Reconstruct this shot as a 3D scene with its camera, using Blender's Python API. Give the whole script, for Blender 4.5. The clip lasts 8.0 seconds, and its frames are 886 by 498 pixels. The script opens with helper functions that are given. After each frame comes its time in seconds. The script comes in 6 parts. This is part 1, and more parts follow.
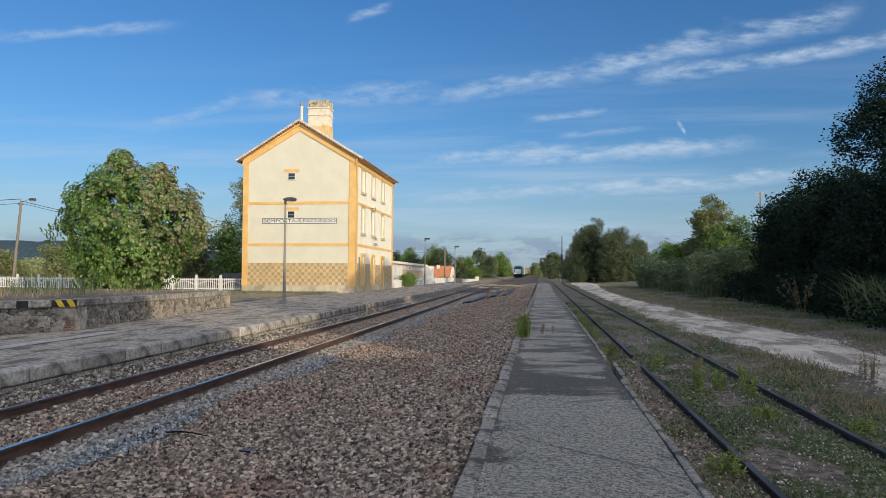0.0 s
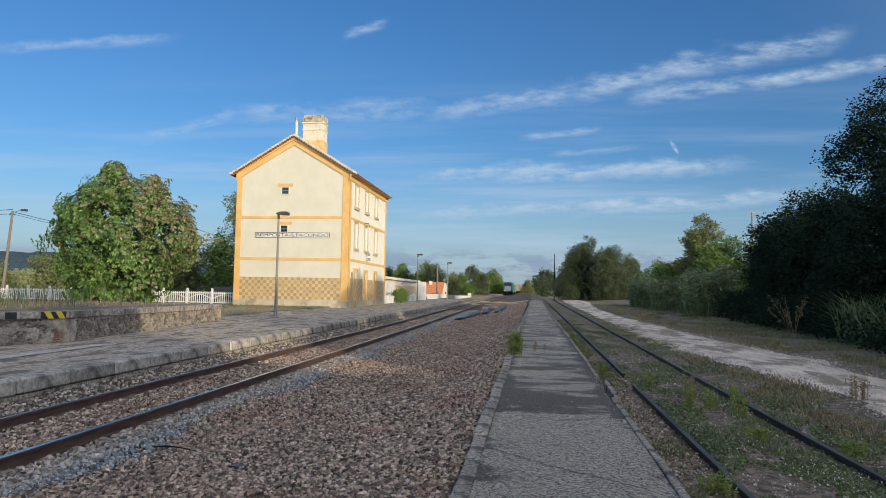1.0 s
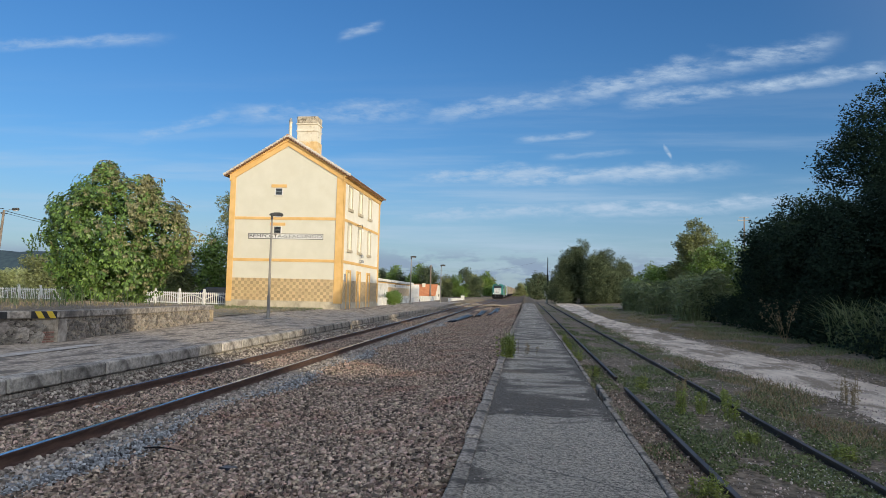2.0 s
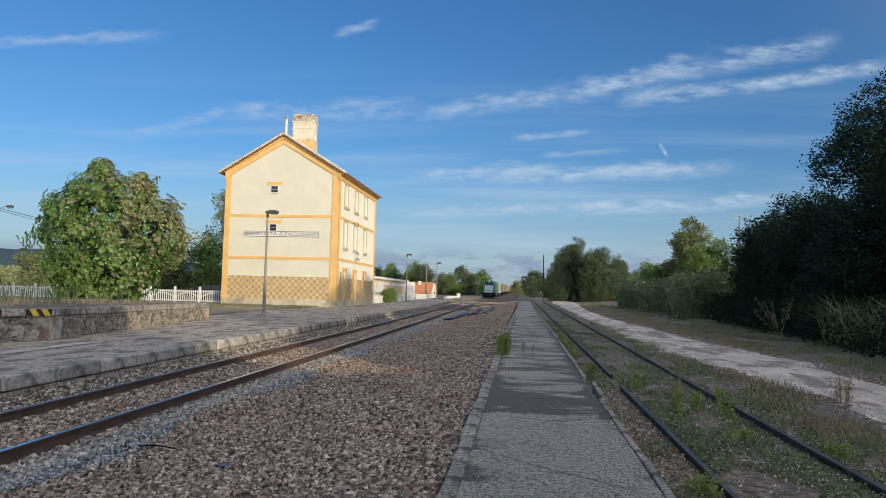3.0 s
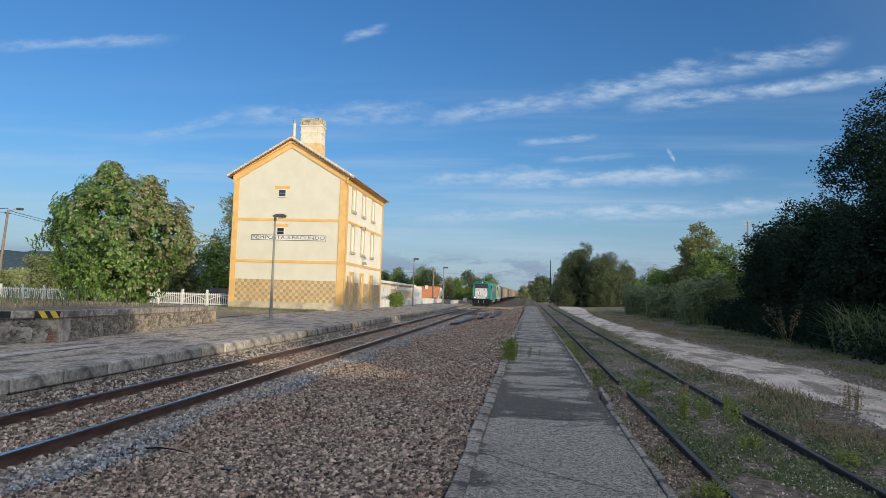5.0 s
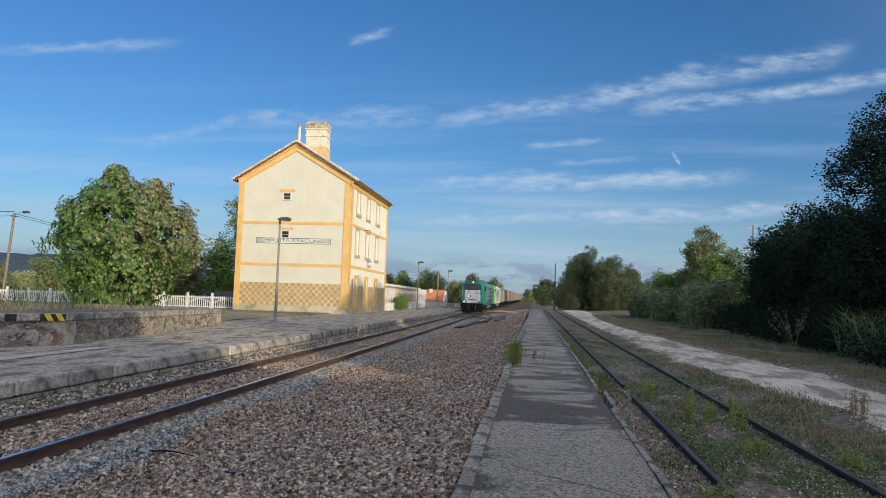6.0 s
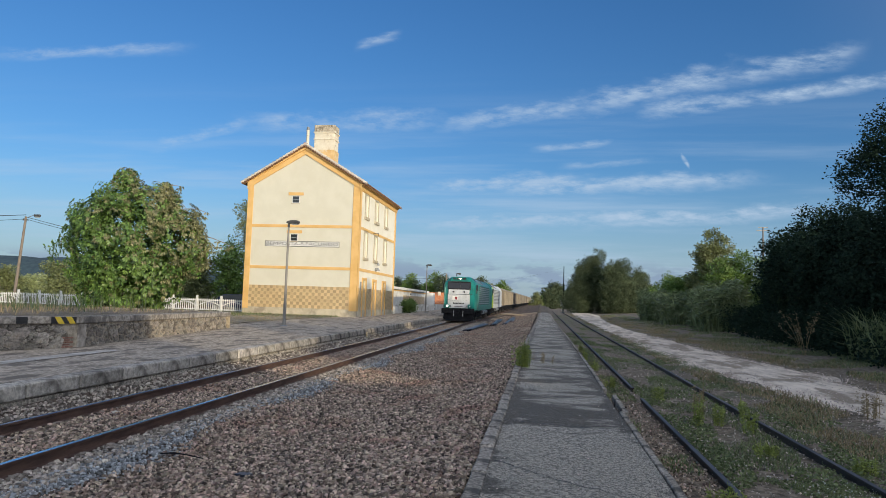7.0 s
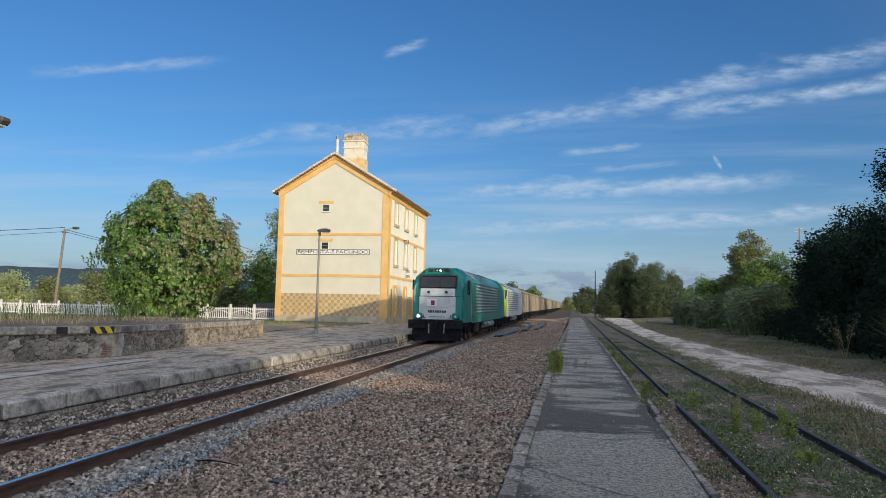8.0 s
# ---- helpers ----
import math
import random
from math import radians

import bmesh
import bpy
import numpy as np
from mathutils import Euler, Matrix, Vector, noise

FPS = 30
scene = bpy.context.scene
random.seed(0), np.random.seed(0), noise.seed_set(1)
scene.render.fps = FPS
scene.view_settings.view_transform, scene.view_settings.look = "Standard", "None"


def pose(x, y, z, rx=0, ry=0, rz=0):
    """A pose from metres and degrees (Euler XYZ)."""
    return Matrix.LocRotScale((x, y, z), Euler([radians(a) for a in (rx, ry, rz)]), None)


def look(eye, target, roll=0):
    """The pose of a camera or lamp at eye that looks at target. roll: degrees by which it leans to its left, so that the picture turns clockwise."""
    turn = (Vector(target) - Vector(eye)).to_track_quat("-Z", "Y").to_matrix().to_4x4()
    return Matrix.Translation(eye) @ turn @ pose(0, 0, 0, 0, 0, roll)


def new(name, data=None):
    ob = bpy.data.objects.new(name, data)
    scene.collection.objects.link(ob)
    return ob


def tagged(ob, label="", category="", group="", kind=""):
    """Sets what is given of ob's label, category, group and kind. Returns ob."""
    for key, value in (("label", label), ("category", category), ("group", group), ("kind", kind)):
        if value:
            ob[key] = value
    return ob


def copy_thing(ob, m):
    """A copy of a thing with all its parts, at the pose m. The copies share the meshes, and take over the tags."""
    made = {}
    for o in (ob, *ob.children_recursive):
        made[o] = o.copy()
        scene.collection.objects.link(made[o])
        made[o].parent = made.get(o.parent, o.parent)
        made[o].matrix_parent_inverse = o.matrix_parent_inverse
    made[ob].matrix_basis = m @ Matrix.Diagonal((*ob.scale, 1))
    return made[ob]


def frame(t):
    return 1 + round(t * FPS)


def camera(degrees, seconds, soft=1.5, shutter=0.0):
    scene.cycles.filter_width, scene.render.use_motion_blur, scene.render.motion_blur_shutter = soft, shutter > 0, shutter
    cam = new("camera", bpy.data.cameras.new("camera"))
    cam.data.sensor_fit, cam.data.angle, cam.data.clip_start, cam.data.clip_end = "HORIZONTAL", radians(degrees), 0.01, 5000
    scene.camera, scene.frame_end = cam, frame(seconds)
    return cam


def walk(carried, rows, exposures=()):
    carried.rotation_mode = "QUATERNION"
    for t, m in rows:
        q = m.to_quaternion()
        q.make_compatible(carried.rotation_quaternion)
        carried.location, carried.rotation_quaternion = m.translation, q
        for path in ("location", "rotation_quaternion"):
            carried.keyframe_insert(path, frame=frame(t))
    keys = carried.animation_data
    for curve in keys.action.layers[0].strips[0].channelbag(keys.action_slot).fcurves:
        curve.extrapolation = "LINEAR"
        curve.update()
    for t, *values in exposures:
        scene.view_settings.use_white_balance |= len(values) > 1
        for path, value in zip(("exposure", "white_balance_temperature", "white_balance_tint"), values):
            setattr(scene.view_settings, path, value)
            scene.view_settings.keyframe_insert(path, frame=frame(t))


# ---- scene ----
cam = camera(64.2, 8.0, soft=0.6)
EYE = 2.05          # eye above the rail plane at y = 0
GRADE = 0.0092      # the line climbs gently away from the eye
# seconds, yaw to the left of the line, pitch up, roll
TURNS = [
    (0.0, 7.886, 2.315, 0.321),
    (0.5, 7.562, 3.082, 0.708),
    (1.0, 7.324, 3.632, 1.008),
    (1.5, 7.058, 3.898, 1.259),
    (3.0, 6.454, 3.667, 1.431),
    (3.5, 6.456, 3.705, 1.344),
    (4.0, 6.616, 3.795, 1.419),
    (4.5, 6.844, 3.895, 1.610),
    (6.0, 7.409, 4.273, 1.855),
    (6.5, 7.720, 4.385, 1.816),
    (7.0, 8.094, 4.485, 1.846),
    (7.5, 8.632, 4.648, 1.770),
    (8.0, 10.533, 4.924, 1.222),
]
walk(cam, [(t, pose(0, 0, EYE, 90 + pitch, 0, yaw) @ pose(0, 0, 0, 0, 0, roll)) for t, yaw, pitch, roll in TURNS],
     exposures=[(0.0, 0.0, 6500, 10), (4.5, 0.0, 6450, 10), (8.0, -0.05, 6400, 10)])

# ---- world and sun ----
SUN_AZ = 136.0      # degrees clockwise from +y
SUN_EL = 10.0


def lk(nt, a, b):
    nt.links.new(a, b)


def mnode(nt, op, a, b=None, c=None, clamp=False):
    n = nt.nodes.new("ShaderNodeMath")
    n.operation, n.use_clamp = op, clamp
    for i, v in enumerate((a, b, c)):
        if v is None:
            continue
        if isinstance(v, (int, float)):
            n.inputs[i].default_value = v
        else:
            lk(nt, v, n.inputs[i])
    return n.outputs[0]


def mixcol(nt, fac, a, b):
    n = nt.nodes.new("ShaderNodeMix")
    n.data_type = "RGBA"
    for sock, v in ((n.inputs[0], fac), (n.inputs[6], a), (n.inputs[7], b)):
        if isinstance(v, (int, float)):
            sock.default_value = v
        elif isinstance(v, (tuple, list)):
            sock.default_value = (*v[:3], 1)
        else:
            lk(nt, v, sock)
    return n.outputs[2]


def smooth(nt, v, lo, hi):
    n = nt.nodes.new("ShaderNodeMapRange")
    n.interpolation_type = "SMOOTHSTEP"
    lk(nt, v, n.inputs[0])
    n.inputs[1].default_value, n.inputs[2].default_value = lo, hi
    return n.outputs[0]


def noise_node(nt, vec, scale, detail=4.0, rough=0.55):
    n = nt.nodes.new("ShaderNodeTexNoise")
    n.inputs["Scale"].default_value, n.inputs["Detail"].default_value, n.inputs["Roughness"].default_value = scale, detail, rough
    if vec is not None:
        lk(nt, vec, n.inputs["Vector"])
    return n.outputs["Fac"]


def build_world():
    w = bpy.data.worlds.new("sky")
    scene.world = w
    w.use_nodes = True
    nt = w.node_tree
    nt.nodes.clear()
    out = nt.nodes.new("ShaderNodeOutputWorld")
    bg = nt.nodes.new("ShaderNodeBackground")
    bg.inputs[1].default_value = 0.135
    sky = nt.nodes.new("ShaderNodeTexSky")
    sky.sky_type, sky.sun_disc = "NISHITA", False
    sky.sun_elevation, sky.sun_rotation = radians(SUN_EL), radians(SUN_AZ)
    sky.air_density, sky.dust_density, sky.ozone_density = 1.0, 0.7, 3.0
    tc = nt.nodes.new("ShaderNodeTexCoord")
    sep = nt.nodes.new("ShaderNodeSeparateXYZ")
    lk(nt, tc.outputs["Generated"], sep.inputs[0])
    ahead = mnode(nt, "MAXIMUM", sep.outputs[1], 0.15)
    u = mnode(nt, "DIVIDE", sep.outputs[0], ahead)
    v = mnode(nt, "DIVIDE", sep.outputs[2], ahead)
    comb = nt.nodes.new("ShaderNodeCombineXYZ")
    lk(nt, u, comb.inputs[0])
    lk(nt, v, comb.inputs[1])

    def stretched(rot, sx, sy, scale, detail=6.0):
        mp = nt.nodes.new("ShaderNodeMapping")
        mp.inputs["Rotation"].default_value = (0, 0, radians(rot))
        mp.inputs["Scale"].default_value = (sx, sy, 1)
        lk(nt, comb.outputs[0], mp.inputs[0])
        return noise_node(nt, mp.outputs[0], scale, detail, 0.6)

    fibre = stretched(-10, 1.0, 3.0, 4.0)
    fine = stretched(-17, 1.0, 3.2, 34.0, 10.0)
    wisp = stretched(-24, 1.0, 2.6, 15.0, 10.0)
    veil = stretched(-6, 0.6, 9.0, 2.2)
    puffs = stretched(0, 1.0, 3.2, 11.0, 4.0)
    density = None
    # cirrus bands: u from, u to, v at both, half width, strength
    for u0, u1, v0, v1, hw, k in CIRRUS:
        slope = (v1 - v0) / (u1 - u0)
        line = mnode(nt, "MULTIPLY_ADD", mnode(nt, "SUBTRACT", u, u0), slope, v0)
        wob = mnode(nt, "MULTIPLY_ADD", mnode(nt, "SUBTRACT", fibre, 0.5), 2.0 * hw, line)
        wob = mnode(nt, "MULTIPLY_ADD", mnode(nt, "SUBTRACT", wisp, 0.5), 2.6 * hw, wob)
        off = mnode(nt, "DIVIDE", mnode(nt, "ABSOLUTE", mnode(nt, "SUBTRACT", v, wob)), hw * 1.6)
        band = mnode(nt, "SUBTRACT", 1.0, smooth(nt, off, 0.0, 1.0))
        span = mnode(nt, "MULTIPLY", smooth(nt, u, u0, u0 + 0.3 * (u1 - u0)), mnode(nt, "SUBTRACT", 1.0, smooth(nt, u, u1 - 0.3 * (u1 - u0), u1)))
        one = mnode(nt, "MULTIPLY", mnode(nt, "MULTIPLY", band, span), k)
        density = one if density is None else mnode(nt, "MAXIMUM", density, one)
    grain = mnode(nt, "MULTIPLY_ADD", smooth(nt, wisp, 0.36, 0.64), 0.50, mnode(nt, "MULTIPLY", smooth(nt, fine, 0.36, 0.64), 0.42))
    density = mnode(nt, "MULTIPLY", density, mnode(nt, "ADD", grain, 0.10))
    low = mnode(nt, "SUBTRACT", 1.0, smooth(nt, v, 0.06, 0.36))
    haze = mnode(nt, "MULTIPLY", mnode(nt, "MULTIPLY", smooth(nt, veil, 0.42, 0.70), low), 0.60)
    density = mnode(nt, "MAXIMUM", density, haze)
    front = smooth(nt, sep.outputs[1], 0.15, 0.35)
    density = mnode(nt, "MULTIPLY", density, front, clamp=True)
    hs = nt.nodes.new("ShaderNodeHueSaturation")
    hs.inputs["Saturation"].default_value = 1.15
    lk(nt, sky.outputs[0], hs.inputs["Color"])
    tint = nt.nodes.new("ShaderNodeMix")
    tint.data_type, tint.blend_type = "RGBA", "MULTIPLY"
    tint.inputs[0].default_value = 1.0
    lk(nt, hs.outputs[0], tint.inputs[6])
    tint.inputs[7].default_value = (0.79, 0.925, 1.13, 1)
    low_haze = mnode(nt, "SUBTRACT", 1.0, smooth(nt, sep.outputs[2], -0.02, 0.20))
    hazed = mixcol(nt, mnode(nt, "MULTIPLY", low_haze, 0.72), tint.outputs[2], HAZE)
    col = mixcol(nt, density, hazed, CLOUD_WHITE)
    # small grey cumulus low over the trees
    lowband = mnode(nt, "MULTIPLY", smooth(nt, v, 0.012, 0.030), mnode(nt, "SUBTRACT", 1.0, smooth(nt, v, 0.045, 0.075)))
    grey = mnode(nt, "MULTIPLY", mnode(nt, "MULTIPLY", smooth(nt, puffs, 0.44, 0.55), lowband), front)
    col = mixcol(nt, mnode(nt, "MULTIPLY", grey, 0.8), col, CLOUD_GREY)
    # hazy glow of the low sun over its half of the sky
    dot = nt.nodes.new("ShaderNodeVectorMath")
    dot.operation = "DOT_PRODUCT"
    lk(nt, tc.outputs["Generated"], dot.inputs[0])
    dot.inputs[1].default_value = (math.sin(radians(SUN_AZ)) * 0.92, math.cos(radians(SUN_AZ)) * 0.92, 0.39)
    glow = smooth(nt, dot.outputs["Value"], -0.30, 0.95)
    add = nt.nodes.new("ShaderNodeMix")
    add.data_type, add.blend_type = "RGBA", "ADD"
    lk(nt, glow, add.inputs[0])
    lk(nt, col, add.inputs[6])
    add.inputs[7].default_value = (6.7, 6.35, 5.75, 1)
    col = add.outputs[2]
    lk(nt, col, bg.inputs[0])
    lk(nt, bg.outputs[0], out.inputs[0])


HAZE = (2.7, 3.55, 4.6)
CLOUD_WHITE, CLOUD_GREY = (3.6, 4.55, 5.7), (1.9, 2.5, 3.5)
CIRRUS = [
    (-0.190, 0.110, 0.254, 0.296, 0.0130, 0.65),
    (0.010, 0.290, 0.281, 0.333, 0.0175, 0.86),
    (0.215, 0.440, 0.315, 0.366, 0.0140, 0.75),
    (0.110, 0.320, 0.272, 0.298, 0.0115, 0.80),
    (0.240, 0.520, 0.285, 0.334, 0.0110, 0.90),
    (-0.030, 0.105, 0.222, 0.236, 0.0055, 0.60),
    (0.010, 0.160, 0.199, 0.210, 0.0045, 0.50),
    (-0.200, 0.090, 0.168, 0.184, 0.0110, 0.80),
    (-0.120, 0.330, 0.163, 0.186, 0.0105, 0.85),
    (-0.220, 0.140, 0.111, 0.129, 0.0100, 0.75),
    (0.000, 0.420, 0.118, 0.149, 0.0115, 0.95),
    (-0.620, -0.420, 0.219, 0.272, 0.0100, 0.55),
    (-0.500, -0.100, 0.262, 0.268, 0.0140, 0.55),
    (-0.920, -0.520, 0.376, 0.386, 0.0085, 0.55),
    (-0.290, -0.210, 0.377, 0.399, 0.0080, 0.60),
    (0.184, 0.199, 0.219, 0.198, 0.0046, 0.95),
]
build_world()
sun_data = bpy.data.lights.new("sun", "SUN")
sun_data.energy, sun_data.angle, sun_data.color = 3.3, radians(0.55), (1.0, 0.85, 0.60)
sun = new("sun", sun_data)
_sd = Vector((math.sin(radians(SUN_AZ)) * math.cos(radians(SUN_EL)), math.cos(radians(SUN_AZ)) * math.cos(radians(SUN_EL)), math.sin(radians(SUN_EL))))
sun.matrix_world = look(_sd * 100, (0, 0, 0))

# ---- materials ----


def material(name, c1, c2, scale=4.0, rough=0.8, metal=0.0, bump=0.0, bscale=40.0, island=0.0, obj=0.0, stain=None, stain_scale=0.4, stain_lo=0.5, stain_hi=0.7,
             stretch=(1, 1, 1), spec=0.4, bdist=0.02, rough2=None):
    m = bpy.data.materials.new(name)
    m.use_nodes = True
    nt = m.node_tree
    b = nt.nodes["Principled BSDF"]
    tc = nt.nodes.new("ShaderNodeTexCoord")
    mp = nt.nodes.new("ShaderNodeMapping")
    mp.inputs["Scale"].default_value = stretch
    lk(nt, tc.outputs["Object"], mp.inputs[0])
    vec = mp.outputs[0]
    n1 = noise_node(nt, vec, scale, 6.0, 0.6)
    fac = smooth(nt, n1, 0.32, 0.68)
    col = mixcol(nt, fac, c1, c2)
    if stain:
        n2 = noise_node(nt, vec, stain_scale, 5.0, 0.62)
        col = mixcol(nt, smooth(nt, n2, stain_lo, stain_hi), col, stain)
    if island or obj:
        if island:
            g = nt.nodes.new("ShaderNodeNewGeometry")
            r = g.outputs["Random Per Island"]
        else:
            g = nt.nodes.new("ShaderNodeObjectInfo")
            r = g.outputs["Random"]
        amt = island or obj
        hsv = nt.nodes.new("ShaderNodeHueSaturation")
        lk(nt, mnode(nt, "MULTIPLY_ADD", r, 2 * amt, 1 - amt), hsv.inputs["Value"])
        lk(nt, mnode(nt, "MULTIPLY_ADD", mnode(nt, "FRACT", mnode(nt, "MULTIPLY", r, 7.31)), 0.06 * amt, 0.5 - 0.03 * amt), hsv.inputs["Hue"])
        lk(nt, col, hsv.inputs["Color"])
        col = hsv.outputs[0]
    lk(nt, col, b.inputs["Base Color"])
    b.inputs["Metallic"].default_value = metal
    b.inputs["Specular IOR Level"].default_value = spec
    if rough2 is not None:
        lk(nt, mnode(nt, "MULTIPLY_ADD", fac, rough2 - rough, rough), b.inputs["Roughness"])
    else:
        b.inputs["Roughness"].default_value = rough
    if bump:
        bp = nt.nodes.new("ShaderNodeBump")
        bp.inputs["Strength"].default_value, bp.inputs["Distance"].default_value = bump, bdist
        lk(nt, noise_node(nt, vec, bscale, 5.0, 0.65), bp.inputs["Height"])
        lk(nt, bp.outputs[0], b.inputs["Normal"])
    return m


def grain_material(name, c1, c2, stain):
    """Coarse worn asphalt: speckle, pits and long dark stains across the surface."""
    m = bpy.data.materials.new(name)
    m.use_nodes = True
    nt = m.node_tree
    b = nt.nodes["Principled BSDF"]
    tc = nt.nodes.new("ShaderNodeTexCoord")
    vec = tc.outputs["Object"]
    mp = nt.nodes.new("ShaderNodeMapping")
    mp.inputs["Scale"].default_value = (0.50, 1.0, 1)
    lk(nt, vec, mp.inputs[0])
    speck = noise_node(nt, vec, 70, 5.0, 0.8)
    mid = noise_node(nt, vec, 24, 5.0, 0.65)
    col = mixcol(nt, smooth(nt, mnode(nt, "MULTIPLY_ADD", mid, 0.35, mnode(nt, "MULTIPLY", speck, 0.65)), 0.44, 0.56), c1, c2)
    st = noise_node(nt, mp.outputs[0], 1.5, 7.0, 0.68)
    sp = nt.nodes.new("ShaderNodeSeparateXYZ")
    lk(nt, vec, sp.inputs[0])
    # the first slab is clean; the second one is soaked dark, the rest is patchy
    wander_y = mnode(nt, "MULTIPLY_ADD", mnode(nt, "SUBTRACT", st, 0.5), 1.6, sp.outputs[1])
    wet = mnode(nt, "MULTIPLY", smooth(nt, wander_y, 9.55, 10.0), mnode(nt, "SUBTRACT", 1.0, smooth(nt, wander_y, 11.4, 14.5)))
    dry = mnode(nt, "SUBTRACT", 1.0, smooth(nt, sp.outputs[1], 8.6, 9.9))
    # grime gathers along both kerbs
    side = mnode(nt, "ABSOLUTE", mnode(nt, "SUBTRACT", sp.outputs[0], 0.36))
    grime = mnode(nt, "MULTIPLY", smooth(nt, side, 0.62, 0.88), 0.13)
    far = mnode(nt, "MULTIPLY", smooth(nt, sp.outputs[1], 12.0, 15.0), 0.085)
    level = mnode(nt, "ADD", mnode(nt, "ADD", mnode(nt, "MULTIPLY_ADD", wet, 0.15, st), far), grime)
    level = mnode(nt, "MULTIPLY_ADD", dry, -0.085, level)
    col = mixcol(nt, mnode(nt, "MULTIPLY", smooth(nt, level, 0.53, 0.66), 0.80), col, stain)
    spots = noise_node(nt, vec, 26, 2.0, 0.5)
    col = mixcol(nt, mnode(nt, "MULTIPLY", smooth(nt, spots, 0.66, 0.72), 0.6), col, (0.50, 0.48, 0.44))
    lk(nt, col, b.inputs["Base Color"])
    b.inputs["Roughness"].default_value = 0.93
    b.inputs["Specular IOR Level"].default_value = 0.3
    bp = nt.nodes.new("ShaderNodeBump")
    bp.inputs["Strength"].default_value, bp.inputs["Distance"].default_value = 1.0, 0.03
    lk(nt, speck, bp.inputs["Height"])
    lk(nt, bp.outputs[0], b.inputs["Normal"])
    return m


def leaf_material(name, c1, c2, amt=0.36, trans=0.28, spec=0.5, rough=0.42):
    m = bpy.data.materials.new(name)
    m.use_nodes = True
    nt = m.node_tree
    b = nt.nodes["Principled BSDF"]
    out = nt.nodes["Material Output"]
    g = nt.nodes.new("ShaderNodeNewGeometry")
    r = g.outputs["Random Per Island"]
    tc = nt.nodes.new("ShaderNodeTexCoord")
    big = smooth(nt, noise_node(nt, tc.outputs["Object"], 0.7, 3.0), 0.35, 0.65)
    col = mixcol(nt, mnode(nt, "MULTIPLY_ADD", r, 0.6, mnode(nt, "MULTIPLY", big, 0.4)), c1, c2)
    hsv = nt.nodes.new("ShaderNodeHueSaturation")
    lk(nt, mnode(nt, "MULTIPLY_ADD", mnode(nt, "FRACT", mnode(nt, "MULTIPLY", r, 9.7)), 2 * amt, 1 - amt), hsv.inputs["Value"])
    lk(nt, col, hsv.inputs["Color"])
    lk(nt, hsv.outputs[0], b.inputs["Base Color"])
    b.inputs["Roughness"].default_value = rough
    b.inputs["Specular IOR Level"].default_value = spec
    tr = nt.nodes.new("ShaderNodeBsdfTranslucent")
    lk(nt, hsv.outputs[0], tr.inputs[0])
    mx = nt.nodes.new("ShaderNodeMixShader")
    mx.inputs[0].default_value = trans
    lk(nt, b.outputs[0], mx.inputs[1])
    lk(nt, tr.outputs[0], mx.inputs[2])
    lk(nt, mx.outputs[0], out.inputs[0])
    return m


def glow_material(name, color, strength):
    m = bpy.data.materials.new(name)
    m.use_nodes = True
    b = m.node_tree.nodes["Principled BSDF"]
    b.inputs["Base Color"].default_value = (*color, 1)
    b.inputs["Emission Color"].default_value = (*color, 1)
    b.inputs["Emission Strength"].default_value = strength
    return m


def glass_material(name, tint=(0.03, 0.035, 0.04), rough=0.06, spec=0.6):
    m = bpy.data.materials.new(name)
    m.use_nodes = True
    b = m.node_tree.nodes["Principled BSDF"]
    b.inputs["Base Color"].default_value = (*tint, 1)
    b.inputs["Roughness"].default_value = rough
    b.inputs["Specular IOR Level"].default_value = spec
    return m


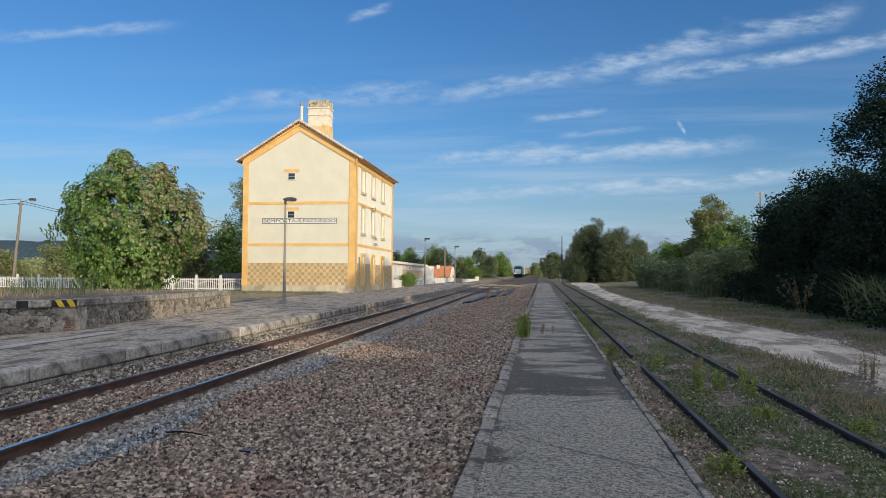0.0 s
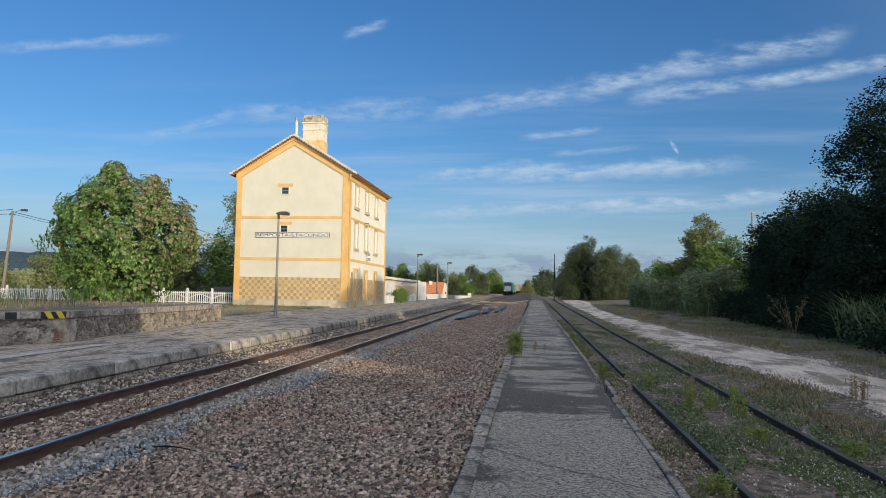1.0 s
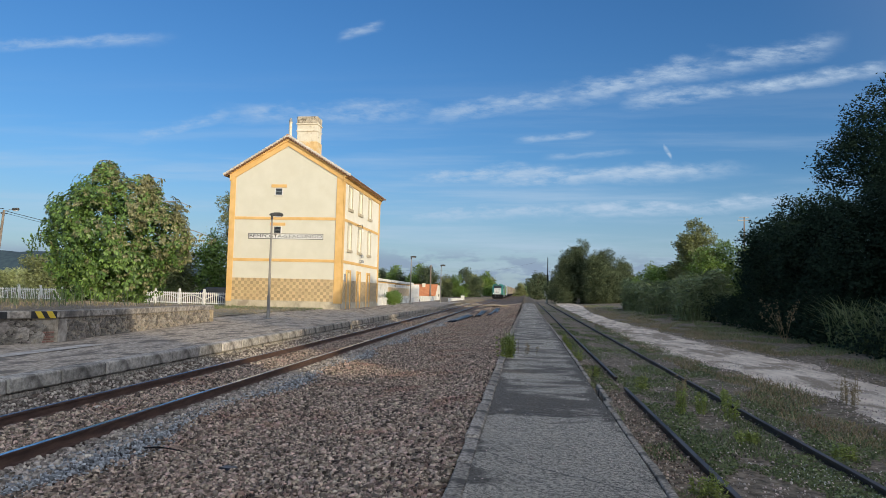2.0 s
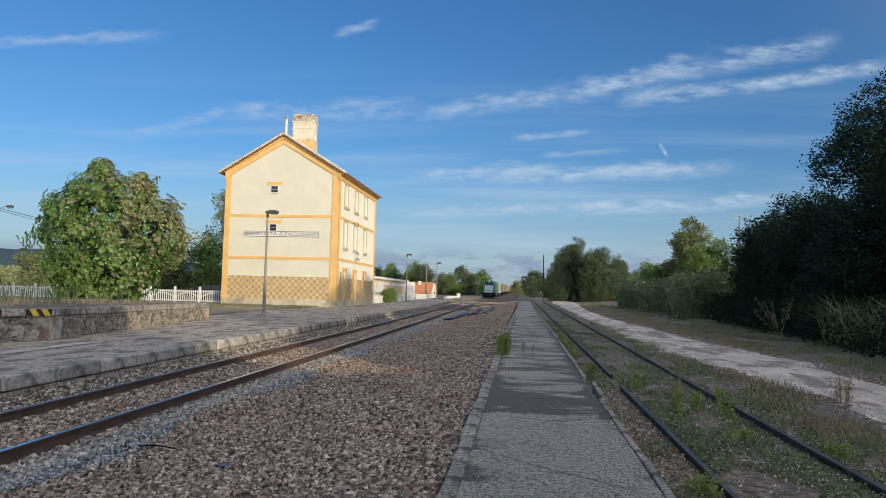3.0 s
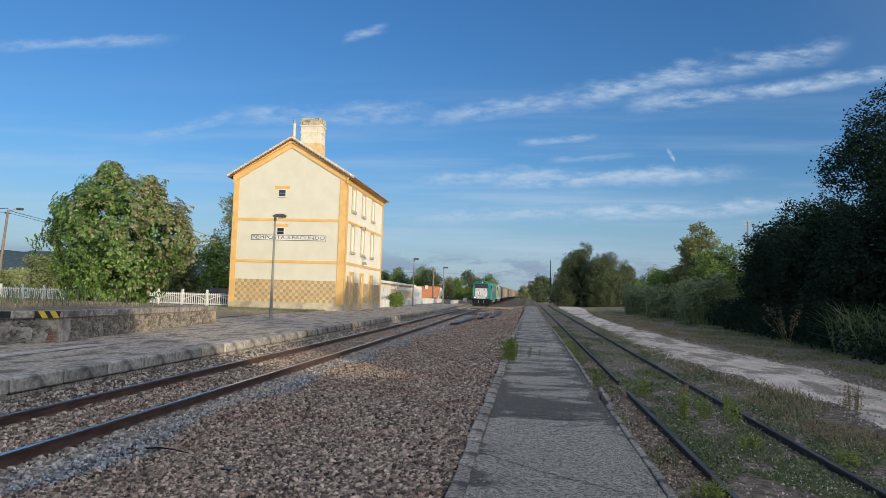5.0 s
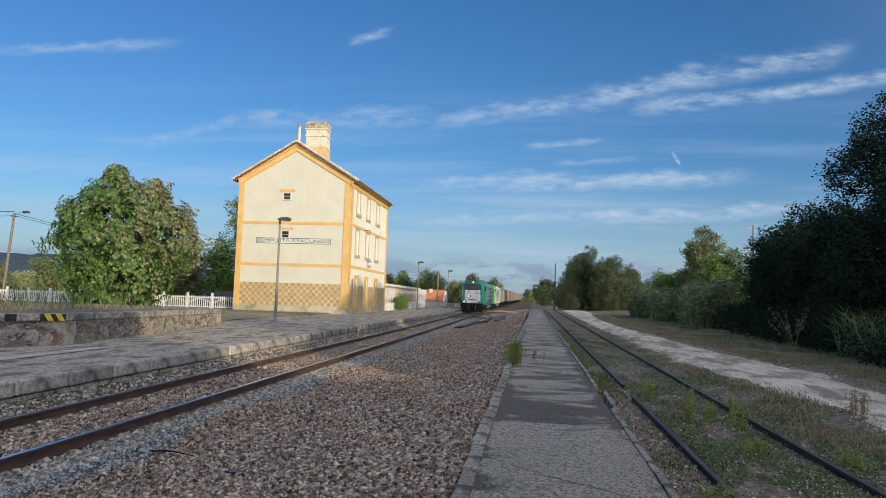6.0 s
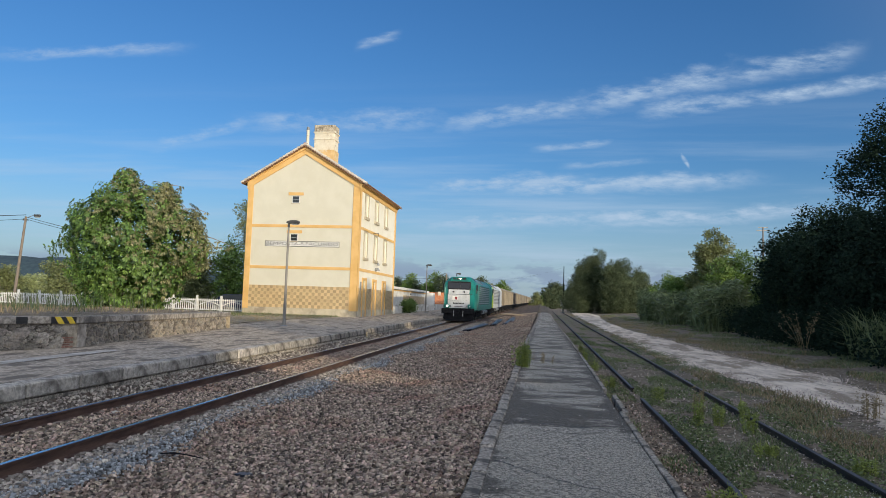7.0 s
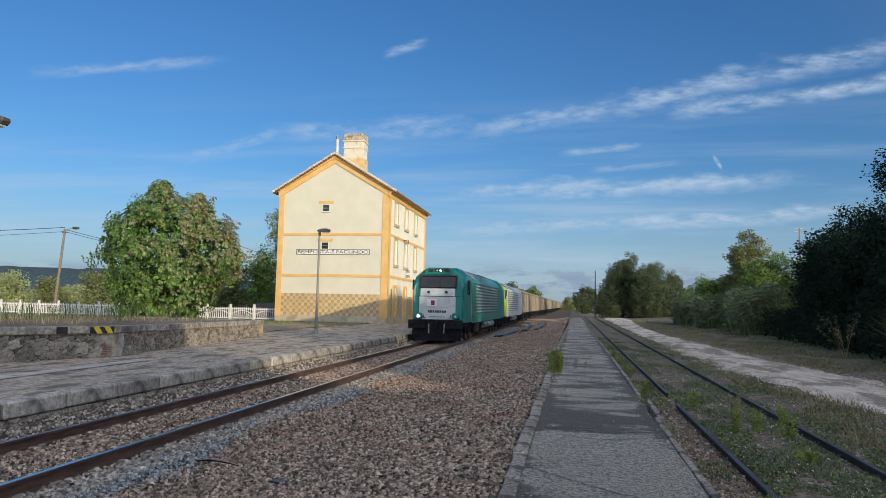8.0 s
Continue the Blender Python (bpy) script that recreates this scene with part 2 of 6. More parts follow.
M = {
    "ground": material("dry_grass_soil", (0.085, 0.068, 0.047), (0.31, 0.255, 0.19), 7.0, 0.95, bump=0.9, bscale=22, bdist=0.04, stain=(0.11, 0.115, 0.06), stain_scale=0.7),
    "yard": material("dry_yard_soil", (0.19, 0.158, 0.110), (0.42, 0.355, 0.255), 6.0, 0.95, bump=0.9, bscale=20, bdist=0.04, stain=(0.20, 0.20, 0.105), stain_scale=0.8),
    "gravel_base": material("ballast_bed", (0.03, 0.024, 0.02), (0.21, 0.162, 0.128), 34, 0.95, bump=1.0, bscale=22, bdist=0.05, stain=(0.14, 0.1, 0.075), stain_scale=0.5),
    "stone_brown": material("brown_ballast", (0.130, 0.092, 0.068), (0.50, 0.398, 0.310), 12, 0.85, island=0.85, stain=(0.29, 0.19, 0.14), stain_scale=0.55, stain_lo=0.50, stain_hi=0.66, bump=0.3, bscale=60),
    "stone_grey": material("grey_ballast", (0.21, 0.225, 0.235), (0.40, 0.415, 0.42), 9, 0.85, island=0.55, bump=0.3, bscale=60),
    "stone_warm": material("pale_warm_ballast", (0.24, 0.205, 0.17), (0.47, 0.42, 0.36), 9, 0.85, island=0.6, bump=0.3, bscale=60),
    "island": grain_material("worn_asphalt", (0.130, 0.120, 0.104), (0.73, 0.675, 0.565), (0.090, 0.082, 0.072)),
    "kerb": material("pale_concrete_kerb", (0.26, 0.238, 0.208), (0.56, 0.515, 0.455), 11, 0.92, bump=0.9, bscale=30, bdist=0.03, obj=0.30, stain=(0.15, 0.135, 0.118), stain_scale=2.6, stain_lo=0.47, stain_hi=0.64),
    "kerb_old": material("weathered_kerb", (0.14, 0.124, 0.104), (0.52, 0.465, 0.39), 22, 0.94, bump=0.9, bscale=40, obj=0.2, stain=(0.10, 0.092, 0.08), stain_scale=3.0, stain_lo=0.5, stain_hi=0.62),
    "paving": material("platform_paving", (0.250, 0.208, 0.162), (0.62, 0.53, 0.420), 16, 0.92, bump=0.6, bscale=60, stain=(0.18, 0.152, 0.120), stain_scale=2.4, stain_lo=0.48, stain_hi=0.61, stretch=(1, 0.35, 1)),
    "pale_band": material("pale_paving_band", (0.42, 0.385, 0.335), (0.62, 0.575, 0.505), 5, 0.9, bump=0.3),
    "rubble": material("rubble_stone", (0.15, 0.134, 0.115), (0.52, 0.465, 0.395), 1.5, 0.92, bump=0.8, bscale=4.0, obj=0.45, bdist=0.12, stain=(0.32, 0.27, 0.20), stain_scale=0.9),
    "mortar": material("old_mortar", (0.33, 0.295, 0.25), (0.56, 0.50, 0.43), 6, 0.95, bump=0.9, bscale=22, bdist=0.04, stain=(0.15, 0.13, 0.11), stain_scale=1.2),
    "dock_mortar": material("sandy_dock_mortar", (0.30, 0.255, 0.195), (0.54, 0.465, 0.365), 7, 0.95, bump=1.0, bscale=22, bdist=0.05, stain=(0.16, 0.135, 0.108), stain_scale=2.2, stain_lo=0.48, stain_hi=0.62),
    # old render, its golden tone painted in for low sun on the wall
    "sunlit_render": material("sun_tinted_old_render", (0.33, 0.255, 0.155), (0.60, 0.49, 0.325), 5, 0.95, bump=0.9, bscale=18, bdist=0.04, stain=(0.22, 0.17, 0.11), stain_scale=2.4, stain_lo=0.50, stain_hi=0.66),
    "coping": material("coping_concrete", (0.19, 0.17, 0.145), (0.48, 0.43, 0.37), 9, 0.92, bump=0.7, bscale=30, stain=(0.11, 0.1, 0.09), stain_scale=1.3),
    "brick": material("red_brick", (0.2, 0.095, 0.07), (0.34, 0.19, 0.145), 12, 0.9, obj=0.25, bump=0.4),
    "rail_rust": material("rusty_rail_web", (0.060, 0.034, 0.027), (0.120, 0.070, 0.050), 12, 0.75, bump=0.3, bscale=60, stretch=(1, 0.2, 1)),
    "rail_top": material("polished_rail_head", (0.52, 0.52, 0.52), (0.66, 0.65, 0.63), 8, 0.26, metal=1.0, stretch=(1, 0.05, 1)),
    "rail_old": material("dull_siding_rail", (0.022, 0.018, 0.016), (0.055, 0.042, 0.034), 10, 0.62, bump=0.3, bscale=60, stretch=(1, 0.2, 1)),
    "rail_old_top": material("siding_rail_head", (0.05, 0.05, 0.053), (0.11, 0.11, 0.115), 3, 0.58, metal=0.4, stretch=(1, 0.2, 1)),
    "sleeper": material("concrete_sleeper", (0.22, 0.19, 0.16), (0.34, 0.30, 0.26), 8, 0.9, bump=0.4, obj=0.15),
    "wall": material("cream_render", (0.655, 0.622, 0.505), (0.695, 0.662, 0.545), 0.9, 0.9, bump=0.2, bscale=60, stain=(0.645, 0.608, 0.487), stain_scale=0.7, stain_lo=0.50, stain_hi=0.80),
    # platform wall, set paler than the gable wall
    "wall_side": material("paler_side_render", (0.78, 0.73, 0.60), (0.84, 0.80, 0.68), 0.8, 0.9, bump=0.15, bscale=60),
    "ochre": material("ochre_paint", (0.7, 0.43, 0.15), (0.78, 0.5, 0.2), 1.5, 0.85, bump=0.12, bscale=50),
    "plinth": material("stained_plinth", (0.46, 0.40, 0.29), (0.60, 0.53, 0.40), 1.2, 0.92, bump=0.3, stain=(0.33, 0.28, 0.21), stain_scale=0.8),
    "tile_a": material("ochre_tile", (0.57, 0.42, 0.225), (0.64, 0.48, 0.275), 6, 0.35, obj=0.10),
    "tile_b": material("brown_patterned_tile", (0.39, 0.285, 0.15), (0.47, 0.355, 0.20), 8, 0.35, obj=0.12),
    "roof_tile": material("clay_roof_tile", (0.42, 0.25, 0.15), (0.55, 0.36, 0.23), 3, 0.85, island=0.22, bump=0.3),
    "roof_pale": material("pale_verge_tile", (0.52, 0.46, 0.38), (0.68, 0.62, 0.53), 3, 0.85, island=0.15, bump=0.3),
    "eave_dark": material("brown_eave_tile", (0.16, 0.085, 0.05), (0.26, 0.14, 0.085), 6, 0.85, bump=0.3),
    "chimney": material("weathered_chimney", (0.66, 0.60, 0.47), (0.76, 0.71, 0.58), 1.4, 0.9, bump=0.4, stain=(0.48, 0.40, 0.28), stain_scale=2.6, stain_lo=0.55, stain_hi=0.72),
    "chimney_base": material("ochre_chimney_foot", (0.60, 0.40, 0.17), (0.72, 0.54, 0.28), 2.2, 0.9, bump=0.4, stain=(0.68, 0.60, 0.45), stain_scale=2.0),
    "chimney_cap": material("grimy_chimney_cap", (0.36, 0.31, 0.23), (0.62, 0.55, 0.43), 3.0, 0.95, bump=0.6, stain=(0.20, 0.17, 0.125), stain_scale=3.2, stain_lo=0.48, stain_hi=0.64),
    "door": material("pale_yellow_door", (0.62, 0.52, 0.30), (0.70, 0.60, 0.37), 2, 0.6, stretch=(6, 6, 0.6)),
    "door_wood": material("ochre_door_panel", (0.50, 0.31, 0.11), (0.58, 0.38, 0.15), 2, 0.6, stretch=(6, 6, 0.6)),
    "shutter": material("cream_shutter", (0.74, 0.69, 0.55), (0.80, 0.75, 0.62), 3, 0.6),
    "stone_trim": material("beige_stone_trim", (0.42, 0.36, 0.25), (0.54, 0.47, 0.34), 5, 0.85, bump=0.3),
    "black": material("black_paint", (0.02, 0.02, 0.022), (0.035, 0.035, 0.036), 5, 0.5),
    "white": material("white_paint", (0.70, 0.69, 0.66), (0.80, 0.79, 0.76), 2, 0.7, bump=0.1),
    "concrete_white": material("whitewashed_concrete", (0.62, 0.60, 0.55), (0.76, 0.74, 0.69), 1.5, 0.9, bump=0.3, stain=(0.45, 0.43, 0.38), stain_scale=0.8),
    "galv": material("galvanised_steel", (0.26, 0.27, 0.27), (0.36, 0.37, 0.37), 5, 0.55, metal=0.5, stretch=(1, 1, 0.2)),
    "post_grey": material("weathered_post_paint", (0.19, 0.178, 0.158), (0.29, 0.272, 0.245), 5, 0.7, bump=0.2, bscale=50, stretch=(1, 1, 0.2)),
    "lamp_grey": material("dark_lamp_housing", (0.045, 0.045, 0.043), (0.075, 0.074, 0.070), 5, 0.5),
    "wood_pole": material("weathered_pole_wood", (0.17, 0.135, 0.105), (0.28, 0.235, 0.19), 6, 0.9, bump=0.5, stretch=(3, 3, 0.2)),
    "glass": glass_material("dark_window_glass"),
    "dark_glass": glass_material("tinted_cab_glass", (0.022, 0.024, 0.027), 0.15, 0.45),
    "lens": glass_material("lamp_lens", (0.5, 0.52, 0.55)),
    "yellow": material("yellow_paint", (0.62, 0.43, 0.03), (0.72, 0.52, 0.06), 6, 0.7, bump=0.2),
    "teal": material("teal_paint", (0.005, 0.160, 0.138), (0.008, 0.205, 0.178), 1.2, 0.35, stain=(0.012, 0.125, 0.105), stain_scale=0.9, stain_lo=0.55, stain_hi=0.8),
    "teal_dark": material("shaded_teal_louvre_back", (0.004, 0.085, 0.075), (0.007, 0.12, 0.105), 2, 0.5),
    "train_white": material("grey_white_paint", (0.46, 0.48, 0.49), (0.58, 0.6, 0.61), 1.5, 0.4, stain=(0.34, 0.35, 0.35), stain_scale=1.0, stain_lo=0.55, stain_hi=0.8),
    "train_grey": material("silver_grille_paint", (0.15, 0.16, 0.165), (0.24, 0.25, 0.255), 2, 0.45, stain=(0.09, 0.09, 0.09), stain_scale=1.2),
    "roof_grey": material("sooty_roof_grey", (0.07, 0.075, 0.08), (0.14, 0.145, 0.15), 2, 0.6),
    "train_silver": material("silver_louvre_paint", (0.22, 0.25, 0.26), (0.34, 0.37, 0.38), 1.5, 0.45),
    "lime": material("lime_paint", (0.36, 0.5, 0.02), (0.46, 0.6, 0.04), 1.5, 0.4),
    "under": material("dark_underframe", (0.007, 0.008, 0.011), (0.020, 0.020, 0.022), 4, 0.75, bump=0.2, spec=0.12),
    "wheel": material("wheel_steel", (0.06, 0.05, 0.045), (0.12, 0.10, 0.085), 6, 0.55, metal=0.5),
    "wagon": material("beige_wagon_paint", (0.235, 0.20, 0.15), (0.33, 0.285, 0.22), 0.8, 0.7, obj=0.25, stain=(0.15, 0.122, 0.088), stain_scale=0.7, stretch=(1, 1, 0.5), bump=0.1),
    "wagon_dark": material("brown_wagon_paint", (0.12, 0.10, 0.085), (0.19, 0.16, 0.135), 0.8, 0.75, obj=0.15),
    "headlight": glow_material("lit_headlight", (1.0, 0.93, 0.70), 9.0),
    "red": material("dark_red_paint", (0.20, 0.02, 0.03), (0.26, 0.03, 0.04), 5, 0.5),
    "orange_roof": material("orange_roof_tiles", (0.50, 0.17, 0.07), (0.62, 0.26, 0.12), 3, 0.85, bump=0.4, bscale=20),
    "road": material("pale_gravel_track", (0.57, 0.485, 0.385), (0.84, 0.74, 0.61), 2.2, 0.95, bump=0.7, bscale=30, bdist=0.03, stain=(0.32, 0.262, 0.195), stain_scale=1.0, stain_lo=0.48, stain_hi=0.60, stretch=(1, 0.35, 1)),
    "road_stone": material("pink_gravel", (0.42, 0.345, 0.30), (0.74, 0.63, 0.56), 8, 0.9, island=0.4),
    "pipe": material("black_plastic_pipe", (0.012, 0.014, 0.022), (0.03, 0.034, 0.05), 3, 0.35),
    "bark": material("bark", (0.07, 0.055, 0.042), (0.16, 0.13, 0.10), 8, 0.95, bump=0.9, bscale=20, stretch=(2, 2, 0.4)),
    "pole_bark": material("pale_fig_bark", (0.22, 0.17, 0.12), (0.40, 0.32, 0.24), 8, 0.9, bump=0.4),
    "car": material("dark_blue_car_paint", (0.012, 0.022, 0.06), (0.018, 0.032, 0.085), 3, 0.18, spec=0.6),
    "rust": material("rusty_sheet", (0.16, 0.085, 0.05), (0.26, 0.15, 0.09), 4, 0.85, bump=0.3),
    # warm pale soil tone with sunshine put into the colour
    "sunlit_sand": material("sunlit_sandy_soil", (0.34, 0.25, 0.155), (0.55, 0.43, 0.29), 3, 0.95, bump=0.6, bscale=22, stain=(0.22, 0.17, 0.115), stain_scale=0.9),
    # dark colour for the shade in gaps between the dock stones
    "gap_shade": material("shaded_stone_gaps", (0.055, 0.048, 0.041), (0.21, 0.18, 0.15), 8, 0.95, bump=1.0, bscale=20, bdist=0.05),
    "hill": material("far_wooded_hill", (0.030, 0.055, 0.075), (0.05, 0.085, 0.10), 0.05, 1.0),
    "leaf_fig": leaf_material("fig_leaves", (0.040, 0.105, 0.026), (0.235, 0.360, 0.085), 0.5),
    "leaf_old": leaf_material("dusty_fig_leaves", (0.135, 0.145, 0.062), (0.345, 0.330, 0.165), 0.45),
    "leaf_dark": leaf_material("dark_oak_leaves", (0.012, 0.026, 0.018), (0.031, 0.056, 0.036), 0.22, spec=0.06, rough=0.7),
    "leaf_holm": leaf_material("holm_oak_leaves", (0.040, 0.068, 0.038), (0.170, 0.200, 0.108), 0.25, spec=0.12, rough=0.6),
    "leaf_olive": leaf_material("olive_leaves", (0.135, 0.165, 0.06), (0.29, 0.31, 0.13)),
    "leaf_pale": leaf_material("pale_willow_leaves", (0.27, 0.32, 0.135), (0.47, 0.51, 0.24), 0.2),
    "leaf_green": leaf_material("fresh_leaves", (0.095, 0.18, 0.034), (0.215, 0.31, 0.07)),
    "reed": leaf_material("reed_blades", (0.10, 0.15, 0.065), (0.225, 0.27, 0.125)),
    "grass": leaf_material("grass_blades", (0.100, 0.148, 0.055), (0.235, 0.270, 0.118)),
    "straw": leaf_material("dry_stalks", (0.25, 0.19, 0.10), (0.42, 0.33, 0.19)),
    "weed": leaf_material("weed_leaves", (0.19, 0.26, 0.05), (0.42, 0.46, 0.13)),
    "flower": leaf_material("white_flowers", (0.55, 0.55, 0.48), (0.75, 0.75, 0.68), 0.15),
}

# ---- mesh helpers ----


def gz(y):
    """Height of the rail plane."""
    return GRADE * max(-120.0, min(y, 900.0))


def mesh_object(name, verts, faces, mat, parent=None, label="", smooth_shade=False):
    me = bpy.data.meshes.new(name)
    me.from_pydata([tuple(v) for v in verts], [], [tuple(f) for f in faces])
    me.materials.append(mat)
    if smooth_shade:
        me.polygons.foreach_set("use_smooth", [True] * len(me.polygons))
    ob = new(name, me)
    if parent:
        ob.parent = parent
    if label:
        ob["label"] = label
    return ob


def array_object(name, verts, faces, mat, parent=None, smooth_shade=False):
    """verts (n, 3) and faces (m, k) as arrays."""
    me = bpy.data.meshes.new(name)
    n, (m, k) = len(verts), faces.shape
    me.vertices.add(n)
    me.vertices.foreach_set("co", np.asarray(verts, np.float32).ravel())
    me.loops.add(m * k)
    me.loops.foreach_set("vertex_index", faces.astype(np.int32).ravel())
    me.polygons.add(m)
    me.polygons.foreach_set("loop_start", np.arange(0, m * k, k, dtype=np.int32))
    me.polygons.foreach_set("loop_total", np.full(m, k, np.int32))
    if smooth_shade:
        me.polygons.foreach_set("use_smooth", np.ones(m, bool))
    me.update(calc_edges=True)
    me.validate()
    me.materials.append(mat)
    ob = new(name, me)
    if parent:
        ob.parent = parent
    return ob


def part(name, bm, mat, parent=None, label="", shade=False):
    me = bpy.data.meshes.new(name)
    bmesh.ops.recalc_face_normals(bm, faces=bm.faces)
    bm.to_mesh(me)
    bm.free()
    me.materials.append(mat)
    if shade:
        me.polygons.foreach_set("use_smooth", [True] * len(me.polygons))
    ob = new(name, me)
    if parent:
        ob.parent = parent
    if label:
        ob["label"] = label
    return ob


def box(bm, x0, x1, y0, y1, z0, z1, bevel=0.0, m=None):
    r = bmesh.ops.create_cube(bm, size=1.0, matrix=Matrix.Translation(((x0 + x1) / 2, (y0 + y1) / 2, (z0 + z1) / 2)) @ Matrix.Diagonal((x1 - x0, y1 - y0, z1 - z0, 1)))
    vs = r["verts"]
    if bevel:
        es = list({e for v in vs for e in v.link_edges})
        q = bmesh.ops.bevel(bm, geom=es, offset=bevel, segments=1, affect="EDGES")
        vs = list({v for f in q["faces"] for v in f.verts} | {v for v in vs if v.is_valid})
    if m is not None:
        bmesh.ops.transform(bm, matrix=m, verts=vs)
    return bm


def bbox(x0, x1, y0, y1, z0, z1, bevel=0.0, m=None):
    return box(bmesh.new(), x0, x1, y0, y1, z0, z1, bevel, m)


def tube(bm, a, b, r0, r1=None, seg=10):
    a, b = Vector(a), Vector(b)
    d = b - a
    m = Matrix.Translation((a + b) / 2) @ d.to_track_quat("Z", "Y").to_matrix().to_4x4()
    bmesh.ops.create_cone(bm, cap_ends=True, segments=seg, radius1=r0, radius2=r0 if r1 is None else r1, depth=d.length, matrix=m)
    return bm


def btube(a, b, r0, r1=None, seg=10):
    return tube(bmesh.new(), a, b, r0, r1, seg)


def prism(bm, pts, axis, lo, hi):
    """A polygon pts in the two other axes (in order) drawn out along axis."""
    def at(p, v):
        return {"x": (v, p[0], p[1]), "y": (p[0], v, p[1]), "z": (p[0], p[1], v)}[axis]
    a = [bm.verts.new(at(p, lo)) for p in pts]
    b = [bm.verts.new(at(p, hi)) for p in pts]
    bm.faces.new(a)
    bm.faces.new(list(reversed(b)))
    for i in range(len(pts)):
        j = (i + 1) % len(pts)
        bm.faces.new((a[i], b[i], b[j], a[j]))
    return bm


def thing(name, loc, label, category, group="", rz=0.0):
    e = new(name)
    e.matrix_world = pose(*loc, 0, 0, rz)
    e.empty_display_size = 0.1
    return tagged(e, label, category, group)


def shared_piece(name, me, parent, m):
    ob = new(name, me)
    ob.parent = parent
    ob.matrix_basis = m
    return ob


def piece_mesh(name, bm, mat):
    me = bpy.data.meshes.new(name)
    bmesh.ops.recalc_face_normals(bm, faces=bm.faces)
    bm.to_mesh(me)
    bm.free()
    me.materials.append(mat)
    return me

# ---- ground, ballast, platforms ----
Y_LINES = sorted(set([-120, -60, -30, -15] + list(range(-8, 60, 2)) + list(range(60, 200, 10)) + [220, 260, 300, 400, 500, 700, 900, 1500, 4500]))


def sheet(name, profile, ys, mat, wobble=0.0, seed=0.0):
    """A sheet with the cross-section profile (x, height over the rail plane) drawn along the line."""
    xs = [p[0] for p in profile]
    verts, faces = [], []
    for y in ys:
        for x, z in profile:
            n = wobble * noise.noise((x * 0.8, y * 0.8, seed)) if wobble else 0.0
            verts.append((x, y, gz(y) + z + n))
    k = len(xs)
    for j in range(len(ys) - 1):
        for i in range(k - 1):
            a = j * k + i
            faces.append((a, a + 1, a + k + 1, a + k))
    return mesh_object(name, verts, faces, mat, smooth_shade=True)


ground = sheet("ground", [(-4500, 0.2), (-600, 0.2), (-120, 0.25), (-40, 0.3), (-25, 0.32), (-14, 0.33), (-9.0, 0.33), (-8.95, -0.42), (-4, -0.42), (-0.4, -0.42), (0.9, -0.30),
                          (1.3, -0.14), (1.8, -0.11), (2.6, -0.10), (3.4, -0.10), (4.4, -0.12), (5.4, -0.10), (6.5, -0.10), (8, -0.10), (9.5, -0.08), (11, -0.02), (14, 0.15), (20, 0.3), (60, 0.4), (600, 0.4), (4500, 0.4)],
               Y_LINES, M["ground"], 0.05, 3.0)
tagged(ground, "rough grassy soil with dry patches beside the tracks", "ground", kind="structure")

BALLAST = [(-8.66, 0.02), (-8.35, -0.07), (-7.9, -0.18), (-6.93, -0.18), (-5.9, -0.18), (-5.3, -0.17), (-4.8, -0.22), (-4.0, -0.22), (-3.0, -0.16), (-1.8, -0.02), (-0.95, 0.16), (-0.6, 0.20)]
BAL_X, BAL_Z = [p[0] for p in BALLAST], [p[1] for p in BALLAST]
fine_profile = [(x, float(np.interp(x, BAL_X, BAL_Z))) for x in np.arange(-8.66, -0.58, 0.2)]
ballast = sheet("ballast_bed", fine_profile, [y * 0.4 for y in range(-20, 125)] + list(range(51, 300, 6)) + [900], M["gravel_base"], 0.05, 9.0)
tagged(ballast, "brown crushed stone ballast under the main line", "ballast", kind="structure")


def stones(name, count, x0, x1, y0, y1, size, mat, seed, keep=None, heights=(BAL_X, BAL_Z), lift=0.3):
    rng = np.random.default_rng(seed)
    base = np.array([(-1, -1, -1), (1, -1, -1), (1, 1, -1), (-1, 1, -1), (-1, -1, 1), (1, -1, 1), (1, 1, 1), (-1, 1, 1)]) * 0.78
    quad = np.array([(4, 5, 6, 7), (0, 1, 5, 4), (1, 2, 6, 5), (2, 3, 7, 6), (3, 0, 4, 7)])
    # nearer stones come denser
    u = rng.random(count)
    y = y0 * (y1 / y0) ** u if y0 > 0 else y0 + (y1 - y0) * u
    x = x0 + (x1 - x0) * rng.random(count)
    if keep is not None:
        ok = keep(x, y, rng)
        x, y = x[ok], y[ok]
    n = len(x)
    s = size * (0.55 + 0.75 * rng.random(n) ** 1.5)
    sc = s[:, None] * (0.65 + 0.7 * rng.random((n, 3)))
    sc[:, 2] *= 0.75
    v = base[None] * (1 + 0.85 * (rng.random((n, 8, 3)) - 0.55)) * sc[:, None]
    a, b = rng.random(n) * 6.283, (rng.random(n) - 0.5) * 2.4
    ca, sa, cb, sb = np.cos(a), np.sin(a), np.cos(b), np.sin(b)
    v1 = np.stack([v[..., 0], v[..., 1] * cb[:, None] - v[..., 2] * sb[:, None], v[..., 1] * sb[:, None] + v[..., 2] * cb[:, None]], -1)
    v2 = np.stack([v1[..., 0] * ca[:, None] - v1[..., 1] * sa[:, None], v1[..., 0] * sa[:, None] + v1[..., 1] * ca[:, None], v1[..., 2]], -1)
    z = np.interp(x, *heights) + GRADE * y + s * lift + 0.035 * rng.random(n)
    v2 += np.stack([x, y, z], -1)[:, None]
    f = (quad[None] + 8 * np.arange(n)[:, None, None]).reshape(-1, 4)
    return array_object(name, v2.reshape(-1, 3), f, mat)


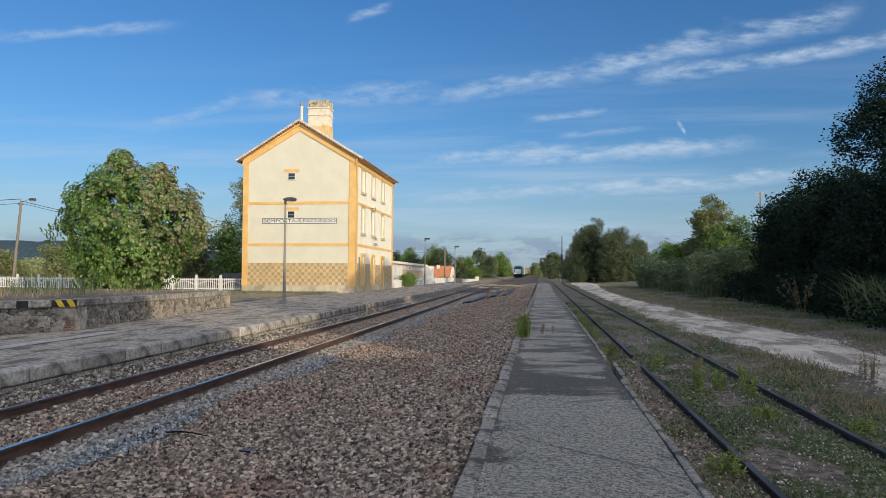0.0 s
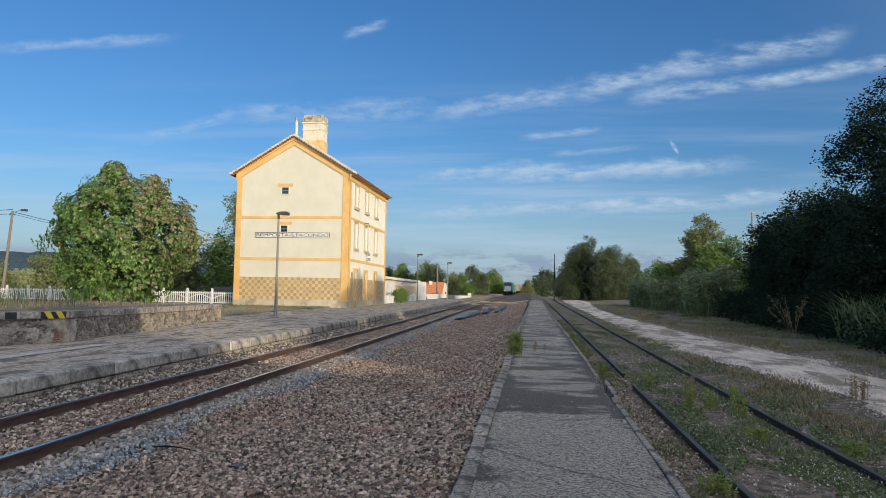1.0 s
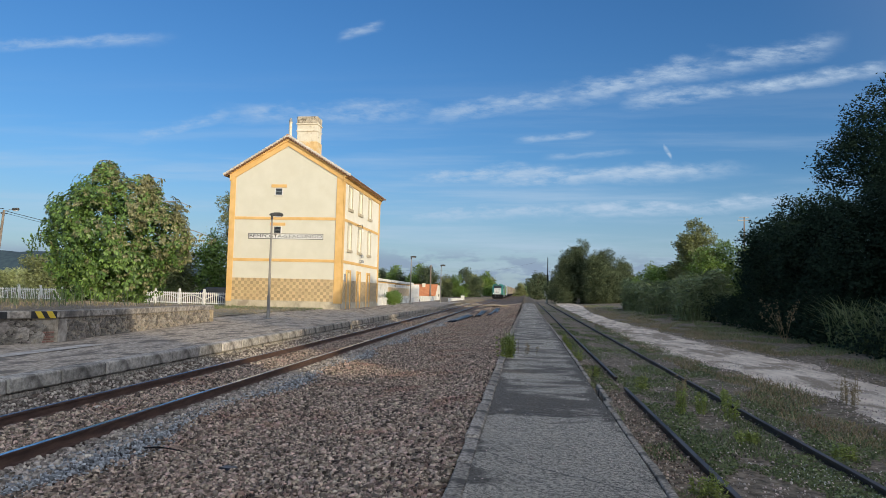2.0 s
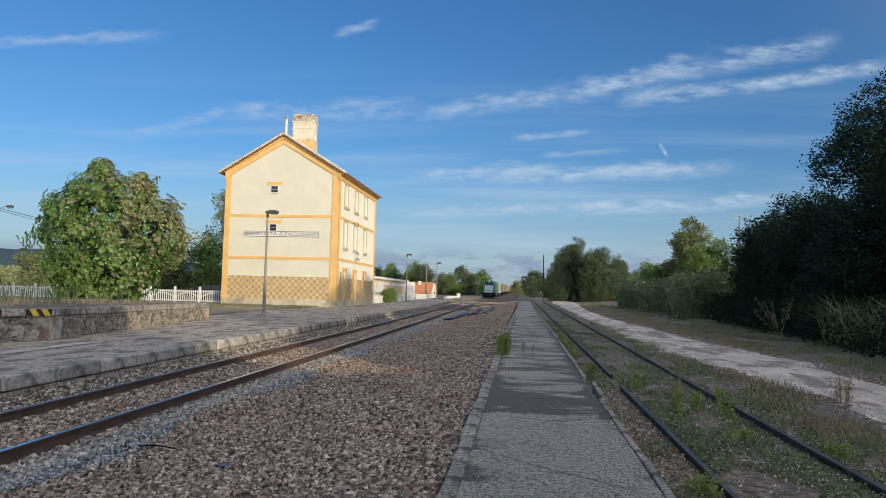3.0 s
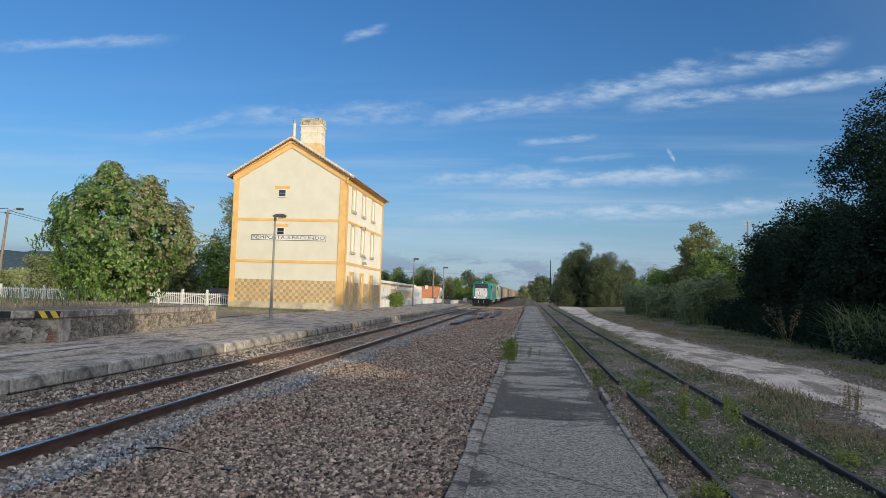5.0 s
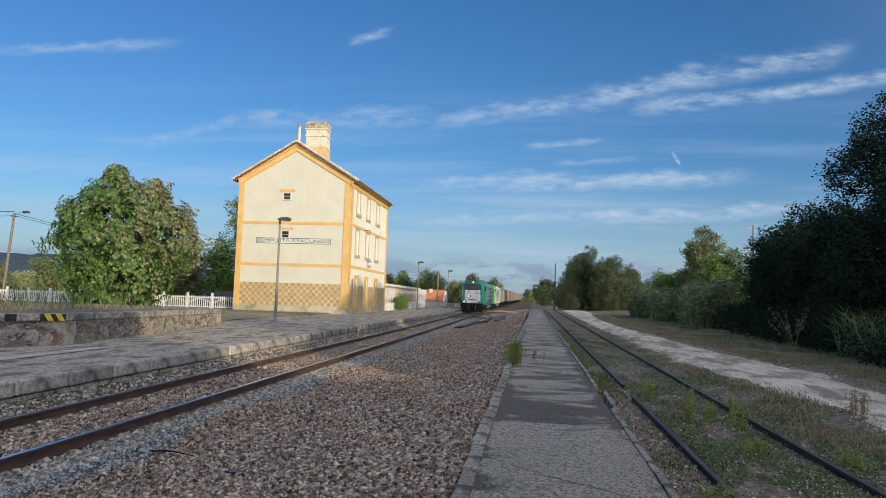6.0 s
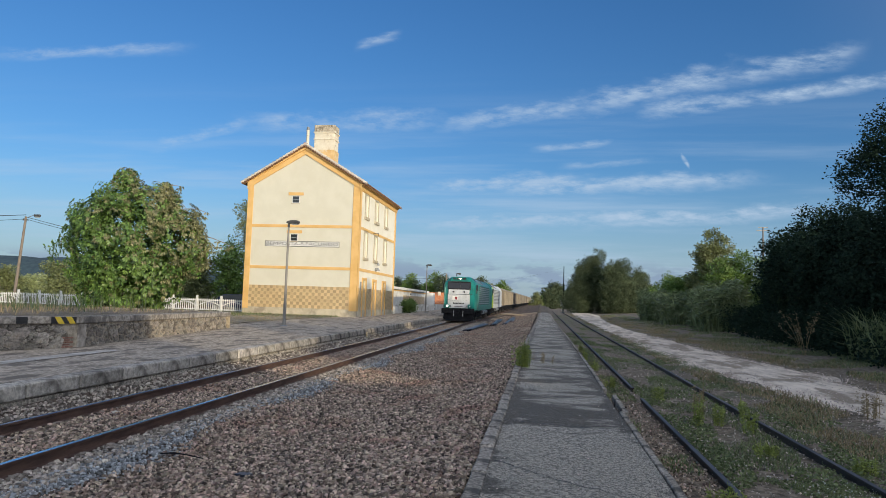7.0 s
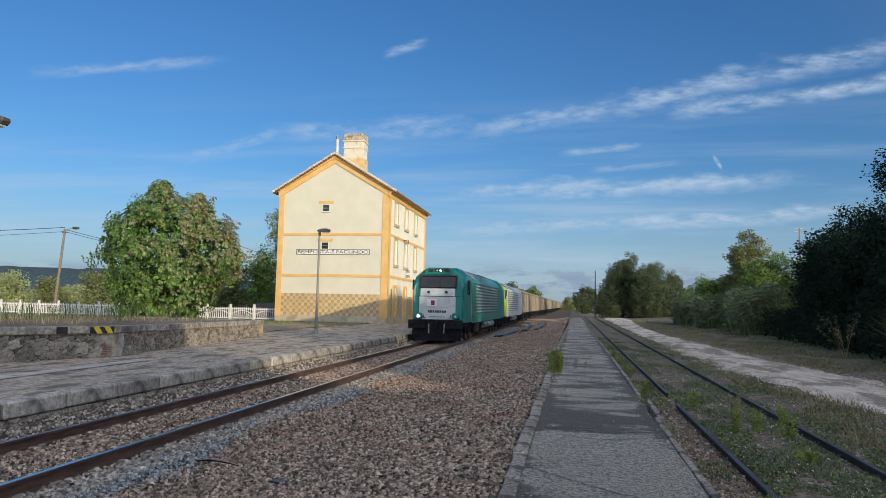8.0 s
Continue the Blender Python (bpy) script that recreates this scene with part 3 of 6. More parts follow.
def off_rails(x, y, rng):
    return (np.abs(x + 7.79) > 0.10) & (np.abs(x + 6.07) > 0.10)


def brown_zone(x, y, rng):
    edge = -5.15 + 0.25 * np.sin(y * 0.9) + 0.3 * (rng.random(len(x)) - 0.5)
    return x > edge


def grey_zone(x, y, rng):
    edge = -5.15 + 0.25 * np.sin(y * 0.9) + 0.3 * (rng.random(len(x)) - 0.5)
    return (x <= edge) & (x > -5.75 + 0.3 * rng.random(len(x)))


def warm_zone(x, y, rng):
    return off_rails(x, y, rng) & (np.abs(x + 6.93) > 0.8)


def four_foot(x, y, rng):
    return off_rails(x, y, rng)


for args in (("loose_brown_ballast", 108000, -5.6, -0.72, 4.6, 50, 0.0245, M["stone_brown"], 1, brown_zone),
             ("loose_far_ballast", 20000, -5.6, -0.72, 44, 110, 0.034, M["stone_brown"], 6, brown_zone),
             ("loose_near_ballast", 26000, -5.6, -0.72, -7.0, 4.6, 0.0245, M["stone_brown"], 5, brown_zone),
             ("loose_grey_ballast", 16000, -5.8, -4.8, 5.5, 70, 0.020, M["stone_grey"], 2, grey_zone),
             ("loose_warm_ballast", 26000, -8.6, -5.35, 6.5, 70, 0.027, M["stone_warm"], 4, warm_zone),
             ("loose_track_ballast", 20000, -7.7, -6.2, 6.5, 70, 0.026, M["stone_brown"], 3, four_foot)):
    tagged(stones(*args), "loose crushed ballast stones between the rails and platforms", "ballast", kind="stuff")


def track_drift(y):
    """Sideways sweep of the main line, which bends slightly away from the island."""
    return -float(np.interp(y, [0, 40, 62, 90, 150, 900], [0.0, 0.06, 0.25, 0.48, 0.55, 0.55]))


def rail(name, x, ys, web, top, label, bend=False):
    """A rail with foot, web and head, its head at the rail plane; it follows the grade."""
    e = thing(name, (x, 0, 0), label, "rail")
    prof = [(-0.07, -0.172), (0.07, -0.172), (0.07, -0.160), (0.012, -0.145), (0.010, -0.045), (0.036, -0.036), (0.036, -0.004), (-0.036, -0.004), (-0.036, -0.036), (-0.010, -0.045), (-0.012, -0.145), (-0.07, -0.160)]
    for nm, pts, mat in (("web_and_foot", prof, web), ("running_surface", [(-0.034, -0.004), (0.034, -0.004), (0.030, 0.0), (-0.030, 0.0)], top)):
        part(nm, ring_loft(bmesh.new(), [[(px + (track_drift(y) if bend else 0.0), y, gz(y) + pz) for px, pz in pts] for y in ys]), mat, e)
    return e


def ring_loft(bm, rings):
    """Join rings of the same number of points, with end caps."""
    vs = [[bm.verts.new(p) for p in r] for r in rings]
    n = len(vs[0])
    for a, b in zip(vs, vs[1:]):
        for i in range(n):
            j = (i + 1) % n
            bm.faces.new((a[i], a[j], b[j], b[i]))
    bm.faces.new(list(reversed(vs[0])))
    bm.faces.new(vs[-1])
    return bm


RAIL_L, RAIL_R = -7.79, -6.07
TRACK = (RAIL_L + RAIL_R) / 2
for rx in (RAIL_L, RAIL_R):
    rail("rail", rx, [-60, 20, 40, 51, 62, 75, 90, 120, 150, 300, 880], M["rail_rust"], M["rail_top"], "rusty steel main line rail with a polished head", True)
rail("siding_rail", 2.20, [-40, 16.1], M["rail_old"], M["rail_old_top"], "dark disused siding rail in the weeds")
rail("siding_rail", 2.24, [18.0, 150], M["rail_old"], M["rail_old_top"], "dark disused siding rail in the weeds")
rail("siding_rail", 3.93, [-40, 150], M["rail_old"], M["rail_old_top"], "dark disused siding rail in the weeds")

# sleepers, nearly buried
sleeper_me = piece_mesh("sleeper", bbox(-1.3, 1.3, -0.13, 0.13, -0.30, -0.158, 0.02), M["sleeper"])
sleepers = tagged(new("track_sleepers"), "concrete sleepers sunk in the main line ballast", "sleepers", kind="structure")
for i in range(110):
    y = 4.0 + 0.6 * i
    shared_piece("sleeper", sleeper_me, sleepers, pose(TRACK + track_drift(y), y, gz(y), 0, 0, random.uniform(-0.4, 0.4)))
clip_me = piece_mesh("rail_clip", box(bbox(0.07, 0.15, -0.05, 0.05, -0.165, -0.135, 0.01), -0.15, -0.07, -0.05, 0.05, -0.165, -0.135, 0.01), M["sleeper"])
for i in range(70):
    y = 4.0 + 0.6 * i
    for rx in (RAIL_L, RAIL_R):
        shared_piece("rail_clip", clip_me, sleepers, pose(rx + track_drift(y), y, gz(y)))

# the island platform
ISL_L, ISL_R, ISL_Z = -0.50, 1.22, 0.35


def isl_top(x, y):
    """Height of the worn island surface."""
    return gz(y) + ISL_Z + 0.02 * noise.noise((x * 1.3, y * 0.7, 5)) + 0.012 * math.floor(noise.noise((y * 0.09, 3.1, 0)) * 4)


def island_platform():
    ys = [-12 + 0.5 * i for i in range(0, 110)] + list(range(44, 107, 2))
    xs = np.linspace(ISL_L, ISL_R, 9)
    verts, faces = [], []
    for y in ys:
        w = 1.0 if y < 30 else max(0.62, 1.0 - 0.006 * (y - 30))
        for x in xs:
            verts.append((0.36 + (x - 0.36) * w, y, isl_top(x, y)))
    k = len(xs)
    for j in range(len(ys) - 1):
        for i in range(k - 1):
            a = j * k + i
            faces.append((a, a + 1, a + k + 1, a + k))
    # end wall
    n0 = len(verts)
    last = verts[-k:]
    verts += [(v[0], v[1], v[2] - 0.6) for v in last]
    for i in range(k - 1):
        a = n0 - k + i
        faces.append((a, a + 1, n0 + i + 1, n0 + i))
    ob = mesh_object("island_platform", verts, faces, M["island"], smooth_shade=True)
    return tagged(ob, "low cracked asphalt island platform with dark stains", "platform", kind="structure")


island = island_platform()
part("platform_core", bbox(ISL_L + 0.02, ISL_R - 0.02, -12, 105, -0.5, ISL_Z - 0.09), M["mortar"], island).matrix_basis = pose(0, 0, 0, math.degrees(math.atan(GRADE)))
kerb_l = piece_mesh("kerb_stone", bbox(-0.085, 0.085, -0.585, 0.585, -0.55, 0.0, 0.022), M["kerb_old"])
kerb_r = piece_mesh("edge_stone", bbox(-0.040, 0.040, -0.49, 0.49, -0.5, 0.0, 0.012), M["kerb_old"])
for i in range(98):
    y = -10 + 1.18 * i
    w = 1.0 if y < 30 else max(0.62, 1.0 - 0.006 * (y - 30))
    if y < 105:
        shared_piece("kerb_stone", kerb_l, island, pose(0.36 + (ISL_L - 0.087 - 0.36) * w + random.uniform(-.015, .015), y, gz(y) + ISL_Z + 0.012 + random.uniform(-.02, .02), 0.5, random.uniform(-2, 2), random.uniform(-.5, .5)))
for i in range(115):
    y = -10 + 1.0 * i
    if 13.4 < y < 14.2 or y > 104 or random.random() < 0.09:
        continue
    w = 1.0 if y < 30 else max(0.62, 1.0 - 0.006 * (y - 30))
    off = 0.07 if 11.5 < y < 13.4 else 0.0
    shared_piece("edge_stone", kerb_r, island, pose(0.36 + (ISL_R + 0.055 - 0.36) * w + off + random.uniform(-.012, .012), y, gz(y) + ISL_Z + 0.010 + random.uniform(-.012, .012), 0.5, random.uniform(-2, 2), random.uniform(-.6, .6)))


def crack(points, width):
    """A dark joint in the island surface."""
    bm = bmesh.new()
    rows = []
    for i, (x, y) in enumerate(points):
        w = width * random.uniform(0.5, 1.2)
        z = isl_top(x, y) + 0.006
        rows.append((bm.verts.new((x, y - w, z)), bm.verts.new((x, y + w, z))))
    for a, b in zip(rows, rows[1:]):
        bm.faces.new((a[0], b[0], b[1], a[1]))
    return bm


def wander(x0, y0, x1, y1, n=40, amp=0.05):
    return [(x0 + (x1 - x0) * i / n, y0 + (y1 - y0) * i / n + amp * noise.noise((i * 0.35, y0, 0)) + amp * 0.5 * noise.noise((i * 1.3, y0, 4))) for i in range(n + 1)]


for c in ((-0.46, 7.55, 1.2, 6.15, 0.010), (-0.5, 10.2, 0.9, 9.9, 0.014), (-0.5, 13.1, 1.2, 12.9, 0.010), (-0.5, 16.5, 1.2, 16.2, 0.012), (-0.5, 20.5, 1.2, 20.4, 0.015), (0.2, 9.0, 1.2, 9.3, 0.006)):
    part("surface_crack", crack(wander(*c[:4]), c[4]), M["black"], island)

# the station platform
PLAT_X, PLAT_Z = -8.62, 0.37


def station_platform():
    ys = [-20 + 1.0 * i for i in range(0, 121)]
    xs = list(np.linspace(PLAT_X - 0.36, -16.5, 12)) + [-20, -26]
    verts, faces = [], []
    for y in ys:
        for x in xs:
            verts.append((x, y, gz(y) + PLAT_Z + 0.012 * noise.noise((x * 0.9, y * 0.6, 8))))
    k = len(xs)
    for j in range(len(ys) - 1):
        for i in range(k - 1):
            a = j * k + i
            faces.append((a, a + k, a + k + 1, a + 1))
    ob = mesh_object("station_platform", verts, faces, M["paving"], smooth_shade=True)
    return tagged(ob, "worn grey paved station platform with patches", "platform", kind="structure")


platform = station_platform()
edge_me = piece_mesh("kerb_block", bbox(-0.36, 0.0, -0.69, 0.69, -0.27, 0.0, 0.03), M["kerb"])
edge_old = piece_mesh("kerb_block", bbox(-0.36, -0.06, -0.69, 0.69, -0.27, -0.01, 0.03), M["kerb_old"])
for i in range(62):
    y = -8 + 1.412 * i
    me = edge_me if y < 27 else edge_old
    shared_piece("kerb_block", me, platform, pose(PLAT_X, y, gz(y) + PLAT_Z + 0.015 + random.uniform(-.006, .006), 0.5, 0, random.uniform(-.3, .3)))
part("platform_face", bbox(PLAT_X - 0.3, PLAT_X - 0.05, -20, 110, -0.6, -0.001, 0.0), M["kerb_old"], platform).matrix_basis = pose(0, 0, 0.10, math.degrees(math.atan(GRADE)))
bm = bmesh.new()
for i in range(16):
    ya, yb = 9.0 + 0.8 * i, 9.75 + 0.8 * i
    if ya > 17.5:
        break
    vs = [bm.verts.new((x, y, gz(y) + PLAT_Z + 0.015)) for x, y in ((-11.62, ya), (-11.16, ya), (-11.16, yb), (-11.62, yb))]
    bm.faces.new(vs)
part("pale_paving_strip", bm, M["pale_band"], platform)

# gravel track on the far side of the siding
LANE_Y = [2, 14, 18, 20, 25, 31, 42, 60, 80, 100, 120, 150]
LANE_X = [7.2, 7.6, 7.75, 7.45, 7.3, 6.7, 6.4, 6.0, 6.1, 6.6, 7.4, 8.0]
LANE_HALF = [1.4, 1.35, 1.4, 1.5, 1.9, 1.8, 1.4, 1.1, 1.1, 1.6, 2.2, 2.0]


def gravel_track():
    ys = [2 + 0.5 * i for i in range(200)] + list(range(102, 150, 2))
    verts, faces = [], []
    for y in ys:
        c, h = float(np.interp(y, LANE_Y, LANE_X)), float(np.interp(y, LANE_Y, LANE_HALF))
        for k in range(9):
            ragged = (0.5 * noise.noise((y * 0.35, k, 1)) + 0.45 * noise.noise((y * 1.5, k, 6))) if k in (0, 8) else 0
            x = c + h * (k / 4 - 1) + ragged
            verts.append((x, y, gz(y) - 0.11 + 0.075 * min(1.0, 2.2 * (1 - abs(k - 4) / 4)) + 0.02 * noise.noise((x, y * 0.6, 2))))
    for j in range(len(ys) - 1):
        for i in range(8):
            a = j * 9 + i
            faces.append((a, a + 1, a + 10, a + 9))
    return tagged(mesh_object("gravel_road", verts, faces, M["road"], smooth_shade=True), "pale pinkish gravel track worn into the grass", "road", kind="structure")


gravel_track()

def sun_patch_strip(y0, y1, x0, x1, skew):
    """A warm pale sheet over the ballast that paints a patch of sun where the tracks are crossed."""
    verts, faces = [], []
    nx, ny = 40, 8
    for j in range(ny + 1):
        for i in range(nx + 1):
            x = x0 + (x1 - x0) * i / nx
            y = y0 + (y1 - y0) * j / ny + skew * (x - x0)
            if j in (0, ny):
                y += 2.2 * noise.noise((x * 0.55, y0, j)) + 0.8 * noise.noise((x * 2.1, y0, j))
            base = float(np.interp(x, BAL_X, BAL_Z)) if x > -8.6 else PLAT_Z
            hump = math.sin(math.pi * j / ny) ** 0.5 * 0.05
            verts.append((x, y, gz(y) + base - 0.02 + hump + 0.012 * noise.noise((x, y, 4))))
    for j in range(ny):
        for i in range(nx):
            a = j * (nx + 1) + i
            faces.append((a, a + 1, a + nx + 2, a + nx + 1))
    return tagged(mesh_object("sun_patch_ground", verts, faces, M["sunlit_sand"], smooth_shade=True), "sandy-coloured sheet painted as a patch of sun across the ballast", "ground", kind="structure")


sun_patch_strip(66, 70, -5.7, -0.9, 0.2)
sun_patch_strip(78, 86, -5.7, -0.8, -0.3)
sun_patch_strip(94, 100, -8.5, -0.8, 0.4)
sun_patch_strip(106, 122, -8.5, -0.7, 0.0)

# ---- plants ----


def leaves(name, centres, per, spread, length, width, mat, parent, seed, droop=0.0, flat=0.5):
    """A cloud of small leaves round the given clump centres."""
    rng = np.random.default_rng(seed)
    c = np.repeat(np.asarray(centres, float), per, 0)
    n = len(c)
    p = c + np.clip(rng.normal(size=(n, 3)), -1.5, 1.5) * np.asarray(spread) * 0.6
    d = rng.normal(size=(n, 3))
    d[:, 2] = d[:, 2] * flat - droop
    d /= np.linalg.norm(d, axis=1)[:, None]
    out = p - c.mean(0)
    out /= np.linalg.norm(out, axis=1)[:, None] + 1e-6
    s = np.cross(d, out + 0.75 * rng.normal(size=(n, 3)))
    s /= np.linalg.norm(s, axis=1)[:, None] + 1e-9
    k = (0.6 + 0.8 * rng.random(n))[:, None]
    a, b = p - d * length * k / 2, p + d * length * k / 2
    m = p + d * length * k * 0.05
    l, r = m + s * width * k / 2, m - s * width * k / 2
    v = np.stack([a, l, b, r], 1).reshape(-1, 3)
    f = np.arange(4 * n).reshape(-1, 4)
    return array_object(name, v, f, mat, parent)


def crown_points(blobs, count, seed, shell=0.55):
    rng = np.random.default_rng(seed)
    vol = np.array([b[3] * b[4] * b[5] for b in blobs]) ** 0.75
    which = rng.choice(len(blobs), count, p=vol / vol.sum())
    d = rng.normal(size=(count, 3))
    d /= np.linalg.norm(d, axis=1)[:, None]
    r = (shell + (1 - shell) * rng.random(count) ** 0.6) * np.clip(1 + 0.16 * rng.normal(size=count), 0.6, 1.16)
    bl = np.array(blobs)[which]
    return bl[:, :3] + d * r[:, None] * bl[:, 3:]


def trunk_mesh(points, r0, r1, seg=8):
    """One tapered tube through the points."""
    n = len(points)
    rings = []
    for i, p in enumerate(points):
        d = (points[min(i + 1, n - 1)] - points[max(i - 1, 0)]).normalized()
        side = d.cross(Vector((0, 1, 0))) if abs(d.y) < 0.8 else d.cross(Vector((0, 0, 1)))
        side.normalize()
        up = d.cross(side)
        r = r0 + (r1 - r0) * i / (n - 1)
        rings.append([p + (side * math.cos(6.28318 * k / seg) + up * math.sin(6.28318 * k / seg)) * r for k in range(seg)])
    return ring_loft(bmesh.new(), rings)


def tree(name, x, y, z0, height, radius, mat, label, clumps=500, per=28, spread=0.45, leaf=(0.16, 0.09), seed=1, blobs=None, trunk=None, low=0.25, group="", droop=0.0, nb=9, second=None, tr=None):
    e = thing(name, (x, y, z0), label, "tree", group)
    rng = random.Random(seed)
    if blobs is None:
        blobs = []
        for i in range(nb):
            a = rng.uniform(0, 6.283)
            q = rng.uniform(0.15, 0.62) * radius
            zz = height * (low + (0.86 - low) * (i + 0.5) / nb)
            taper = 1.0 - 0.45 * max(0.0, (zz / height - 0.55) / 0.45)
            rr = radius * rng.uniform(0.42, 0.62) * taper
            blobs.append((q * math.cos(a) * taper, q * math.sin(a) * taper, zz, rr, rr, rr * rng.uniform(0.7, 0.95)))
        blobs.append((0, 0, height - 0.25 * radius, radius * 0.33, radius * 0.33, radius * 0.30))
    t0 = tr or max(0.08, height * 0.028)
    top = Vector((blobs[-1][0] * 0.5, blobs[-1][1] * 0.5, height * 0.8))
    pts = [Vector((0, 0, -0.3)), Vector((rng.uniform(-.1, .1), rng.uniform(-.1, .1), height * 0.2)), Vector((rng.uniform(-.25, .25), rng.uniform(-.25, .25), height * 0.5)), top]
    part("trunk", trunk_mesh(pts, t0, t0 * 0.25), M["bark"], e, shade=True)
    for b in blobs[:8]:
        s = pts[1].lerp(pts[2], rng.random())
        mid = s.lerp(Vector(b[:3]), 0.55) + Vector((0, 0, 0.1 * height * rng.random()))
        part("limb", trunk_mesh([s, mid, Vector(b[:3])], t0 * 0.45, t0 * 0.10, 6), M["bark"], e, shade=True)
    cp = crown_points(blobs, clumps, seed)
    cp[:, 2] = np.maximum(cp[:, 2], 0.15)
    if second is None:
        tagged(leaves("crown", cp, per, spread, leaf[0], leaf[1], mat, e, seed + 50, droop), kind="stuff")
    else:
        sel = np.random.default_rng(seed + 7).random(len(cp)) < second[1](cp)
        tagged(leaves("crown", cp[~sel], per, spread, leaf[0], leaf[1], mat, e, seed + 50, droop), kind="stuff")
        tagged(leaves("outer_leaves", cp[sel], per, spread, leaf[0], leaf[1], second[0], e, seed + 51, droop + 0.4), kind="stuff")
    return e


def blades(name, xs, ys, zs, height, width, mat, seed, lean=0.35, parent=None):
    """Upright blades, one narrow bent strip each."""
    rng = np.random.default_rng(seed)
    n = len(xs)
    h = height * (0.45 + 0.75 * rng.random(n))
    a = rng.random(n) * 6.283
    side = np.stack([np.cos(a), np.sin(a), np.zeros(n)], -1) * (width * 0.5)
    ln = rng.normal(size=(n, 2)) * lean * h[:, None]
    base = np.stack([xs, ys, zs], -1)
    mid = base + np.stack([ln[:, 0] * 0.3, ln[:, 1] * 0.3, h * 0.6], -1)
    tip = base + np.stack([ln[:, 0], ln[:, 1], h * (1 - 0.2 * lean)], -1)
    v = np.stack([base - side, base + side, mid + side * 0.8, mid - side * 0.8, tip], 1).reshape(-1, 3)
    k = 5 * np.arange(n)[:, None]
    f = np.concatenate([k + [0, 1, 2], k + [0, 2, 3], k + [3, 2, 4]], 0)
    return array_object(name, v, f, mat, parent)


# bare soil between the dock and the house
ys = [31.5 + 0.5 * i for i in range(43)]
verts, faces = [], []
for y in ys:
    for k in range(8):
        x = -25.5 + 9.6 * k / 7 + (0.5 * noise.noise((y * 0.5, 3, 3)) + 0.35 * noise.noise((y * 1.6, 8, 3)) if k == 7 else 0.0)
        verts.append((x, y, gz(y) + PLAT_Z + 0.03 + 0.03 * noise.noise((x * 0.7, y * 0.7, 1))))
for j in range(len(ys) - 1):
    for i in range(7):
        a = j * 8 + i
        faces.append((a, a + 1, a + 9, a + 8))
tagged(mesh_object("yard_soil", verts, faces, M["yard"], smooth_shade=True), "bare brown soil in front of the station house", "ground", kind="structure")

# ---- station house ----
HX0, HX1, HY0, HY1 = -23.12, -14.05, 52.6, 66.0
HZ = 0.80


def station_house():
    e = thing("station_house", (0, 0, HZ), "three-storey cream station house with ochre trim and tiled dado", "house")
    W, D = HX1 - HX0, HY1 - HY0
    eave, ridge = 10.42, 13.18
    cx = (HX0 + HX1) / 2
    # walls, gable ends included
    gable = [(HX0, 0), (HX1, 0), (HX1, eave), (cx, ridge), (HX0, eave)]
    bm = prism(bmesh.new(), [(p[0], p[1] - (0.4 if p[1] == 0 else 0)) for p in gable], "y", HY0, HY0 + 0.35)
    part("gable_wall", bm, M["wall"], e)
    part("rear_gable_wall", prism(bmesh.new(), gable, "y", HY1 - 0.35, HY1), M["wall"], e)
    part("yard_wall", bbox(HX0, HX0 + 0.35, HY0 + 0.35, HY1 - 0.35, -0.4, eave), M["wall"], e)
    # platform wall with three openings on each floor
    cols = [(54.75, 0.5), (58.15, 0.5), (61.75, 0.5)]
    bm = bmesh.new()
    ys = [HY0 + 0.35]
    for c, h in cols:
        ys += [c - h, c + h]
    ys.append(HY1 - 0.35)
    opens = [(0.0, 2.95), (4.75, 6.75), (8.0, 9.75)]
    for i in range(0, len(ys) - 1):
        if i % 2 == 0:
            box(bm, HX1 - 0.35, HX1, ys[i], ys[i + 1], -0.4, eave)
        else:
            zs = [-0.4] + [z for o in opens for z in o] + [eave]
            for a, b in zip(zs[0::2], zs[1::2]):
                box(bm, HX1 - 0.35, HX1, ys[i], ys[i + 1], a, b)
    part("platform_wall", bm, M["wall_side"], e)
    # dado, plinth, pilasters and string courses
    f = 0.03
    part("plinth", box(bbox(HX0 - 0.02, HX1 + f, HY0 - f, HY0, -0.4, 0.62), HX1, HX1 + f, HY0, HY1, -0.4, 0.62), M["plinth"], e)
    for nm, x0, x1 in (("corner_pilaster", HX0 - 0.04, HX0 + 0.42), ("corner_pilaster", HX1 - 0.55, HX1 + 0.04)):
        part(nm, bbox(x0, x1, HY0 - 0.05, HY0 - 0.001, 0.5, eave - 0.2, 0.01), M["ochre"], e)
    part("corner_pilaster", bbox(HX1 + 0.001, HX1 + 0.05, HY0 - 0.05, HY0 + 0.42, 0.5, eave - 0.2, 0.01), M["ochre"], e)
    part("corner_pilaster", bbox(HX1 + 0.001, HX1 + 0.05, HY1 - 0.42, HY1 + 0.04, 0.5, eave - 0.2, 0.01), M["ochre"], e)
    for z in (3.62, 6.86):
        part("string_course", bbox(HX0 + 0.43, HX1 - 0.56, HY0 - 0.04, HY0 - 0.001, z, z + 0.22, 0.008), M["ochre"], e)
        part("string_course", bbox(HX1 + 0.001, HX1 + 0.04, HY0 + 0.43, HY1 - 0.43, z, z + 0.22, 0.008), M["ochre"], e)
    # raking band under the verge and the eaves cornice
    for s in (-1, 1):
        xo = cx + s * (W / 2 + 0.10)
        pts = [(xo, eave - 0.55), (cx, ridge - 0.55), (cx, ridge + 0.08), (xo, eave + 0.06)]
        part("raking_band", prism(bmesh.new(), pts, "y", HY0 - 0.09, HY0 - 0.001), M["ochre"], e)
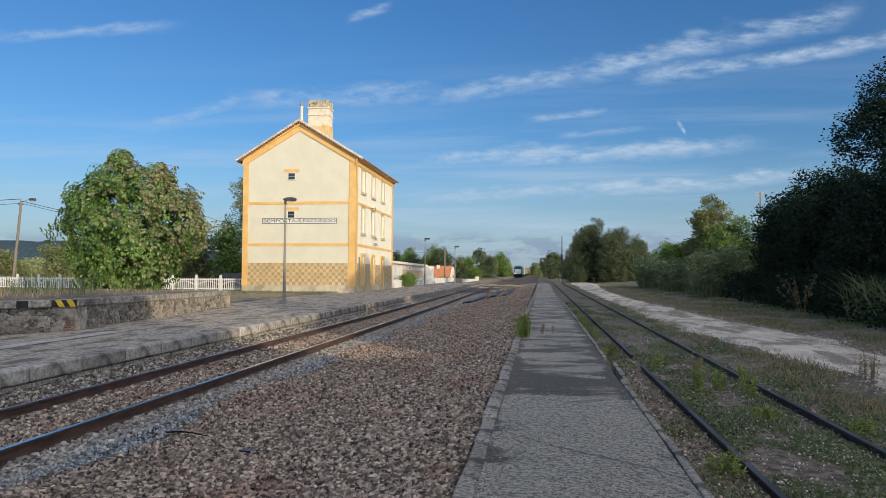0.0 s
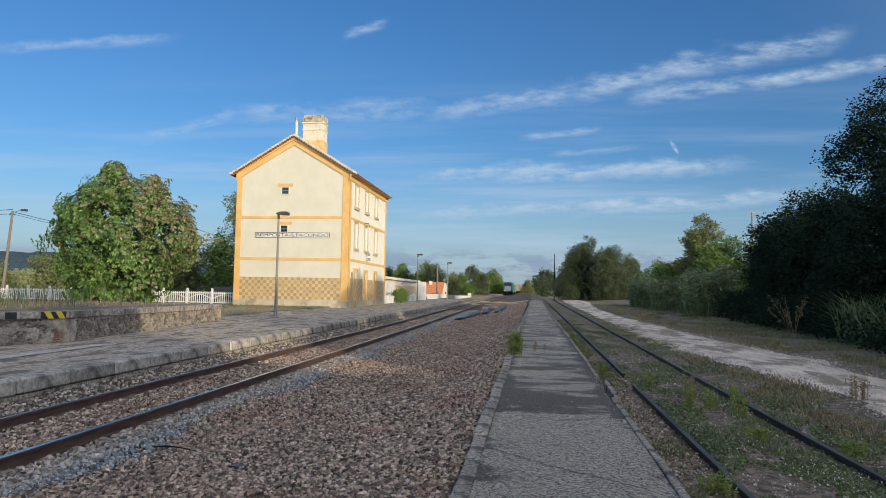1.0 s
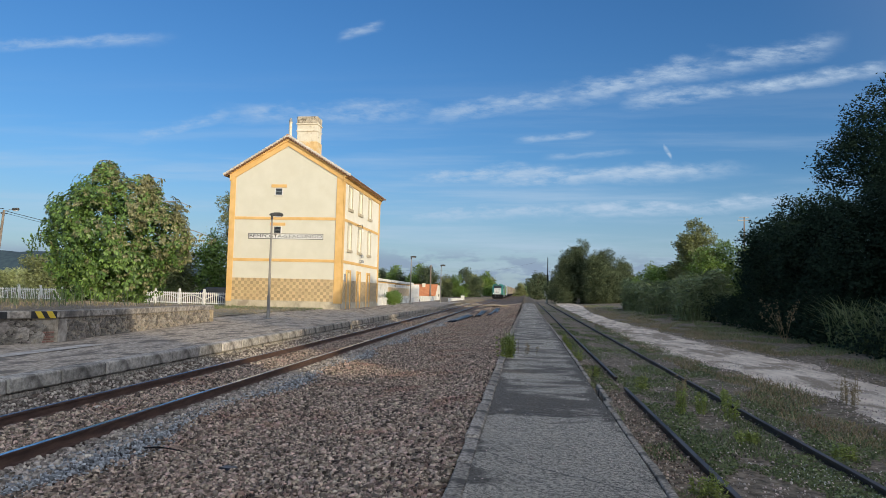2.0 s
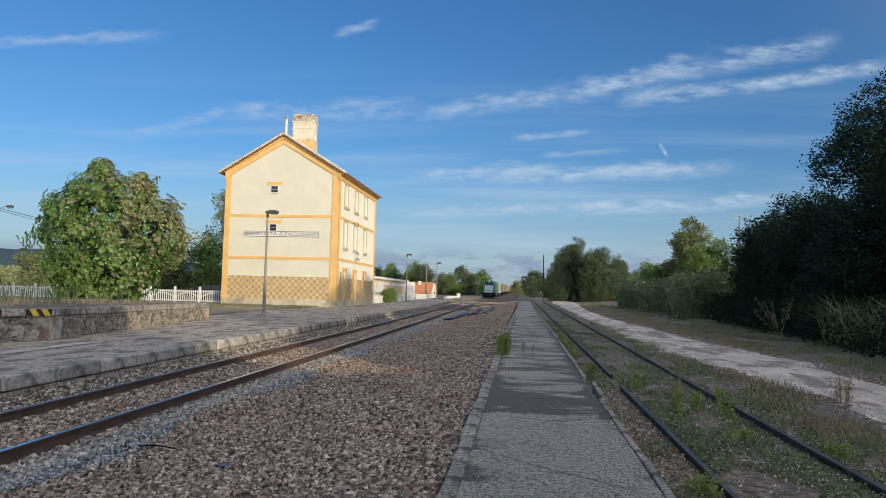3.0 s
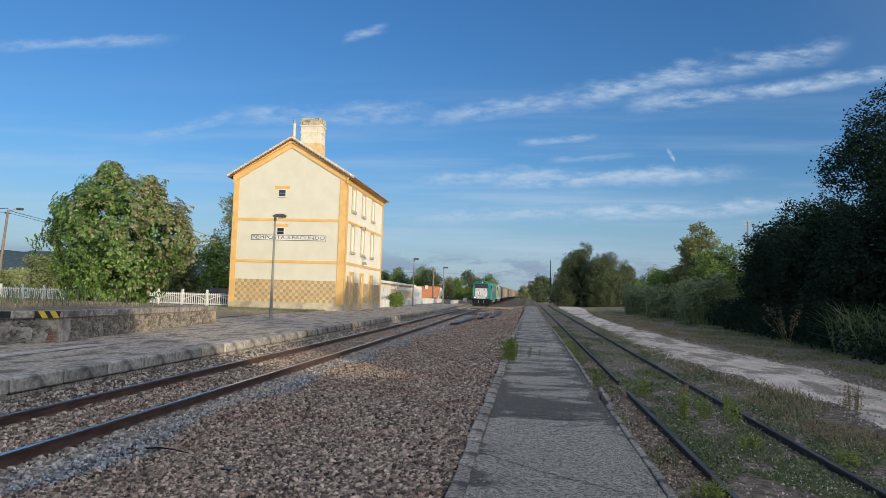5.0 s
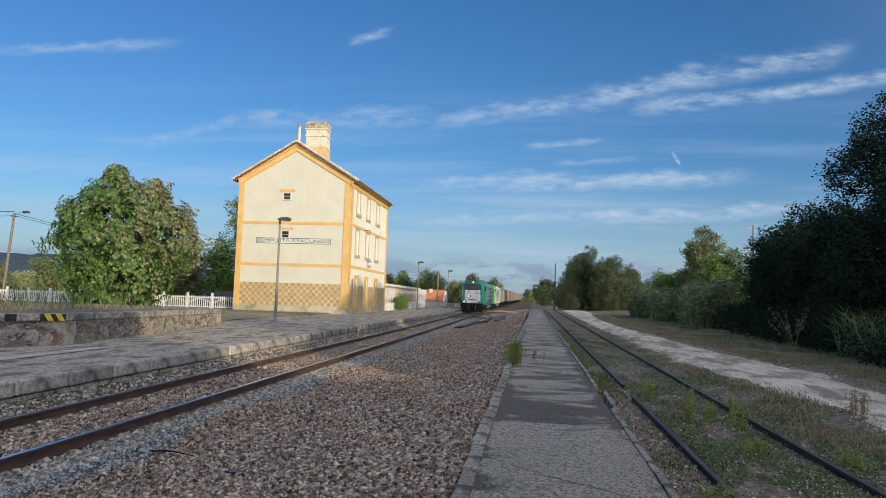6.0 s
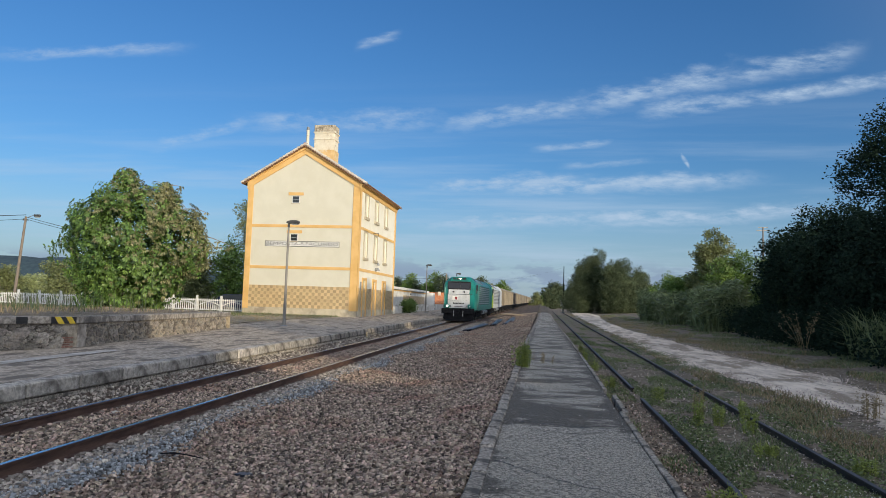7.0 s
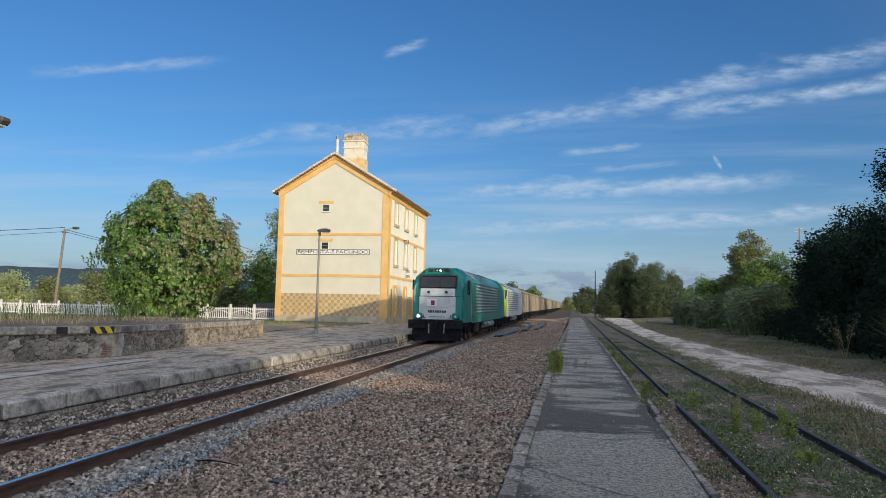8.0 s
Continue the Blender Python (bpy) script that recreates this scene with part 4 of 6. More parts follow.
        part("raking_moulding", prism(bmesh.new(), [(xo + s * 0.2, eave - 0.16), (cx, ridge - 0.16), (cx, ridge + 0.09), (xo + s * 0.2, eave + 0.07)], "y", HY0 - 0.2, HY0 - 0.09), M["ochre"], e)
    part("eaves_cornice", prism(bmesh.new(), [(HX1, eave - 0.6), (HX1 + 0.08, eave - 0.55), (HX1 + 0.12, eave - 0.25), (HX1 + 0.34, eave - 0.12), (HX1 + 0.34, eave + 0.0), (HX1, eave + 0.0)], "y", HY0 - 0.2, HY1 + 0.2), M["ochre"], e)
    # roof slabs and tiles
    rise = (ridge - eave) / (W / 2)
    for s in (-1, 1):
        xe = cx + s * (W / 2 + 0.5)
        ze = ridge + 0.10 - rise * (W / 2 + 0.5)
        part("roof_slope", prism(bmesh.new(), [(cx, ridge + 0.10), (xe, ze), (xe, ze + 0.07), (cx, ridge + 0.17)], "y", HY0 - 0.3, HY1 + 0.3), M["eave_dark"], e)
        # barrel tiles in rows down the slope
        L = math.hypot(xe - cx, ridge + 0.1 - ze)
        ang = math.atan2(ze - ridge - 0.1, xe - cx)
        verts, faces = [], []
        nrow, ncol = 14, int((D + 0.6) / 0.24)
        for c in range(ncol):
            y = HY0 - 0.3 + 0.12 + 0.24 * c
            for r in range(nrow):
                t0, t1 = L * r / nrow, L * (r + 1) / nrow + 0.06
                n0 = len(verts)
                for t, lift in ((t0, 0.015), (t1, 0.045)):
                    for k in range(5):
                        a = math.pi * k / 4
                        dy, dz = -0.115 * math.cos(a), 0.085 * math.sin(a) + lift
                        verts.append((cx + math.cos(ang) * t - s * math.sin(ang) * 0 , y + dy, ridge + 0.17 + math.sin(ang) * t + dz))
                for k in range(4):
                    faces.append((n0 + k, n0 + k + 1, n0 + 6 + k, n0 + 5 + k))
        tl = mesh_object("roof_tiles", verts, faces, M["roof_tile"], e)
        tagged(tl, kind="stuff")
        # pale verge tiles up the gable edge
        bm = bmesh.new()
        for r in range(18):
            t0, t1 = L * r / 18, L * (r + 1) / 18 + 0.05
            tube(bm, (cx + math.cos(ang) * t0, HY0 - 0.27, ridge + 0.21 + math.sin(ang) * t0), (cx + math.cos(ang) * t1, HY0 - 0.27, ridge + 0.25 + math.sin(ang) * t1), 0.10, 0.12, 8)
        tagged(part("verge_capping", bm, M["roof_pale"], e), kind="stuff")
        bm = bmesh.new()
        for r in range(26):
            t0 = L * (r + 0.5) / 26
            tube(bm, (cx + math.cos(ang) * t0, HY0 - 0.36, ridge + 0.10 + math.sin(ang) * t0), (cx + math.cos(ang) * t0, HY0 - 0.1, ridge + 0.10 + math.sin(ang) * t0), 0.085, 0.085, 7)
        tagged(part("verge_edging", bm, M["eave_dark"], e), kind="stuff")
    bm = bmesh.new()
    for i in range(32):
        tube(bm, (cx, HY0 - 0.35 + 0.46 * i, ridge + 0.22), (cx, HY0 + 0.15 + 0.46 * i, ridge + 0.25), 0.12, 0.14, 8)
    tagged(part("ridge_capping", bm, M["roof_tile"], e), kind="stuff")
    # chimney and flue
    ch = part("chimney", bbox(-19.25, -17.50, 56.4, 57.6, 13.8, 15.36, 0.02), M["chimney"], e)
    part("chimney_base", bbox(-19.21, -17.46, 56.36, 57.64, 11.0, 13.85, 0.02), M["chimney_base"], ch)
    part("chimney_cap", bbox(-19.28, -17.47, 56.37, 57.63, 15.37, 15.98, 0.05), M["chimney_cap"], ch)
    for cz0, cz1, cw in ((14.70, 14.82, 0.05), (15.28, 15.40, 0.07)):
        part("chimney_band", bbox(-19.25 - cw, -17.50 + cw, 56.4 - cw, 57.6 + cw, cz0, cz1, 0.02), M["chimney"], ch)
    part("flue_pipe", tube(btube((-19.40, 55.2, 12.4), (-19.40, 55.2, 15.15), 0.12, 0.12, 10), (-19.40, 55.2, 15.15), (-19.40, 55.2, 15.2), 0.15, 0.15, 10), M["chimney"], e)
    part("flue_cowl", btube((-19.40, 55.2, 15.2), (-19.40, 55.2, 15.5), 0.14, 0.09, 10), M["galv"], e)
    # gable windows
    for z in (8.78, 5.80):
        w = part("gable_window", bbox(-19.53, -18.89, HY0 - 0.02, HY0 - 0.001, z - 0.02, z + 0.56), M["white"], e)
        part("pane", bbox(-19.47, -18.95, HY0 - 0.026, HY0 - 0.021, z + 0.03, z + 0.52), M["glass"], w)
        part("glazing_bar", bbox(-19.47, -18.95, HY0 - 0.034, HY0 - 0.027, z + 0.24, z + 0.28), M["galv"], w)
        part("lintel", bbox(-19.83, -18.59, HY0 - 0.03, HY0 - 0.001, z + 0.60, z + 0.84, 0.006), M["ochre"], w)
        part("sill", bbox(-19.57, -18.85, HY0 - 0.05, HY0 - 0.001, z - 0.08, z - 0.03, 0.006), M["stone_trim"], w)
    # platform side windows and doors
    for c, h in cols:
        for z0, z1 in opens[1:]:
            w = part("side_window", bbox(HX1 - 0.12, HX1 - 0.08, c - h, c + h, z0, z1), M["shutter"], e, "closed cream shutter")
            part("surround", box(box(bbox(HX1 + 0.001, HX1 + 0.04, c - h - 0.16, c - h, z0, z1 + 0.16), HX1 + 0.001, HX1 + 0.04, c + h, c + h + 0.16, z0, z1 + 0.16), HX1 + 0.001, HX1 + 0.04, c - h, c + h, z1, z1 + 0.16), M["stone_trim"], w)
            part("sill", bbox(HX1 + 0.001, HX1 + 0.12, c - h - 0.22, c + h + 0.22, z0 - 0.22, z0, 0.01), M["stone_trim"], w)
        d = part("side_door", bbox(HX1 - 0.14, HX1 - 0.08, c - h, c + h, 0.06, 2.95), M["door"] if c < 56 else M["door_wood"], e, "tall panelled door")
        part("surround", box(box(bbox(HX1 + 0.001, HX1 + 0.07, c - h - 0.2, c - h, 0.06, 3.15), HX1 + 0.001, HX1 + 0.07, c + h, c + h + 0.2, 0.06, 3.15), HX1 + 0.001, HX1 + 0.07, c - h, c + h, 2.95, 3.15), M["ochre"], d)
        part("doorstep", bbox(HX1 + 0.001, HX1 + 0.3, c - h - 0.2, c + h + 0.2, -0.2, 0.06, 0.01), M["stone_trim"], d)
    # name board in tiles, lamp bracket, meter boxes, clock sign
    board = part("name_board", bbox(-21.55, -15.55, HY0 - 0.02, HY0 - 0.001, 5.36, 5.79), M["white"], e, "tiled station name panel with black border")
    for x0, x1, z0, z1 in ((-21.55, -15.55, 5.36, 5.40), (-21.55, -15.55, 5.75, 5.79), (-21.55, -21.505, 5.40, 5.75), (-15.595, -15.55, 5.40, 5.75)):
        part("border", bbox(x0, x1, HY0 - 0.026, HY0 - 0.021, z0, z1), M["black"], board)
    cu = bpy.data.curves.new("name_lettering", "FONT")
    cu.body, cu.size, cu.extrude, cu.align_x, cu.align_y = "BEMPOSTA-S.FACUNDO", 0.36, 0.002, "CENTER", "CENTER"
    cu.materials.append(M["black"])
    tx = new("name_lettering", cu)
    tx.parent = board
    tx.matrix_basis = pose(-18.55, HY0 - 0.027, 5.575, 90, 0, 0) @ Matrix.Diagonal((1.50, 1, 1, 1))
    br = part("lamp_bracket", tube(btube((HX1, 57.0, 6.9), (HX1 + 0.5, 57.0, 6.98), 0.022), (HX1 + 0.5, 57.0, 6.98), (HX1 + 0.55, 57.0, 6.6), 0.022), M["black"], e)
    part("shade", btube((HX1 + 0.55, 57.0, 6.44), (HX1 + 0.55, 57.0, 6.62), 0.10, 0.05), M["white"], br)
    for z, r in ((4.45, 0.16), (4.0, 0.20)):
        part("station_bell", tube(btube((HX1, 58.35, z + 0.1), (HX1 + 0.3, 58.35, z + 0.1), 0.02), (HX1 + 0.25, 58.35, z - 0.1), (HX1 + 0.25, 58.35, z + 0.14), r * 0.8, r * 0.45), M["galv"], e)
    part("meter_box", bbox(HX1 + 0.001, HX1 + 0.06, 53.5, 53.8, 2.2, 2.8, 0.01), M["galv"], e)
    # dado tiles, alternating in a chequer
    ta = piece_mesh("dado_tile", bbox(-0.118, 0.118, -0.014, 0.0, -0.118, 0.118, 0.006), M["tile_a"])
    tb = piece_mesh("dado_tile", bbox(-0.118, 0.118, -0.014, 0.0, -0.118, 0.118, 0.006), M["tile_b"])
    part("dado_bed", box(bbox(HX0 + 0.43, HX1 - 0.56, HY0 - 0.008, HY0 - 0.001, 0.62, 2.32), HX1 + 0.001, HX1 + 0.008, HY0 + 0.43, HY1 - 0.43, 0.62, 2.32), M["tile_a"], e)
    nx = int((HX1 - 0.56 - HX0 - 0.43) / 0.243)
    wall_tiles = []
    for i in range(nx):
        for j in range(7):
            wall_tiles.append((HX0 + 0.43 + 0.243 * (i + 0.5), 0.62 + 0.243 * (j + 0.5), (i + j) % 2))
    for x, z, odd in wall_tiles[: 300]:
        shared_piece("dado_tile", tb if odd else ta, e, pose(x, HY0 - 0.009, z))
    verts, faces, verts2, faces2 = [], [], [], []
    y = HY0 + 0.46
    side = []
    while y < HY1 - 0.6:
        if all(abs(y + 0.12 - c) > h + 0.34 for c, h in cols):
            for j in range(7):
                side.append((y + 0.12, 0.62 + 0.243 * (j + 0.5), j))
        y += 0.243
    for odd, mat in ((0, M["tile_a"]), (1, M["tile_b"])):
        bm = bmesh.new()
        for yy, z, j in side:
            if (int(round(yy / 0.243)) + j) % 2 == odd:
                box(bm, HX1 + 0.008, HX1 + 0.02, yy - 0.118, yy + 0.118, z - 0.118, z + 0.118)
        tagged(part("side_dado_tiles", bm, mat, e), kind="stuff")
    return e


station_house()


# ---- lamps and poles ----
def lamp_post(x, y, height=5.6):
    z = gz(y) + PLAT_Z
    e = thing("lamp_post", (x, y, z), "grey steel platform lamp with a flat lantern", "lamp post", "platform lamps")
    part("base", bbox(-0.14, 0.14, -0.14, 0.14, 0.0, 0.06, 0.01), M["galv"], e)
    part("pole", tube(btube((0, 0, 0), (0, 0, 1.2), 0.085, 0.08, 12), (0, 0, 1.2), (0, 0, height), 0.070, 0.045, 12), M["post_grey"], e)
    part("collar", btube((0, 0, height - 0.25), (0, 0, height - 0.05), 0.065, 0.065, 12), M["lamp_grey"], e)
    bm = prism(bmesh.new(), [(-0.12, -0.03), (-0.08, 0.05), (0.12, 0.11), (0.42, 0.12), (0.54, 0.08), (0.56, 0.0), (0.48, -0.08), (0.1, -0.05)], "y", -0.13, 0.13)
    bmesh.ops.bevel(bm, geom=list(bm.edges), offset=0.02, segments=1, affect="EDGES")
    h = part("lantern", bm, M["lamp_grey"], e)
    h.matrix_basis = pose(0.0, 0, height)
    part("lens", bbox(0.16, 0.47, -0.10, 0.10, -0.115, -0.055, 0.025), M["lens"], h)
    return e


lamp_post(-12.95, 34.6, 5.3)
lamp_post(-12.75, 77.5, 5.25)
lamp_post(-11.2, 92.5, 4.9)
lamp_post(-12.62, 13.0, 5.42)

# ---- train ----


def body_ring(y, hw=1.42, z0=1.05, z1=4.2, shoulder=0.75, top=0.95, ys=0.0):
    """Half-round shouldered cross-section, seen from the front."""
    zs = z1 - shoulder
    pts = [(-hw, z0), (hw, z0), (hw, zs), (hw * 0.93, zs + shoulder * 0.45), (top, z1 - 0.12), (top * 0.82, z1), (-top * 0.82, z1), (-top, z1 - 0.12), (-hw * 0.93, zs + shoulder * 0.45), (-hw, zs)]
    return [(x, y + ys * max(0.0, (z - 2.0)) , z) for x, z in pts]


def bogie(e, yc, axles=3):
    half = 1.85 if axles == 3 else 0.95
    b = part("bogie", box(box(bbox(-1.22, -1.05, yc - half - 0.5, yc + half + 0.5, 0.45, 0.85, 0.03), 1.05, 1.22, yc - half - 0.5, yc + half + 0.5, 0.45, 0.85, 0.03), -1.0, 1.0, yc - 0.3, yc + 0.3, 0.5, 0.9), M["under"], e)
    for i in range(axles):
        y = yc - half + 2 * half * i / (axles - 1)
        for s in (-1, 1):
            w = part("wheel", tube(btube((s * 0.80, y, 0.53), (s * 0.94, y, 0.53), 0.53, 0.53, 20), (s * 0.77, y, 0.53), (s * 0.80, y, 0.53), 0.56, 0.56, 20), M["wheel"], b)
            part("axle_box", bbox(min(s * 1.2, s * 1.38), max(s * 1.2, s * 1.38), y - 0.16, y + 0.16, 0.38, 0.72, 0.03), M["under"], b)
        part("spring", btube((1.28, y + 0.45, 0.5), (1.28, y + 0.45, 0.95), 0.09, 0.09, 8), M["under"], b)


def locomotive(paint, face, side, front_paint, label, lit):
    """Six-axle diesel locomotive, front towards -y, its front at y = 0."""
    e = thing("locomotive", (0, 0, 0), label, "locomotive", "train")
    L = 22.6
    # cabs: raked front above the waist
    def cab(y0, sgn, mat):
        bm = bmesh.new()
        rings = []
        for d, hw, z1, top, rake in ((0.0, 1.29, 3.54, 0.84, 0.20), (0.14, 1.37, 3.74, 0.93, 0.17), (0.45, 1.41, 3.88, 0.98, 0.10), (1.1, 1.43, 4.00, 1.0, 0.02), (3.1, 1.43, 4.00, 1.0, 0.0)):
            ring = body_ring(0, hw, 1.05, z1, 0.72, top)
            rings.append([(x, y0 + sgn * (d + rake * max(0.0, z - 2.35)), z) for x, z in ((p[0], p[2]) for p in ring)])
        if sgn < 0:
            rings = [list(r) for r in rings]
        ring_loft(bm, rings)
        return part("cab", bm, mat, e)
    c1 = cab(0.0, 1, paint)
    cab(L, -1, paint if lit else face)
    part("body_shell", ring_loft(bmesh.new(), [body_ring(3.1, 1.40, 1.05, 3.95, 0.85, 0.95), body_ring(L - 3.1, 1.40, 1.05, 3.95, 0.85, 0.95)]), side, e)
    part("side_sill", box(bbox(-1.46, -1.40, 3.1, L - 3.1, 1.0, 1.5), 1.40, 1.46, 3.1, L - 3.1, 1.0, 1.5), side, e)
    # nose panel, windscreen, lamps
    nose = part("nose_panel", bbox(-0.98, 0.98, -0.035, 0.0, 1.22, 2.42, 0.012), face, c1, "grey-white nose panel")
    part("upper_nose_panel", prism(bmesh.new(), [(-0.93, 2.46), (0.93, 2.46), (0.93, 2.86), (-0.93, 2.86)], "y", -0.03, 0.0), face, c1).matrix_basis = pose(0, 0, 2.35, -11.3) @ pose(0, 0, -2.35)
    part("nose_seam", bbox(-1.22, 1.22, -0.02, 0.02, 2.425, 2.455), M["black"], c1)
    tilt = pose(0, 0, 2.35, -11.3) @ pose(0, 0, -2.35)
    ws = part("windscreen", bbox(-0.98, 0.98, -0.035, -0.005, 2.90, 3.54, 0.05), M["dark_glass"], c1, "dark raked windscreen")
    ws.matrix_basis = tilt
    part("screen_frame", box(box(box(bbox(-1.04, 1.04, -0.03, -0.004, 2.86, 2.92), -1.04, 1.04, -0.03, -0.004, 3.54, 3.60), -1.04, -0.98, -0.03, -0.004, 2.92, 3.54), 0.98, 1.04, -0.03, -0.004, 2.92, 3.54), M["black"], c1).matrix_basis = tilt
    part("wiper", box(bbox(-0.5, 0.1, -0.06, -0.04, 2.93, 2.96), 0.08, 0.12, -0.06, -0.04, 2.93, 3.3), M["black"], c1).matrix_basis = tilt
    # roof dome over the screen, with three lamp cells
    hood = part("headlamp_hood", ring_loft(bmesh.new(), [[(x * w, y, 3.62 + (z - 3.62) * h) for x, z in ((-0.78, 3.62), (0.78, 3.62), (0.70, 3.88), (0.56, 3.98), (-0.56, 3.98), (-0.70, 3.88))] for y, w, h in ((0.25, 0.97, 0.97), (0.31, 1.0, 1.0), (0.95, 1.03, 1.02), (1.3, 0.9, 0.7))]), paint, c1)
    for x0, x1 in ((-0.58, -0.30), (-0.23, 0.23), (0.30, 0.58)):
        part("lamp_recess", bbox(x0, x1, 0.232, 0.262, 3.74, 3.91, 0.012), M["black"], hood)
    for x in (-0.09, 0.09):
        part("top_headlight", btube((x, 0.215, 3.825), (x, 0.24, 3.825), 0.05, 0.05, 12), M["headlight"] if lit and x > 0 else M["lens"], hood)
    for s in (-1, 1):
        pod = part("lamp_pod", bbox(min(s * 0.78, s * 1.22), max(s * 0.78, s * 1.22), -0.12, 0.05, 1.22, 1.56, 0.09), paint, c1)
        part("lamp_ring", btube((s * 1.0, -0.135, 1.39), (s * 1.0, -0.10, 1.39), 0.13, 0.13, 16), M["lens"] if lit and s < 0 else paint, pod)
        part("headlight", btube((s * 1.0, -0.15, 1.39), (s * 1.0, -0.11, 1.39), 0.06, 0.06, 14), M["headlight"] if lit and s < 0 else M["lens"], pod)
        part("marker_lamp", btube((s * 0.48, -0.055, 2.66), (s * 0.48, -0.02, 2.66), 0.08, 0.08, 12), M["black"], c1)
        part("mirror", bbox(min(s * 1.50, s * 1.60), max(s * 1.50, s * 1.60), 0.95, 1.12, 2.80, 3.35, 0.03), M["black"], c1)
        part("cab_window", bbox(min(s * 1.40, s * 1.442), max(s * 1.40, s * 1.442), 1.15, 2.0, 2.55, 3.35, 0.02), M["glass"], c1)
        part("cab_door", bbox(min(s * 1.40, s * 1.438), max(s * 1.40, s * 1.438), 2.15, 2.85, 1.1, 3.3, 0.01), paint, c1)
        part("handrail", btube((s * 1.52, 2.08, 1.2), (s * 1.52, 2.08, 2.9), 0.02), M["galv"], c1)
        part("buffer", tube(btube((s * 0.95, -0.45, 0.98), (s * 0.95, 0.1, 0.98), 0.10, 0.13, 12), (s * 0.95, -0.50, 0.98), (s * 0.95, -0.46, 0.98), 0.2, 0.2, 16), M["under"], e)
        part("buffer_plate", bbox(min(s * 0.52, s * 1.44), max(s * 0.52, s * 1.44), -0.58, -0.50, 0.76, 1.20, 0.02), M["under"], e)
        part("air_hose", btube((s * 0.42, -0.1, 0.98), (s * 0.40, -0.22, 0.5), 0.035), M["galv"], e)
    part("crest", bbox(-0.34, -0.14, -0.05, -0.0435, 1.97, 2.22), M["red"], nose)
    # lettering of the owner as plain bars
    for x, w in ((-0.44 + 0.126 * k, 0.12) for k in range(8)):
        part("mark_bar", bbox(x - w / 2, x + w / 2 - 0.025, -0.045, -0.036, 1.57, 1.70), M["black"], nose)
    for x in (-0.72, 0.72):
        part("nose_step", box(bbox(x - 0.10, x + 0.10, -0.075, -0.036, 1.30, 1.33), x - 0.02, x + 0.02, -0.07, -0.036, 1.33, 1.46), M["black"], nose)
    part("plate_field", bbox(-0.56, -0.04, -0.043, -0.0365, 1.93, 2.28, 0.003), M["white"], nose)
    part("nose_crease", trunk_mesh([Vector((-0.92, -0.04, 1.98)), Vector((-0.55, -0.045, 1.86)), Vector((0.0, -0.045, 1.83)), Vector((0.55, -0.045, 1.86)), Vector((0.92, -0.04, 1.98))], 0.006, 0.006, 5), M["train_grey"], nose)
    part("nose_line", bbox(-0.42, 0.42, -0.045, -0.036, 1.34, 1.37), M["black"], nose)
    part("buffer_beam", bbox(-1.36, 1.36, -0.10, 0.35, 0.72, 1.2, 0.02), M["under"], e)
    part("plough", prism(bmesh.new(), [(-1.10, 0.12), (1.10, 0.12), (1.34, 0.30), (1.28, 0.80), (-1.28, 0.80), (-1.34, 0.30)], "y", -0.18, 0.02), M["under"], e)
    part("coupler", box(bbox(-0.1, 0.1, -0.5, 0.0, 0.9, 1.08), -0.05, 0.05, -0.5, -0.42, 0.55, 1.0), M["under"], e)
    # sides: grilles, louvres, windows on the shoulder
    for s in (-1, 1):
        g = part("grille_panel", bbox(min(s * 1.39, s * 1.425), max(s * 1.39, s * 1.425), 4.3, L - 6.2, 1.5, 3.3), M["teal_dark"] if lit else M["train_grey"], e)
        for k in range(9):
            z = 1.58 + 0.19 * k
            part("louvre", bbox(min(s * 1.425, s * 1.46), max(s * 1.425, s * 1.46), 4.4, L - 6.3, z, z + 0.085), M["train_silver"] if lit else face, g)
        part("dark_grille", bbox(min(s * 1.39, s * 1.43), max(s * 1.39, s * 1.43), L - 6.1, L - 3.4, 1.5, 3.3), paint if lit else M["train_white"], e)
        for k in range(5):
            y = 1.6 + 1.6 * k if k < 2 else 4.6 + 2.6 * (k - 2)
            w = part("shoulder_vent", bbox(-0.02, 0.02, y, y + 1.3, -0.22, 0.26), M["dark_glass"] if k < 2 else M["train_grey"], e)
            w.matrix_basis = pose(s * 1.172, 0, 3.755, 0, -s * 50, 0) if k == 0 else pose(s * 1.13, 0, 3.662, 0, -s * 45, 0)
    for y0, y1, h in ((5.0, 9.0, 0.05), (10.0, 14.5, 0.08), (15.2, 18.0, 0.05)):
        part("roof_unit", bbox(-0.8, 0.8, y0, y1, 3.88, 3.96 + h, 0.04), M["roof_grey"], e)
    part("fuel_tank", bbox(-1.25, 1.25, 8.2, 14.4, 0.35, 1.05, 0.12), M["under"], e)
    for k in range(3):
        part("air_reservoir", btube((1.3, 8.4 + 2.0 * k, 0.75), (1.3, 10.0 + 2.0 * k, 0.75), 0.2, 0.2, 12), M["train_grey"], e)
    part("underframe", bbox(-1.3, 1.3, 0.3, L - 0.3, 0.85, 1.06), M["under"], e)
    bogie(e, 4.2)
    bogie(e, L - 4.2)
    return e


